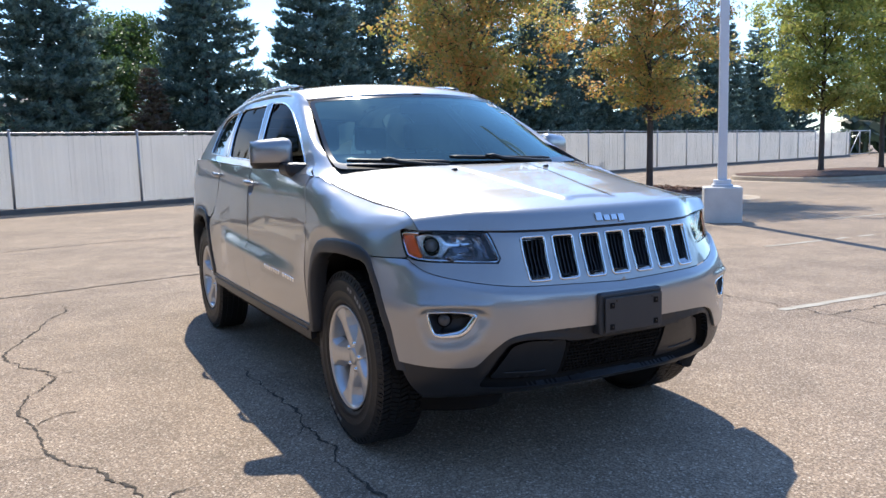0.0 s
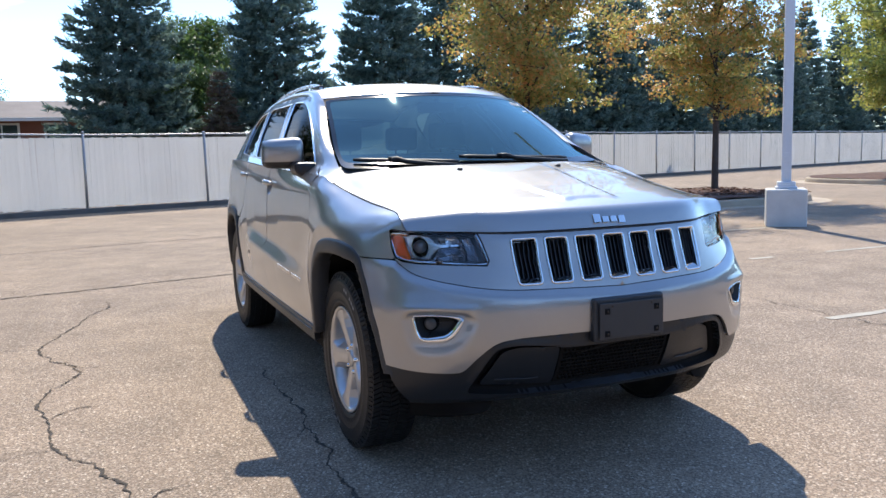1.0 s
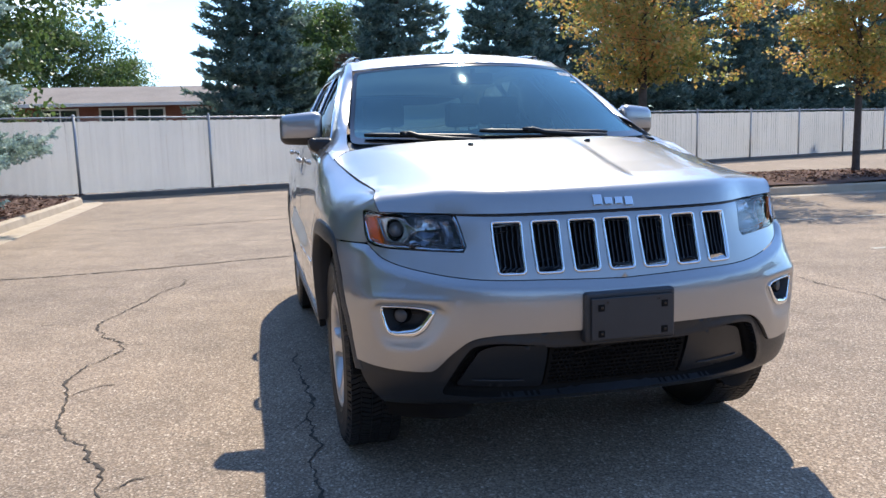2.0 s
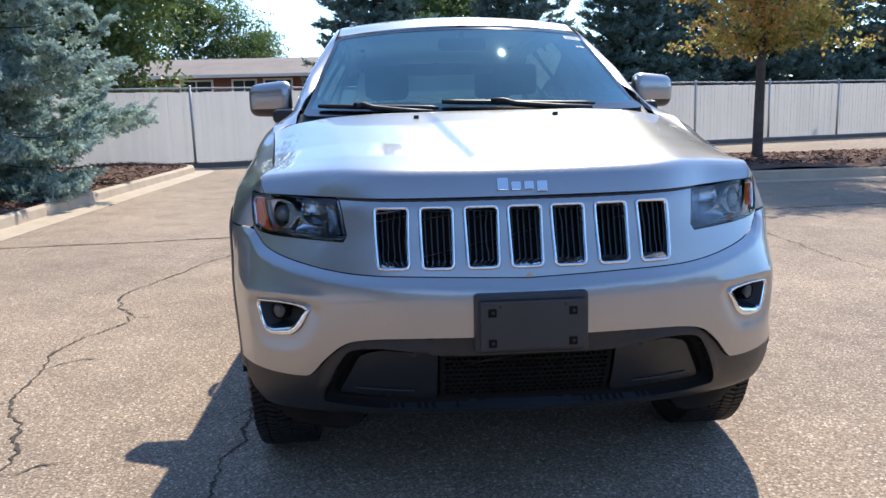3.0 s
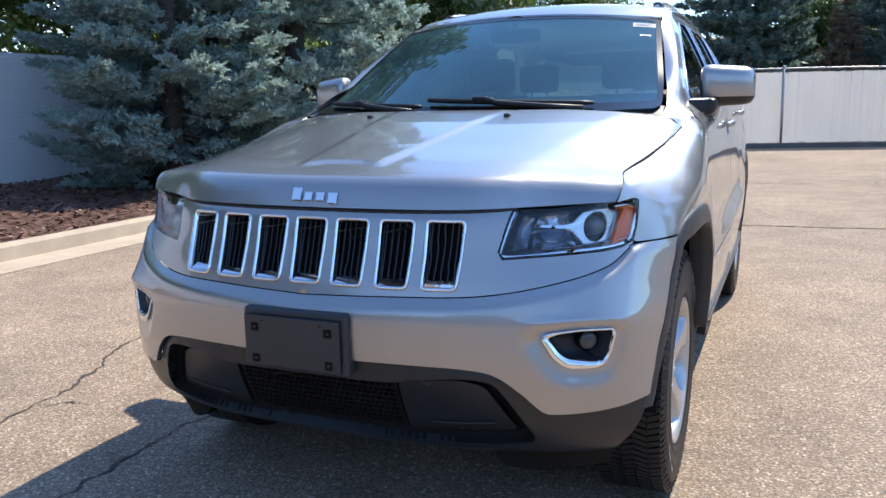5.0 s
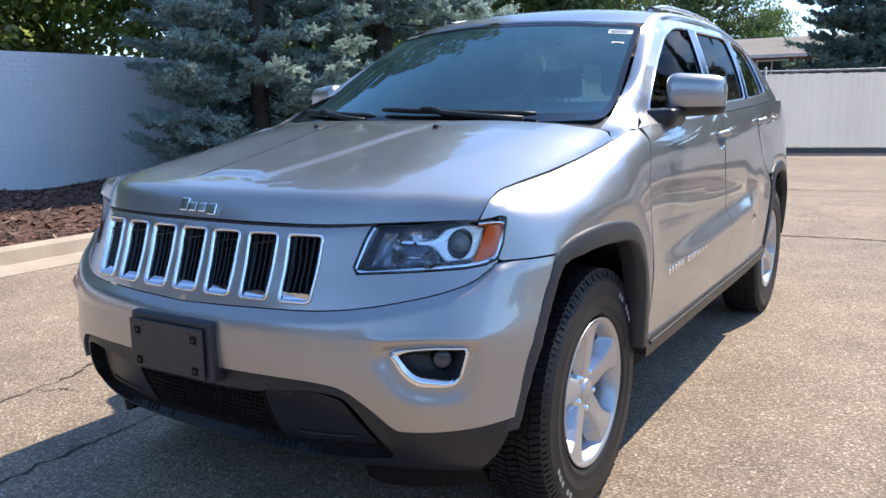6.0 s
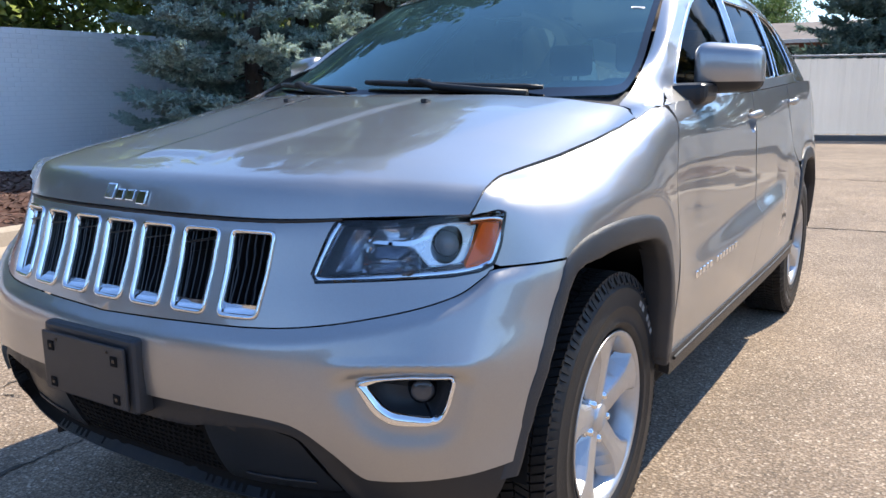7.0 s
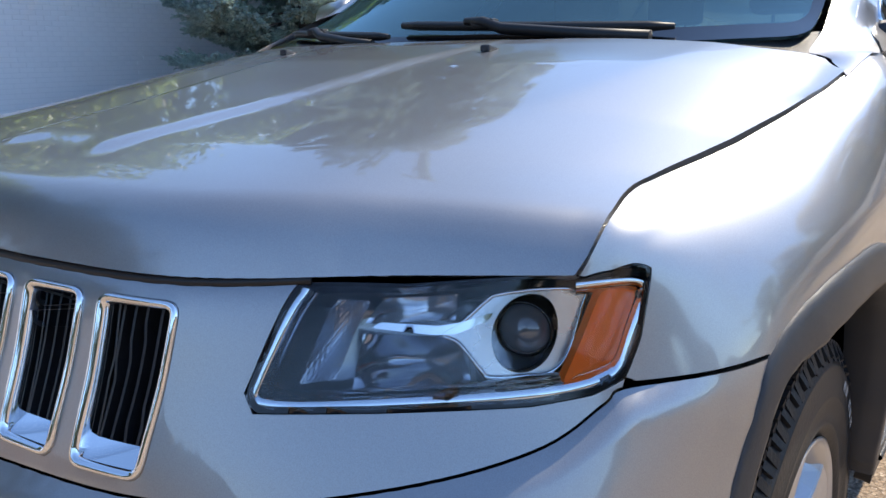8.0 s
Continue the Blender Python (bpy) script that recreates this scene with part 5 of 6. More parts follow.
wheel = make_wheel()
wheel.matrix_local = pose(.777, .015, .393)
for x, y, turn, spin in ((.777, 2.915, 0, 20), (-.777, .015, 180, 22), (-.777, 2.915, 180, 5)):
    w = copy_thing(wheel, pose(x, y, .393, spin, 0, turn))
# ---- ground, kerbs, beds ----
ASPHALT = material("worn_asphalt", (0.2, 0.18, 0.16), 0.9)
co = node(ASPHALT, "ShaderNodeTexCoord").outputs["Object"]


def tex(m, kind, scale, **more):
    n = node(m, kind, Scale=scale, **more)
    join(m, co, n.inputs["Vector"])
    return n


stones = tex(ASPHALT, "ShaderNodeTexVoronoi", 88.0)
grit = tex(ASPHALT, "ShaderNodeTexVoronoi", 150.0)
grit.feature = "F1"
pebble = ramp_of(ASPHALT, stones.outputs["Color"], [(0.0, (0.17, 0.120, 0.080)), (0.45, (0.305, 0.226, 0.157)), (0.74, (0.45, 0.345, 0.25)), (0.94, (0.70, 0.59, 0.47))])
matrix_tone = ramp_of(ASPHALT, grit.outputs["Color"], [(0.0, (0.095, 0.072, 0.052)), (0.6, (0.262, 0.198, 0.142)), (1.0, (0.46, 0.38, 0.30))])
gap_mask = ramp_of(ASPHALT, stones.outputs["Distance"], [(0.35, (0, 0, 0)), (0.62, (1, 1, 1))])
tone = mixed(ASPHALT, gap_mask, pebble, matrix_tone)
big = tex(ASPHALT, "ShaderNodeTexNoise", 0.35, Detail=7.0, Roughness=0.6)
mid = tex(ASPHALT, "ShaderNodeTexNoise", 2.3, Detail=5.0, Roughness=0.6)
tone = mixed(ASPHALT, 1.0, tone, ramp_of(ASPHALT, big.outputs["Fac"], [(0.30, (0.80, 0.79, 0.79)), (0.50, (1.0, 0.99, 0.97)), (0.72, (1.22, 1.19, 1.15))]), "MULTIPLY")
tone = mixed(ASPHALT, 1.0, tone, ramp_of(ASPHALT, mid.outputs["Fac"], [(0.32, (0.80, 0.80, 0.80)), (0.55, (1.0, 1.0, 1.0)), (0.75, (1.13, 1.13, 1.12))]), "MULTIPLY")
join(ASPHALT, tone, surface_of(ASPHALT).inputs["Base Color"])
bumped(ASPHALT, stones.outputs["Distance"], 0.55, 0.006)
bm = bmesh.new()
bmesh.ops.create_grid(bm, x_segments=40, y_segments=40, size=900)
ground = part("ground", bm, ASPHALT)
tagged(ground, "worn tan-grey asphalt lot with exposed stones", "asphalt", kind="structure")

TAR = mottled("crack_dirt", (0.028, 0.023, 0.018), (0.11, 0.09, 0.07), 1.0, 45)


def crack(points, wide, seed, jag=0.03):
    rnd = random.Random(seed)
    p = smooth_line(points, int(8 + 40 * np.sum(np.linalg.norm(np.diff(np.array(points), axis=0), axis=1))))
    off = 0.0
    left, right = [], []
    for k in range(len(p)):
        way = p[min(k + 1, len(p) - 1)] - p[max(k - 1, 0)]
        way = way / (np.linalg.norm(way) + 1e-9)
        side = np.array([-way[1], way[0]])
        off = off * 0.86 + rnd.uniform(-jag, jag) * .62
        w = wide * (.35 + .65 * abs(math.sin(k * .31 + seed) * math.sin(k * .113 + 2 * seed))) * rnd.uniform(.45, 1.5) * min(1, (k + 1) / 4, (len(p) - k) / 4)
        left.append((*(p[k] + side * (off + w / 2)), .004))
        right.append((*(p[k] + side * (off - w / 2)), .004))
    n = len(p)
    ob = mesh_part("ground_crack", left + right, [(k, n + k, n + k + 1, k + 1) for k in range(n - 1)], TAR, None, "", False)
    return tagged(ob, "dark open crack in the asphalt", "crack", kind="structure")


crack([(-1.90, 4.62), (-1.87, 4.36), (-2.05, 3.9), (-2.22, 3.2), (-2.30, 2.75), (-2.24, 2.4), (-2.10, 2.12), (-2.06, 1.85), (-2.22, 1.55), (-2.20, 1.0), (-2.12, .55), (-1.93, .18), (-1.80, -.25), (-1.72, -.9), (-1.6, -1.8)], .018, 1, .022)
crack([(-7.0, 5.0), (-4.0, 5.25), (-2.47, 5.40), (-.6, 5.8), (1.2, 6.05), (3.3, 6.2), (6, 6.5)], .055, 3, .016)
crack([(3.22, 8.6), (3.20, 6.8), (3.26, 5.2), (3.18, 3.4), (3.22, 1.7), (3.20, .62), (3.3, -.8)], .014, 5)
crack([(3.2, .62), (3.8, .60), (4.9, .75), (6.2, .6)], .022, 6)
crack([(-1.0, 1.5), (-.98, .32), (-1.0, -.64), (-.95, -1.6)], .018, 7, .022)
crack([(-.6, 9.0), (.2, 8.3), (.7, 7.4), (1.0, 6.6)], .008, 8, .03)
crack([(2.0, 14.5), (2.4, 12.2), (2.2, 11.2), (2.55, 10.4)], .014, 9, .05)
crack([(-3.4, 9.6), (-1.2, 10.2), (1.5, 10.5)], .05, 10, .03)

for k, (x, y, dx, dy) in enumerate(((-2.28, 2.75, -.55, .12), (-2.1, 2.12, .22, -.10), (-2.2, 1.0, .26, .16), (-2.12, .55, -.24, -.05), (-1.8, -.25, .20, .10), (-4.0, 5.25, .05, -.35), (-.98, .32, -.2, -.12))):
    crack([(x, y), (x + dx * .5, y + dy * .7), (x + dx, y + dy)], .010, 20 + k, .02)

LINE_PAINT = mottled("faded_line_paint", (0.30, 0.26, 0.20), (0.50, 0.46, 0.38), 0.85, 5)
for x0, x1, y in ((3.05, 8.6, .92), (3.1, 7.9, 3.68), (5.9, 8.0, 6.28), (8.8, 14.5, 5.5), (9.5, 15, 2.8)):
    bm = bmesh.new()
    rnd = random.Random(int(y * 10))
    x = x0
    while x < x1:
        seg = rnd.uniform(.15, .6)
        if rnd.random() < .62:
            vs = [bm.verts.new(q) for q in ((x, y - .045 - rnd.uniform(-.015, .01), .004), (x + seg, y - .045, .004), (x + seg, y + .045 + rnd.uniform(-.015, .01), .004), (x, y + .045, .004))]
            bm.faces.new(vs)
        x += seg
    tagged(part("parking_line", bm, LINE_PAINT), "faded pale parking line worn into pieces", "parking line", kind="structure")

CONCRETE = mottled("old_concrete", (0.38, 0.30, 0.215), (0.52, 0.43, 0.32), 0.85, 3, bump=0.3, fine=90)
MULCH = mottled("brown_mulch", (0.050, 0.022, 0.014), (0.16, 0.085, 0.058), 0.95, 9, bump=0.9, fine=60)
CHIP = material("mulch_chip", (0.12, 0.06, 0.04), 0.95)
chip_geo = node(CHIP, "ShaderNodeNewGeometry")
join(CHIP, ramp_of(CHIP, chip_geo.outputs["Random Per Island"], [(0.0, (0.035, 0.015, 0.010)), (0.5, (0.13, 0.058, 0.036)), (0.85, (0.22, 0.12, 0.085)), (1.0, (0.36, 0.25, 0.19))]), surface_of(CHIP).inputs["Base Color"])


def kerb_piece(line, label):
    """Concrete kerb and gutter swept along a line of (x, y); the bed lies to the left of the line."""
    p = np.asarray(line, float)
    prof = [(-.42, .004), (-.40, .010), (-.03, .004), (.0, .012), (.02, .125), (.045, .148), (.08, .155), (.145, .150), (.16, .135), (.16, .0)]
    t = np.gradient(p, axis=0)
    t /= np.linalg.norm(t, axis=1)[:, None]
    nrm = np.stack([-t[:, 1], t[:, 0]], 1)
    v, f = [], []
    m = len(prof)
    for q, s in zip(p, nrm):
        v += [(*(q + s * a), z) for a, z in prof]
    for k in range(len(p) - 1):
        f += [(k * m + j, (k + 1) * m + j, (k + 1) * m + j + 1, k * m + j + 1) for j in range(m - 1)]
    return tagged(mesh_part("kerb", v, f, CONCRETE, None, "", False), label, "kerb", kind="structure")


left_line = smooth_line([(-4.75, -14), (-4.85, -6), (-4.95, 1), (-5.0, 6), (-5.0, 11), (-5.0, 15.2), (-5.1, 16.6), (-5.7, 17.7)], 70)
kerb_piece(left_line, "pale concrete kerb and gutter along a planting bed")


def bed(name, loop, height, label):
    step = .5
    v, f = sheet(dense(loop, .4), [], height, step, 0, 0)
    return tagged(mesh_part(name, v, f, MULCH), label, "mulch bed", kind="structure")


def left_height(x, y):
    s = np.clip((-5.15 - x) / 3.5, 0, 1)
    return np.stack([x, y, .13 + .06 * s + .035 * np.sin(x * 2.1 + y * 1.3) * np.clip((-5.2 - x), 0, 1) + .02 * np.sin(y * 3.7)], 1)


bed("planting_bed", np.concatenate([left_line + (-.14, 0), [(-7, 18.2), (-9.8, 18.2), (-9.8, -14)]])[::-1], left_height, "brown wood mulch bed along the wall")


def island(x0, x1, y0, y1, r):
    loop = rounded([(x0, y0), (x1, y0), (x1, y1), (x0, y1)], r, 14)
    loop = dense(loop, .35)
    kerb_piece(np.concatenate([loop, loop[:2]]), "concrete kerb round a planted parking island")
    cx, cy = (x0 + x1) / 2, (y0 + y1) / 2

    def rise(x, y):
        e = np.clip(1 - np.maximum(np.abs(x - cx) / ((x1 - x0) / 2), np.abs(y - cy) / ((y1 - y0) / 2)), 0, 1)
        return np.stack([x, y, .13 + .16 * np.sqrt(e) + .02 * np.sin(x * 3 + y * 2)], 1)
    bed("island_bed", shrunk(loop, .15), rise, "brown mulch in a parking island")
    return rise


isle_a = island(2.95, 13.5, 9.95, 13.9, 1.85)
island(19.4, 27.5, 12.9, 17.6, 1.9)


def chips(n, seed, place, label):
    rng = np.random.default_rng(seed)
    x, y = place(rng, n)
    base = left_height(x, y) if x.mean() < 0 else isle_a(x, y)
    a, tilt = rng.uniform(0, 6.28, n), rng.uniform(-.5, .5, n)
    l, w = rng.uniform(.018, .06, n), rng.uniform(.006, .018, n)
    d = np.stack([np.cos(a), np.sin(a), tilt], 1) * l[:, None]
    s = np.stack([-np.sin(a), np.cos(a), rng.uniform(-.6, .6, n)], 1) * w[:, None]
    c = base + np.stack([np.zeros(n), np.zeros(n), rng.uniform(.004, .03, n)], 1)
    v = np.stack([c - d - s, c + d - s * .6, c + d + s * .7, c - d + s], 1).reshape(-1, 3)
    ob = mesh_part("mulch_chips", v, np.arange(4 * n).reshape(n, 4), CHIP, None, "", False)
    return tagged(ob, label, "wood chips", kind="stuff")


chips(16000, 5, lambda g, n: (-5.18 - 4.5 * g.random(n) ** 1.2, g.uniform(-1, 17.5, n)), "loose brown and reddish wood chips on the bed")
chips(7000, 6, lambda g, n: (g.uniform(3.6, 13.0, n), g.uniform(10.4, 13.4, n)), "loose brown wood chips on the island")

# ---- fence, wall, pole, house ----
GALV = mottled("galvanised_steel", (0.34, 0.35, 0.36), (0.48, 0.49, 0.50), 0.45, 6, metal=0.7)
SLAT = bpy.data.materials.new("white_slat")
SLAT.use_nodes = True
SLAT.node_tree.nodes.clear()
sl_out, sl_mix, sl_add = (SLAT.node_tree.nodes.new(k) for k in ("ShaderNodeOutputMaterial", "ShaderNodeMixShader", "ShaderNodeTexCoord"))
sl_d, sl_t = SLAT.node_tree.nodes.new("ShaderNodeBsdfDiffuse"), SLAT.node_tree.nodes.new("ShaderNodeBsdfTranslucent")
sl_noise = SLAT.node_tree.nodes.new("ShaderNodeTexNoise")
sl_noise.inputs["Scale"].default_value, sl_noise.inputs["Detail"].default_value = 0.7, 6
join(SLAT, sl_add.outputs["Object"], sl_noise.inputs["Vector"])
sl_sep = SLAT.node_tree.nodes.new("ShaderNodeNewGeometry")
sl_col = mixed(SLAT, 0.5, ramp_of(SLAT, sl_noise.outputs["Fac"], [(0.3, (0.62, 0.62, 0.61)), (0.6, (0.73, 0.73, 0.72))]), ramp_of(SLAT, sl_sep.outputs["Random Per Island"], [(0, (0.64, 0.64, 0.63)), (1, (0.74, 0.74, 0.73))]))
for b in (sl_d, sl_t):
    join(SLAT, sl_col, b.inputs["Color"])
    join(SLAT, b.outputs[0], sl_mix.inputs[1 if b is sl_d else 2])
sl_mix.inputs["Fac"].default_value = 0.42
join(SLAT, sl_mix.outputs[0], sl_out.inputs["Surface"])


def fence_y(x):
    return 19.8 + .318 * x


def fence_z(x):
    return .10 - .0015 * x


fence = thing("fence", "chain-link fence filled with white privacy slats on grey steel posts", "fence", (0, 0, 0))
ALONG = np.array([1, .318]) / math.hypot(1, .318)
X0, X1 = -34.0, 53.0
# slats
n = int((X1 - X0) / .066)
rng = np.random.default_rng(8)
xs = np.linspace(X0, X1, n)
w = .0350
bot, top = np.array([fence_z(x) for x in xs]) + rng.uniform(.03, .06, n), np.array([fence_z(x) for x in xs]) + 1.80 + rng.uniform(-.012, .012, n)
push = np.where(np.arange(n) % 2, .003, -.003) + rng.uniform(-.001, .001, n)
lean = rng.uniform(-.004, .004, n)
v = []
for k, x in enumerate(xs):
    y = fence_y(x)
    dx, dy = ALONG[0] * w, ALONG[1] * w
    px, py = -ALONG[1] * push[k], ALONG[0] * push[k]
    v += [(x - dx + px, y - dy + py, bot[k]), (x + dx + px, y + dy + py, bot[k]), (x + dx + px + lean[k], y + dy + py, top[k]), (x - dx + px + lean[k], y - dy + py, top[k])]
slats = mesh_part("slats", v, np.arange(4 * n).reshape(n, 4), SLAT, fence, "white upright plastic slats woven in the mesh", False)
tagged(slats, kind="stuff")
# the wire mesh in front of them and its bare strip at the top
wires_v, wires_f = [], []


def wire(a, b, r=.0022):
    k = len(wires_v)
    a, b = np.array(a), np.array(b)
    up = np.array([0, 0, r])
    wires_v.extend([a - up, b - up, b + up, a + up])
    wires_f.append((k, k + 1, k + 2, k + 3))


for k, x in enumerate(np.arange(-13.0, 9.0, .075)):
    for sgn in (1, -1):
        h = 0.0
        while h < 1.84:
            x2 = x + sgn * .0375
            q = (h / .0375) % 2
            xa, xb = (x, x2) if q < 1 else (x2, x)
            wire((xa, fence_y(xa) - .018, fence_z(x) + .05 + h), (xb, fence_y(xb) - .018, fence_z(x) + .05 + min(h + .0375, 1.84)), .0016 if h < 1.74 else .0024)
            h += .0375
wires = mesh_part("wire_mesh", wires_v, wires_f, GALV, fence, "grey chain-link wire mesh", False)
tagged(wires, kind="stuff")
for px in [.75 - 3.08 * k for k in range(11, 0, -1)] + [.75 + 2.87 * k for k in range(19)]:
    bm = bmesh.new()
    lean_ = math.sin(px * 7.1) * .02
    tube(bm, [(px, fence_y(px) - .05, 0.0), (px + lean_, fence_y(px) - .05, fence_z(px) + 1.93)], .034, 10)
    bmesh.ops.create_uvsphere(bm, u_segments=10, v_segments=6, radius=.042, matrix=Matrix.Translation((px + lean_, fence_y(px) - .05, fence_z(px) + 1.93)))
    part("post", bm, GALV, fence, "round grey steel post")
bm = bmesh.new()
tube(bm, [(x, fence_y(x) - .02, fence_z(x) + 1.885 + .012 * math.sin(x * .9)) for x in np.arange(X0, X1, 1.45)], .022, 8)
part("top_rail", bm, GALV, fence, "grey steel top rail")
# concrete edge on which the fence stands
m_edge = pose(X0, fence_y(X0), 0, 0, 0, math.degrees(math.atan(.318)))
bm = bmesh.new()
box(bm, 0, (X1 - X0) * math.hypot(1, .318), -.16, .16, -.05, .128, .025, 2)
bm.transform(m_edge)
edge = part("fence_kerb", bm, mottled("dark_kerb_concrete", (0.12, 0.11, 0.10), (0.20, 0.18, 0.165), .9, 2, bump=.3, fine=60))
tagged(edge, "dark stained concrete edge under a fence", "kerb", kind="structure")

# gate frame at the fence's far end
gate = thing("gate", "grey chain-link gate frame at the fence's far end", "gate", (X1 + .2, fence_y(X1 + .2), 0), math.degrees(math.atan(.318)))
for nm, a, b in (("gate_post", (0, 0, 0), (0, 0, 2.0)), ("gate_post", (4.5, 0, 0), (4.5, 0, 2.0)), ("gate_rail", (0, 0, 1.9), (4.5, 0, 1.9)), ("gate_rail", (0, 0, .15), (4.5, 0, .15)), ("gate_brace", (0, 0, .15), (2.2, 0, 1.9)), ("gate_brace", (2.2, 0, .15), (2.2, 0, 1.9))):
    bm = bmesh.new()
    tube(bm, [a, b], .035, 8)
    part(nm, bm, GALV, gate)

# painted brick wall
WHITE_BRICK = material("white_painted_brick", (0.84, 0.84, 0.83), 0.6)
wb = node(WHITE_BRICK, "ShaderNodeObjectInfo")
wn = noise_of(WHITE_BRICK, 1.3, 7, .6)
join(WHITE_BRICK, mixed(WHITE_BRICK, 0.55, ramp_of(WHITE_BRICK, wb.outputs["Random"], [(0, (0.90, 0.905, 0.91)), (1, (0.94, 0.94, 0.94))]), ramp_of(WHITE_BRICK, wn, [(0.3, (0.86, 0.86, 0.855)), (0.55, (0.93, 0.93, 0.925))])), surface_of(WHITE_BRICK).inputs["Base Color"])
bumped(WHITE_BRICK, noise_of(WHITE_BRICK, 70, 4), .3, .004)
bm = bmesh.new()
box(bm, -10.05, -9.812, -14.0, 15.5, -.1, 2.155, 0)
wall = part("wall_west", bm, mottled("white_painted_mortar", (0.82, 0.83, 0.84), (0.89, 0.89, 0.89), .7, 2, bump=.3, fine=80))
tagged(wall, "white-painted brick boundary wall beside a mulch bed", "wall", kind="structure")

# lamp pole on its concrete foot
POLE_PAINT = mottled("white_pole_paint", (0.66, 0.67, 0.70), (0.76, 0.77, 0.79), .4, 2)
pole = thing("lamp_pole", "white square lamp pole on a painted concrete foot", "lamp pole", (8.20, 6.43, 0), -42)
bm = bmesh.new()
box(bm, -.30, .30, -.30, .30, -.02, .585, .03, 3)
part("pole_foot", bm, mottled("painted_concrete", (0.58, 0.57, 0.55), (0.72, 0.71, 0.68), .8, 4, bump=.3, fine=60), pole, "square white-painted concrete foot")
bm = bmesh.new()
box(bm, -.16, .16, -.16, .16, .585, .625, .012, 2)
box(bm, -.135, .135, -.135, .135, .62, .70, .02, 2)
part("pole_collar", bm, POLE_PAINT, pole, "white collar at the pole's base")
bm = bmesh.new()
box(bm, -.072, .072, -.072, .072, .68, 9.0, .012, 2)
part("pole_shaft", bm, POLE_PAINT, pole)
bm = bmesh.new()
box(bm, -.9, .9, -.18, .18, 9.0, 9.15, .03, 2)
part("lamp_head", bm, POLE_PAINT, pole)
bm = bmesh.new()
box(bm, -.05, .05, -.078, -.07, 1.0, 1.16, .004)
part("hand_hole_cover", bm, POLE_PAINT, pole)

# low brick house beyond the fence
BRICK_RED = mottled("red_brick", (0.16, 0.060, 0.040), (0.26, 0.105, 0.07), .85, 1.2, bump=.3, fine=14)
ROOFING = mottled("tan_shingles", (0.20, 0.165, 0.14), (0.29, 0.245, 0.21), .9, .6, bump=.4, fine=9)
TRIM_WHITE = material("white_trim", (0.72, 0.71, 0.68), .6)
house = thing("house", "long low red brick house with a tan shingle roof", "house", (-8.6, 42, 0))
HX = 7.6
openings = [(-5.2, 1.5), (-2.2, 1.5), (.35, 1.1), (2.15, 1.3), (4.6, .9)]
bm = bmesh.new()
box(bm, -HX, HX, .0, 7.0, -.1, 3.55, 0)
part("house_wall", bm, BRICK_RED, house, "red brick wall")
v = [(-HX - .5, -.75, 3.52), (HX + .5, -.75, 3.52), (HX + .5, 3.5, 4.62), (-HX - .5, 3.5, 4.62), (-HX - .5, 7.6, 3.52), (HX + .5, 7.6, 3.52)]
v2 = [(x, y, z - .12) for x, y, z in v]
mesh_part("roof", v + v2, [(0, 1, 2, 3), (3, 2, 5, 4), (6, 9, 8, 7), (9, 10, 11, 8), (0, 6, 7, 1), (4, 5, 11, 10), (0, 3, 9, 6), (3, 4, 10, 9), (1, 7, 8, 2), (2, 8, 11, 5)], ROOFING, house, "tan shingle roof", False)
bm = bmesh.new()
box(bm, -HX - .52, HX + .52, -.79, -.74, 3.36, 3.53, .01)
part("gutter", bm, TRIM_WHITE, house, "pale gutter")
HOUSE_GLASS = material("house_window_glass", (.03, .04, .045), .05, 0, Coat_Weight=1.0)
for x, hw in openings:
    bm = bmesh.new()
    box(bm, x - hw * .55 - .08, x + hw * .55 + .08, -.06, .02, 1.9, 3.30, .01)
    win = part("window", bm, TRIM_WHITE, house, "white-framed window")
    for a in (-1, 1):
        bm = bmesh.new()
        box(bm, x + a * hw * .275 - hw * .25, x + a * hw * .275 + hw * .25, -.075, -.05, 2.0, 3.2, .005)
        part("pane", bm, HOUSE_GLASS, win, "dark window pane")

# ---- trees ----
def leaf_material(name, stops, through_share=0.45, gloss=0.08, patch=0.9, grouped=0.55):
    m = bpy.data.materials.new(name)
    m.use_nodes = True
    t = m.node_tree
    t.nodes.clear()
    out = t.nodes.new("ShaderNodeOutputMaterial")
    mix, mix2 = t.nodes.new("ShaderNodeMixShader"), t.nodes.new("ShaderNodeMixShader")
    d, tr, g = t.nodes.new("ShaderNodeBsdfDiffuse"), t.nodes.new("ShaderNodeBsdfTranslucent"), t.nodes.new("ShaderNodeBsdfGlossy")
    g.inputs["Roughness"].default_value = 0.45
    geo = t.nodes.new("ShaderNodeNewGeometry")
    noise_ = t.nodes.new("ShaderNodeTexNoise")
    noise_.inputs["Scale"].default_value, noise_.inputs["Detail"].default_value = patch, 3
    join(m, geo.outputs["Position"], noise_.inputs["Vector"])
    fac = t.nodes.new("ShaderNodeMix")
    fac.inputs["Factor"].default_value = grouped
    join(m, geo.outputs["Random Per Island"], fac.inputs["A"])
    join(m, noise_.outputs["Fac"], fac.inputs["B"])
    col = ramp_of(m, fac.outputs["Result"], stops)
    for b in (d, tr):
        join(m, col, b.inputs["Color"])
    join(m, d.outputs[0], mix.inputs[1])
    join(m, tr.outputs[0], mix.inputs[2])
    mix.inputs["Fac"].default_value = through_share
    join(m, mix.outputs[0], mix2.inputs[1])
    join(m, g.outputs[0], mix2.inputs[2])
    mix2.inputs["Fac"].default_value = gloss
    join(m, mix2.outputs[0], out.inputs["Surface"])
    return m


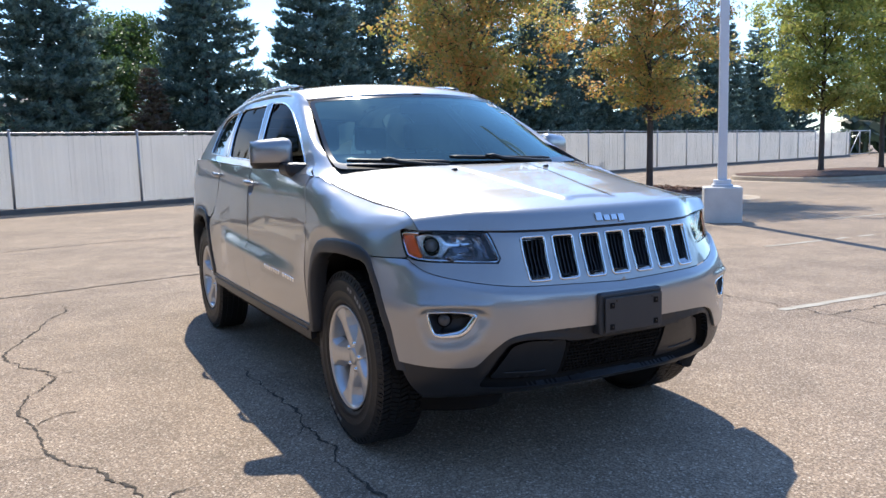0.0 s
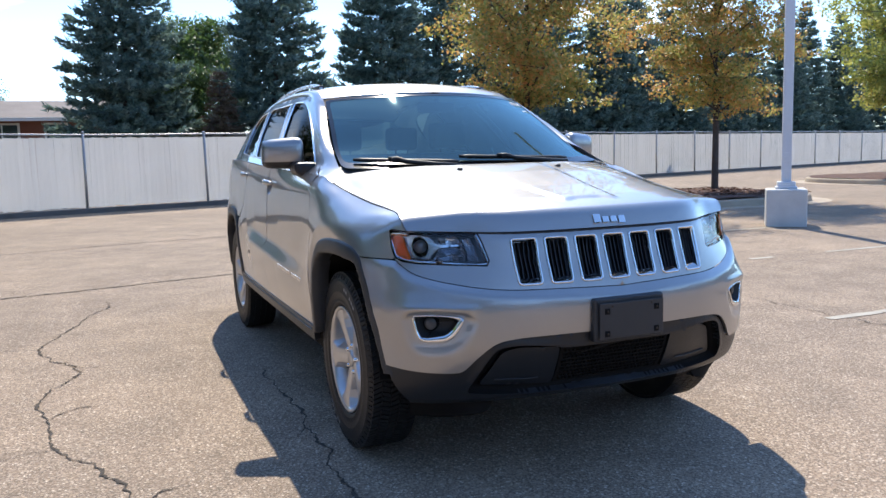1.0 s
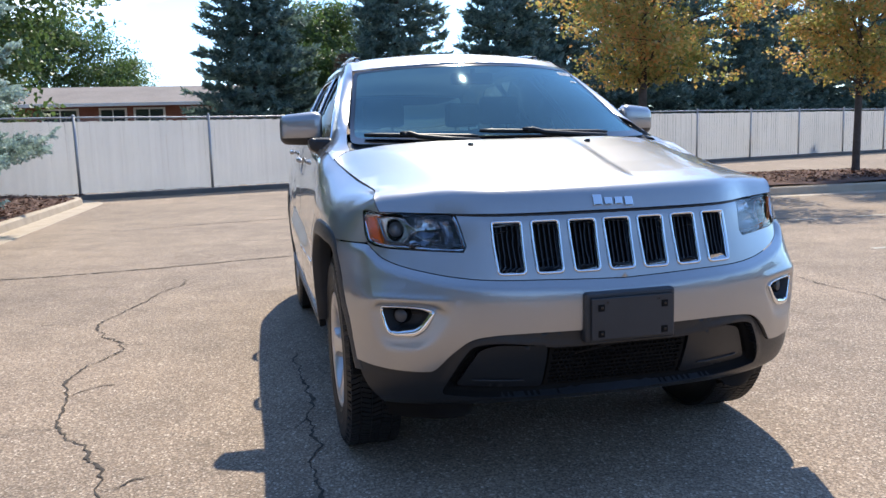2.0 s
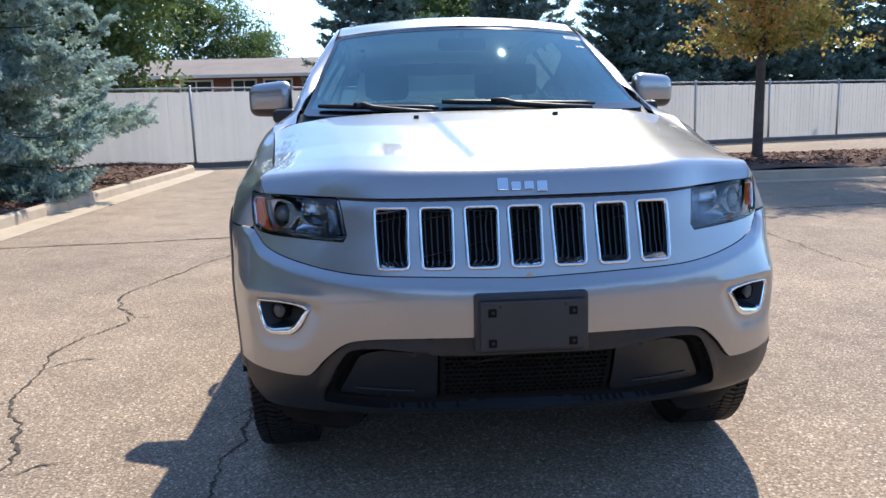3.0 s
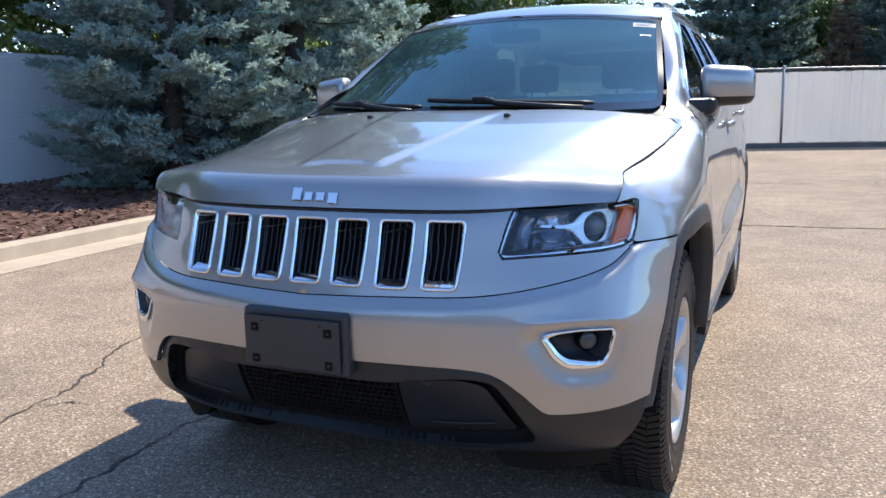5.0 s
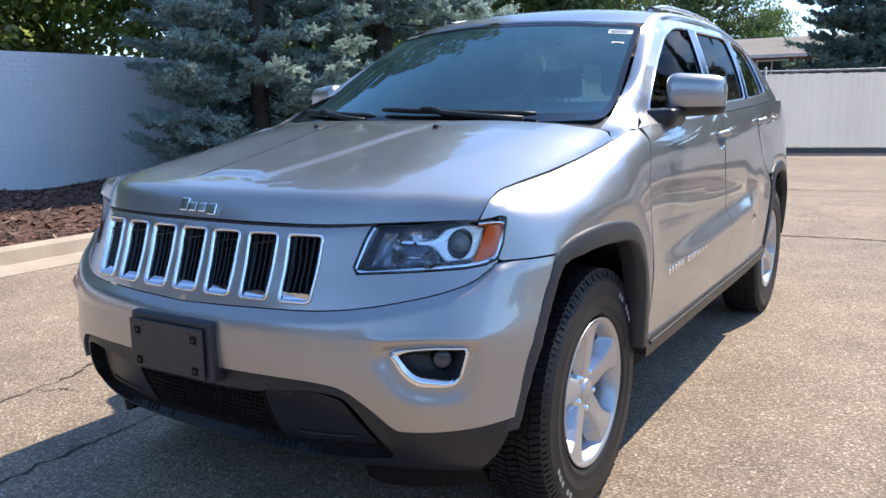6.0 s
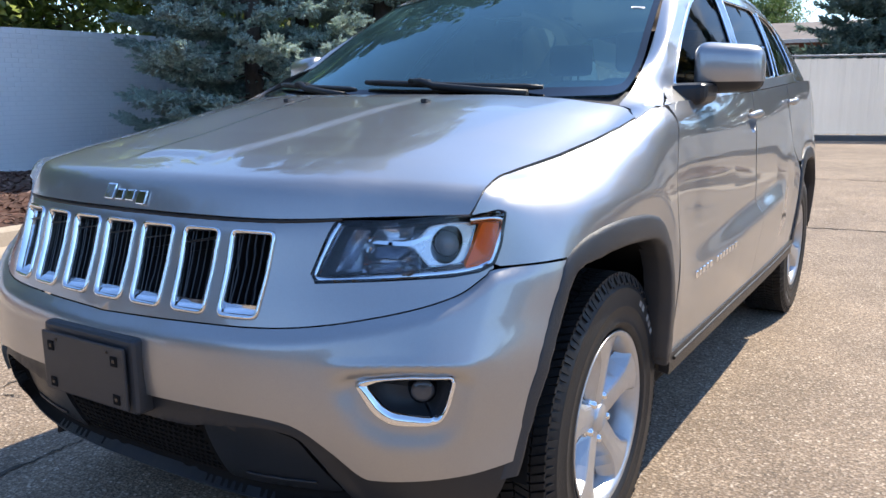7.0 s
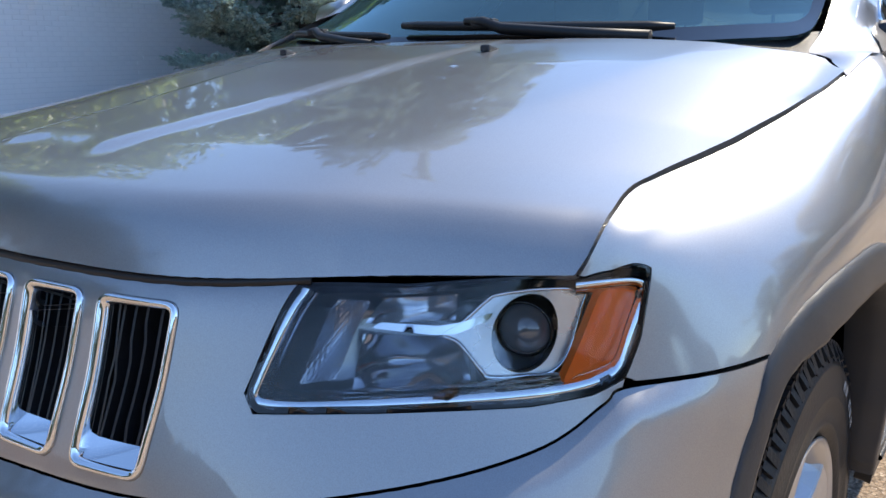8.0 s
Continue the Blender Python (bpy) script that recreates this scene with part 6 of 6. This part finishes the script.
BARK = mottled("grey_bark", (0.045, 0.036, 0.030), (0.12, 0.10, 0.085), .95, 7, bump=.8, fine=60)
BLUE_NEEDLE = leaf_material("blue_spruce_needles", [(0.30, (0.19, 0.255, 0.225)), (0.5, (0.38, 0.49, 0.44)), (0.70, (0.56, 0.68, 0.61))], .45, .03, 5.0, .85)
DARK_NEEDLE = leaf_material("dark_spruce_needles", [(0.25, (0.08, 0.13, 0.112)), (0.5, (0.15, 0.225, 0.187)), (0.78, (0.25, 0.335, 0.275))], .45, .05)
BROWN_NEEDLE = leaf_material("browned_needles", [(0.25, (0.07, 0.045, 0.025)), (0.6, (0.13, 0.085, 0.045)), (0.8, (0.17, 0.13, 0.07))], .25)
GREEN_LEAF = leaf_material("green_leaves", [(0.25, (0.12, 0.19, 0.045)), (0.5, (0.24, 0.33, 0.085)), (0.78, (0.40, 0.47, 0.14))], .68)
DEEP_LEAF = leaf_material("deep_green_leaves", [(0.25, (0.022, 0.042, 0.020)), (0.5, (0.045, 0.075, 0.035)), (0.78, (0.08, 0.12, 0.055))], .35)
MID_LEAF = leaf_material("mid_green_leaves", [(0.25, (0.05, 0.10, 0.025)), (0.5, (0.095, 0.165, 0.042)), (0.78, (0.18, 0.25, 0.07))], .50)
GOLD_LEAF = leaf_material("turning_leaves", [(0.20, (0.21, 0.28, 0.068)), (0.43, (0.41, 0.40, 0.115)), (0.57, (0.61, 0.45, 0.13)), (0.70, (0.70, 0.37, 0.12)), (0.86, (0.62, 0.27, 0.09))], .60, .06, .55)
LIME_LEAF = leaf_material("yellow_green_leaves", [(0.22, (0.20, 0.26, 0.065)), (0.5, (0.38, 0.42, 0.10)), (0.70, (0.56, 0.52, 0.14)), (0.85, (0.62, 0.45, 0.13))], .60, .06, .55)


def spikes(rng, base, way, length, count, needle, width, angle):
    """Triangles of needles round shoots: base, way (unit) and length of each shoot."""
    n = len(base)
    ref = np.where(np.abs(way[:, 2:3]) > .9, np.array([[1.0, 0, 0]]), np.array([[0, 0, 1.0]]))
    a = np.cross(way, ref)
    a /= np.linalg.norm(a, axis=1)[:, None] + 1e-9
    b = np.cross(way, a)
    tris = []
    for k in range(count):
        t = (k + rng.random(n)) / count
        phi = k * 2.4 + rng.uniform(0, 1.2, n)
        rad = np.cos(phi)[:, None] * a + np.sin(phi)[:, None] * b
        c, s = math.cos(angle), math.sin(angle)
        d = way * c + rad * s
        side = np.cross(d, rad)
        side /= np.linalg.norm(side, axis=1)[:, None] + 1e-9
        o = base + way * (length * t)[:, None]
        l = needle * rng.uniform(.75, 1.25, n)[:, None] * (1.15 - .4 * t)[:, None]
        tris.append(np.stack([o - side * width, o + side * width, o + d * l], 1))
    return np.concatenate(tris).reshape(-1, 3)


def raw_mesh(name, verts, corners, mat):
    """A mesh from many separate triangles or quads, fast."""
    me = bpy.data.meshes.new(name)
    nv, nf = len(verts), len(verts) // corners
    me.vertices.add(nv)
    me.vertices.foreach_set("co", np.asarray(verts, np.float32).ravel())
    me.loops.add(nv)
    me.loops.foreach_set("vertex_index", np.arange(nv, dtype=np.int32))
    me.polygons.add(nf)
    me.polygons.foreach_set("loop_start", np.arange(0, nv, corners, dtype=np.int32))
    me.update(calc_edges=True)
    me.materials.append(mat)
    return me


GROUPS = {"blue_spruce": "blue spruces in the bed", "spruce": "spruces beyond the fence", "browned_spruce": "spruces beyond the fence", "maple": "maples in the islands", "ash_tree": "green trees round the lot"}


def spruce(name, label, height, radius, seed, mat, whorls, per, shoots, shoot_len, needles, needle, width, skirt=.25, sprays=0):
    """A spruce at the origin: tapered trunk, drooping limbs in whorls, needled shoots along them."""
    rng = np.random.default_rng(seed)
    ob = thing(name, label, "tree", group=GROUPS[name])
    bm = bmesh.new()
    tube(bm, [(0, 0, -.1), (0, 0, .3), (.03, .02, height * .5), (0, 0, height * .985)], [radius * .09, radius * .075, radius * .045, .01], 9)
    part("trunk", bm, BARK, ob)
    lb = bmesh.new()
    bases, ways, lens = [], [], []
    for k in range(whorls):
        f = (k + rng.uniform(-.3, .3)) / whorls
        z = skirt + (height - skirt) * np.clip(f, 0, .985)
        reach = radius * (1 - np.clip(f, 0, 1)) ** .82 * (1.0 if f > .06 else .75)
        for q in range(max(4, int(per * (1 - .55 * f)))):
            az = rng.uniform(0, 2 * math.pi)
            R = reach * rng.uniform(.68, 1.12)
            if R < .15:
                R = .15
            sag = R * rng.uniform(.05, .28) * (1 - f * 1.5)
            z_limb = z + (rng.uniform(-.05, .05) if sprays else 0)
            pts = []
            for t in np.linspace(0, 1, 7):
                r = R * t
                pts.append((r * math.cos(az), r * math.sin(az), z_limb - sag * 1.5 * math.sin(t * math.pi * .55) + sag * .9 * t ** 3 + f * R * .25 * t))
            pts = np.array(pts)
            if q % 2 == 0:
                tube(lb, pts[:6], [.022 * R / 2.5 + .006, .018 * R / 2.5 + .005, .012, .009, .006, .004], 4, False)
            if sprays:
                # flat sprays of short shoots, in clumps along the limb
                m = max(3, int(sprays * R / radius))
                t0 = 1 - rng.random(m) ** 1.5 * .75
                t0[0] = 1.0
                root = spline(pts, t0 * 6)
                d = spline(pts, np.minimum(t0 * 6 + .25, 6)) - spline(pts, t0 * 6 - .25)
                d /= np.linalg.norm(d, axis=1)[:, None] + 1e-9
                side = np.tile([-math.sin(az), math.cos(az), 0.0], (m, 1)) * rng.choice([-1, 1], m)[:, None]
                axis = d + side * rng.uniform(.0, 1.3, (m, 1)) + np.array([0, 0, 1.0]) * rng.uniform(-.34, .42, (m, 1))
                axis /= np.linalg.norm(axis, axis=1)[:, None]
                root = root + side * (.16 * R * (1 - t0) * rng.random(m))[:, None]
                size = .24 * rng.uniform(.7, 1.35, m) * (.7 + .3 * R / radius)
                flat = np.cross(axis, np.array([0, 0, 1.0]))
                flat /= np.linalg.norm(flat, axis=1)[:, None] + 1e-9
                for h in range(shoots):
                    u = (h + rng.random(m)) / shoots
                    lateral = (1 if h % 2 else -1) * rng.uniform(.35, 1.5, m) * (h < shoots - 1)
                    w = axis + flat * lateral[:, None] + np.stack([np.zeros(m), np.zeros(m), rng.uniform(-.7, .7, m)], 1)
                    w /= np.linalg.norm(w, axis=1)[:, None]
                    bases.append(root + axis * (size * u)[:, None])
                    ways.append(w)
                    lens.append(shoot_len * rng.uniform(.6, 1.2, m) * (1.25 - .5 * u))
                continue
            m = max(5, int(shoots * R / radius))
            t = 1 - rng.random(m) ** 1.6 * .85
            pos = spline(pts, t * 6)
            d = spline(pts, np.minimum(t * 6 + .25, 6)) - spline(pts, t * 6 - .25)
            d /= np.linalg.norm(d, axis=1)[:, None] + 1e-9
            side = np.stack([-np.sin(np.full(m, az)), np.cos(np.full(m, az)), np.zeros(m)], 1)
            sgn = rng.choice([-1, 1], m)[:, None]
            spread = (.30 * R * (1 - t) + .06)[:, None] * rng.random((m, 1))
            pos = pos + side * sgn * spread + np.stack([np.zeros(m), np.zeros(m), -rng.random(m) * .10 * R * (1.1 - t)], 1)
            w = d + side * sgn * rng.uniform(.2, 1.1, (m, 1)) + np.stack([np.zeros(m), np.zeros(m), rng.uniform(-.35, .35, m)], 1)
            w /= np.linalg.norm(w, axis=1)[:, None]
            bases.append(pos)
            ways.append(w)
            lens.append(shoot_len * rng.uniform(.6, 1.3, m))
    for t in lb.faces:
        t.smooth = True
    tagged(part("branchwork", lb, BARK, ob, "drooping bare inner branches"), kind="stuff")
    base, way, length = np.concatenate(bases), np.concatenate(ways), np.concatenate(lens)
    v = spikes(rng, base, way, length, needles, needle, width, .75)
    crown = tagged(new("crown", raw_mesh("crown", v, 3, mat)), kind="stuff")
    crown.parent = ob
    return ob


def leafy(name, label, height, clear, radius, seed, mat, clumps, per, leaf, trunk_r):
    """A leaf tree at the origin: trunk, forking limbs, leaves in clumps at the limbs' ends, with gaps."""
    rng = np.random.default_rng(seed)
    ob = thing(name, label, "tree", group=GROUPS[name])
    bm = bmesh.new()
    top = np.array([rng.uniform(-.1, .1), rng.uniform(-.1, .1), height * .93])
    tube(bm, [(0, 0, -.15), (0, 0, .08), (.01, 0, clear), (top[0] * .5, top[1] * .5, height * .6), tuple(top)], [trunk_r * 1.5, trunk_r, trunk_r * .82, trunk_r * .42, .012], 9)
    part("trunk", bm, BARK, ob)
    lb = bmesh.new()
    centres = []
    limbs = int(26 * height / 6)
    for k in range(limbs):
        f = (k + rng.random()) / limbs
        z0 = clear + (height * .85 - clear) * f
        az = k * 2.4 + rng.uniform(-.5, .5)
        prof = math.sin(math.pi * (.14 + .80 * f)) ** .7
        R = radius * prof * rng.uniform(.62, 1.18)
        rise = R * (.35 + .55 * f) + .1
        end = np.array([R * math.cos(az), R * math.sin(az), min(z0 + rise, height * 1.0)])
        start = np.array([0, 0, z0])
        midp = start * .5 + end * .5 + np.array([0, 0, .12 * R])
        tube(lb, [start, midp, end], [trunk_r * .34 * (1 - f * .6), trunk_r * .18, .006], 5, False)
        for q in range(max(3, int(clumps / limbs))):
            t = rng.random() ** .55
            c = start + (end - start) * t + np.array([0, 0, .24 * R * t * (1 - t)])
            j = rng.normal(0, 1, 3) * radius * .115 * (.45 + t) * np.array([1.15, 1.15, .6])
            cc = c + j
            if rng.random() < .55:
                tube(lb, [c, c * .4 + cc * .6, cc], [.010, .007, .003], 3, False)
            centres.append(cc)
    tagged(part("branchwork", lb, BARK, ob, "forking grey branches"), kind="stuff")
    centres = np.array(centres)
    m = len(centres)
    c = np.repeat(centres, per, 0)
    n = len(c)
    pos = c + rng.normal(0, 1, (n, 3)) * radius * (.078 if height < 8 else .10) * np.array([1.1, 1.1, .5])
    nrm = rng.normal(0, 1, (n, 3)) + np.array([0, 0, 1.1])
    nrm /= np.linalg.norm(nrm, axis=1)[:, None]
    a = np.cross(nrm, rng.normal(0, 1, (n, 3)))
    a /= np.linalg.norm(a, axis=1)[:, None] + 1e-9
    b = np.cross(nrm, a)
    l = leaf * rng.uniform(.65, 1.3, n)[:, None]
    droop = np.array([0, 0, -.25]) * l
    v = np.stack([pos - a * l * .55, pos - b * l * .42 + nrm * l * .10, pos + a * l * .60 + droop, pos + b * l * .42 + nrm * l * .10], 1).reshape(-1, 3)
    crown = tagged(new("crown", raw_mesh("crown", v, 4, mat)), kind="stuff")
    crown.parent = ob
    return ob


def put(ob, x, y, z=0.0, rz=0.0, s=1.0):
    ob.matrix_world = pose(x, y, z, 0, 0, rz) @ Matrix.Diagonal((s, s, s, 1))
    return ob


def again(ob, x, y, z=0.0, rz=0.0, s=1.0, label=""):
    c = copy_thing(ob, pose(x, y, z, 0, 0, rz))
    c.matrix_basis = pose(x, y, z, 0, 0, rz) @ Matrix.Diagonal((s, s, s, 1))
    if label:
        c["label"] = label
    return c


# blue spruces in the bed, close to the car
put(spruce("blue_spruce", "large blue spruce with low drooping branches in a mulch bed", 8.6, 1.98, 11, BLUE_NEEDLE, 27, 15, 12, .125, 12, .040, .0135, .22, 30), -7.2, 6.75, .12, 40)
blue_b = put(spruce("blue_spruce", "pale blue-green spruce behind another in a mulch bed", 9.4, 2.5, 12, BLUE_NEEDLE, 26, 14, 10, .135, 7, .052, .022, .3, 24), -6.75, 9.3, .12, 0)
blue_b.matrix_world = pose(-6.75, 9.3, .12) @ Matrix.Diagonal((1.02, 1.02, 1.25, 1))
# two more spruces added, hidden behind these, to throw shade on the wall
again(blue_b, -8.0, 10.9, .12, 130, 1.35, "tall blue-green spruce added out of view in a mulch bed to shade a wall")
wall_shader = again(blue_b, -8.15, 8.9, .12, 250, 1.0, "narrow tall blue-green spruce added out of view to shade a white wall")
wall_shader.matrix_basis = pose(-8.15, 8.9, .12, 0, 0, 250) @ Matrix.Diagonal((.72, .72, 1.30, 1))
# dark spruces beyond the fence
far = put(spruce("spruce", "tall dark spruce beyond a white fence", 13.0, 2.9, 21, DARK_NEEDLE, 48, 16, 38, .32, 5, .23, .053, .4), -.9, 30, 0, 0)
far_b = put(spruce("spruce", "tall dark spruce beyond a white fence", 12.0, 3.0, 22, DARK_NEEDLE, 44, 15, 38, .32, 5, .23, .053, .4), 4.75, 30.3, 0, 0)
for ob, x, y, rz, s in ((far, 9.9, 31.5, 70, 1.0), (far_b, 13.5, 34.0, 140, 1.05), (far, 17.4, 34.5, 200, .98), (far_b, 21.3, 36.5, 20, 1.05), (far, 25.0, 36.5, 120, .95), (far_b, 28.5, 39.0, 250, 1.0),
                        (far, 32.0, 39.5, 310, .92), (far_b, 36.2, 40.0, 80, .9), (far, 40.5, 42.0, 160, .9), (far_b, 45, 43, 33, .95), (far, 50, 46, 99, .95), (far_b, 55, 47, 10, 1.0), (far, 61, 49, 70, 1.0)):
    again(ob, x, y, 0, rz, s)
put(spruce("browned_spruce", "small half-dead brown spruce beyond a white fence", 4.6, 1.15, 23, BROWN_NEEDLE, 26, 13, 26, .22, 7, .14, .020, .3), 2.35, 28.6)
# leaf trees
put(leafy("maple", "maple turning orange and yellow in a parking island", 6.6, 1.75, 2.15, 31, GOLD_LEAF, 540, 74, .070, .10), 6.58, 12.1, .27, 0)
put(leafy("maple", "yellow-green maple turning red at its top in a parking island", 6.4, 1.70, 1.95, 32, GOLD_LEAF, 500, 70, .068, .085), 11.7, 12.1, .27, 0)
lime = put(leafy("maple", "yellow-green maple in a far parking island", 7.4, 1.75, 2.4, 33, LIME_LEAF, 460, 62, .10, .10), 22.45, 15.5, .27, 0)
again(lime, 26.3, 15.9, .27, 130, .95)
green = put(leafy("ash_tree", "large green leafy tree beyond a fence", 10.5, 1.6, 4.0, 34, MID_LEAF, 540, 50, .18, .17), -11.3, 27.0, 0, 0)
for x, y, rz, s in ((2.2, 36.5, 50, .72), (-17.0, 31, 60, .95), (-13.5, 54, 10, .9), (-20, 52, 200, 1.0), (-10.5, 58, 90, .7), (-16, 21, 140, .9), (1.3, 33.5, 260, .52)):
    again(green, x, y, 0, rz, s, "green leafy tree beyond a wall" if x < -13 and y < 22 else "green leafy tree beyond a fence")


near = put(leafy("ash_tree", "green leafy tree beyond a white wall", 6.8, 1.2, 2.9, 36, GREEN_LEAF, 520, 50, .138, .12), -13.6, 3.5, 0, 0)
for x, y, rz, s in ((-14.6, 7.4, 99, 1.05), (-13.4, 11.6, 160, 1.1), (-14.2, 16.0, 222, 1.2), (-14.6, -1.5, 70, 1.2), (-18.2, 5.4, 310, 1.2)):
    again(near, x, y, 0, rz, s)
shade = put(leafy("ash_tree", "deep green leafy tree beyond a white wall", 9.5, 1.4, 4.0, 37, DEEP_LEAF, 400, 42, .185, .16), -14.4, -6.5, 0, 0)
for x, y, rz, s in ((-14.8, -12.5, 200, 1.05), (-14.2, -19, 120, 1.0), (-14.6, -26, 300, 1.1)):
    again(shade, x, y, 0, rz, s)

# far belt of trees that closes the lot behind the walk; added mostly out of view, to darken the reflected horizon
rng = np.random.default_rng(77)
n = 15000
az = rng.uniform(-2.9, .62, n)
top = np.where((az > -2.35) & (az < -.75), 7.0, 4.4) + 1.2 * np.sin(az * 9.0) + .7 * np.sin(az * 23.0 + 1)
dist = np.where(az > .15, rng.uniform(76, 84, n), rng.uniform(40, 46, n))
c = np.stack([dist * np.cos(az), dist * np.sin(az), top * rng.random(n) ** .8], 1)
a, b = rng.normal(0, .45, (n, 3)), rng.normal(0, .45, (n, 3))
belt = new("added_far_trees", raw_mesh("added_far_trees", np.stack([c - a, c - b, c + a, c + b], 1).reshape(-1, 3), 4, DEEP_LEAF))
tagged(belt, "far belt of green trees round the lot, added mostly unseen to dim reflections", "trees", kind="stuff")
# ---- pieces of the wall: painted bricks ----
bm = bmesh.new()
box(bm, -.004, .006, -.0970, .0970, -.0290, .0290, .003, 1)
brick_mesh = bpy.data.meshes.new("brick")
bm.to_mesh(brick_mesh)
bm.free()
brick_mesh.materials.append(WHITE_BRICK)
rnd = random.Random(12)
rest = []
singles = 0
for row in range(31):
    z = .10 + row * .0667
    for k in range(-40, 112):
        y = k * .203 + (.1015 if row % 2 else 0)
        at = (-9.812 + rnd.uniform(-.002, .003), y, z + rnd.uniform(-.0015, .0015))
        if z > 2.13:
            continue
        if 4.0 < y < 6.8 and 1.15 < z and singles < 300:
            ob = shared("brick", brick_mesh, wall, pose(*at, rnd.uniform(-.4, .4), 0, rnd.uniform(-.5, .5)))
            singles += 1
        else:
            rest.append(at)
bv = np.array([(x, y, z) for x in (-.004, .006) for y in (-.0965, .0965) for z in (-.0285, .0285)])
bf = [(4, 6, 7, 5), (0, 4, 5, 1), (2, 3, 7, 6), (1, 5, 7, 3), (0, 2, 6, 4)]
allv = (np.array(rest)[:, None, :] + bv[None]).reshape(-1, 3)
allf = [tuple(np.array(f) + k * len(bv)) for k in range(len(rest)) for f in bf]
joined = mesh_part("bricks", allv, allf, WHITE_BRICK, wall, "white-painted bricks", False)
tagged(joined, kind="stuff")
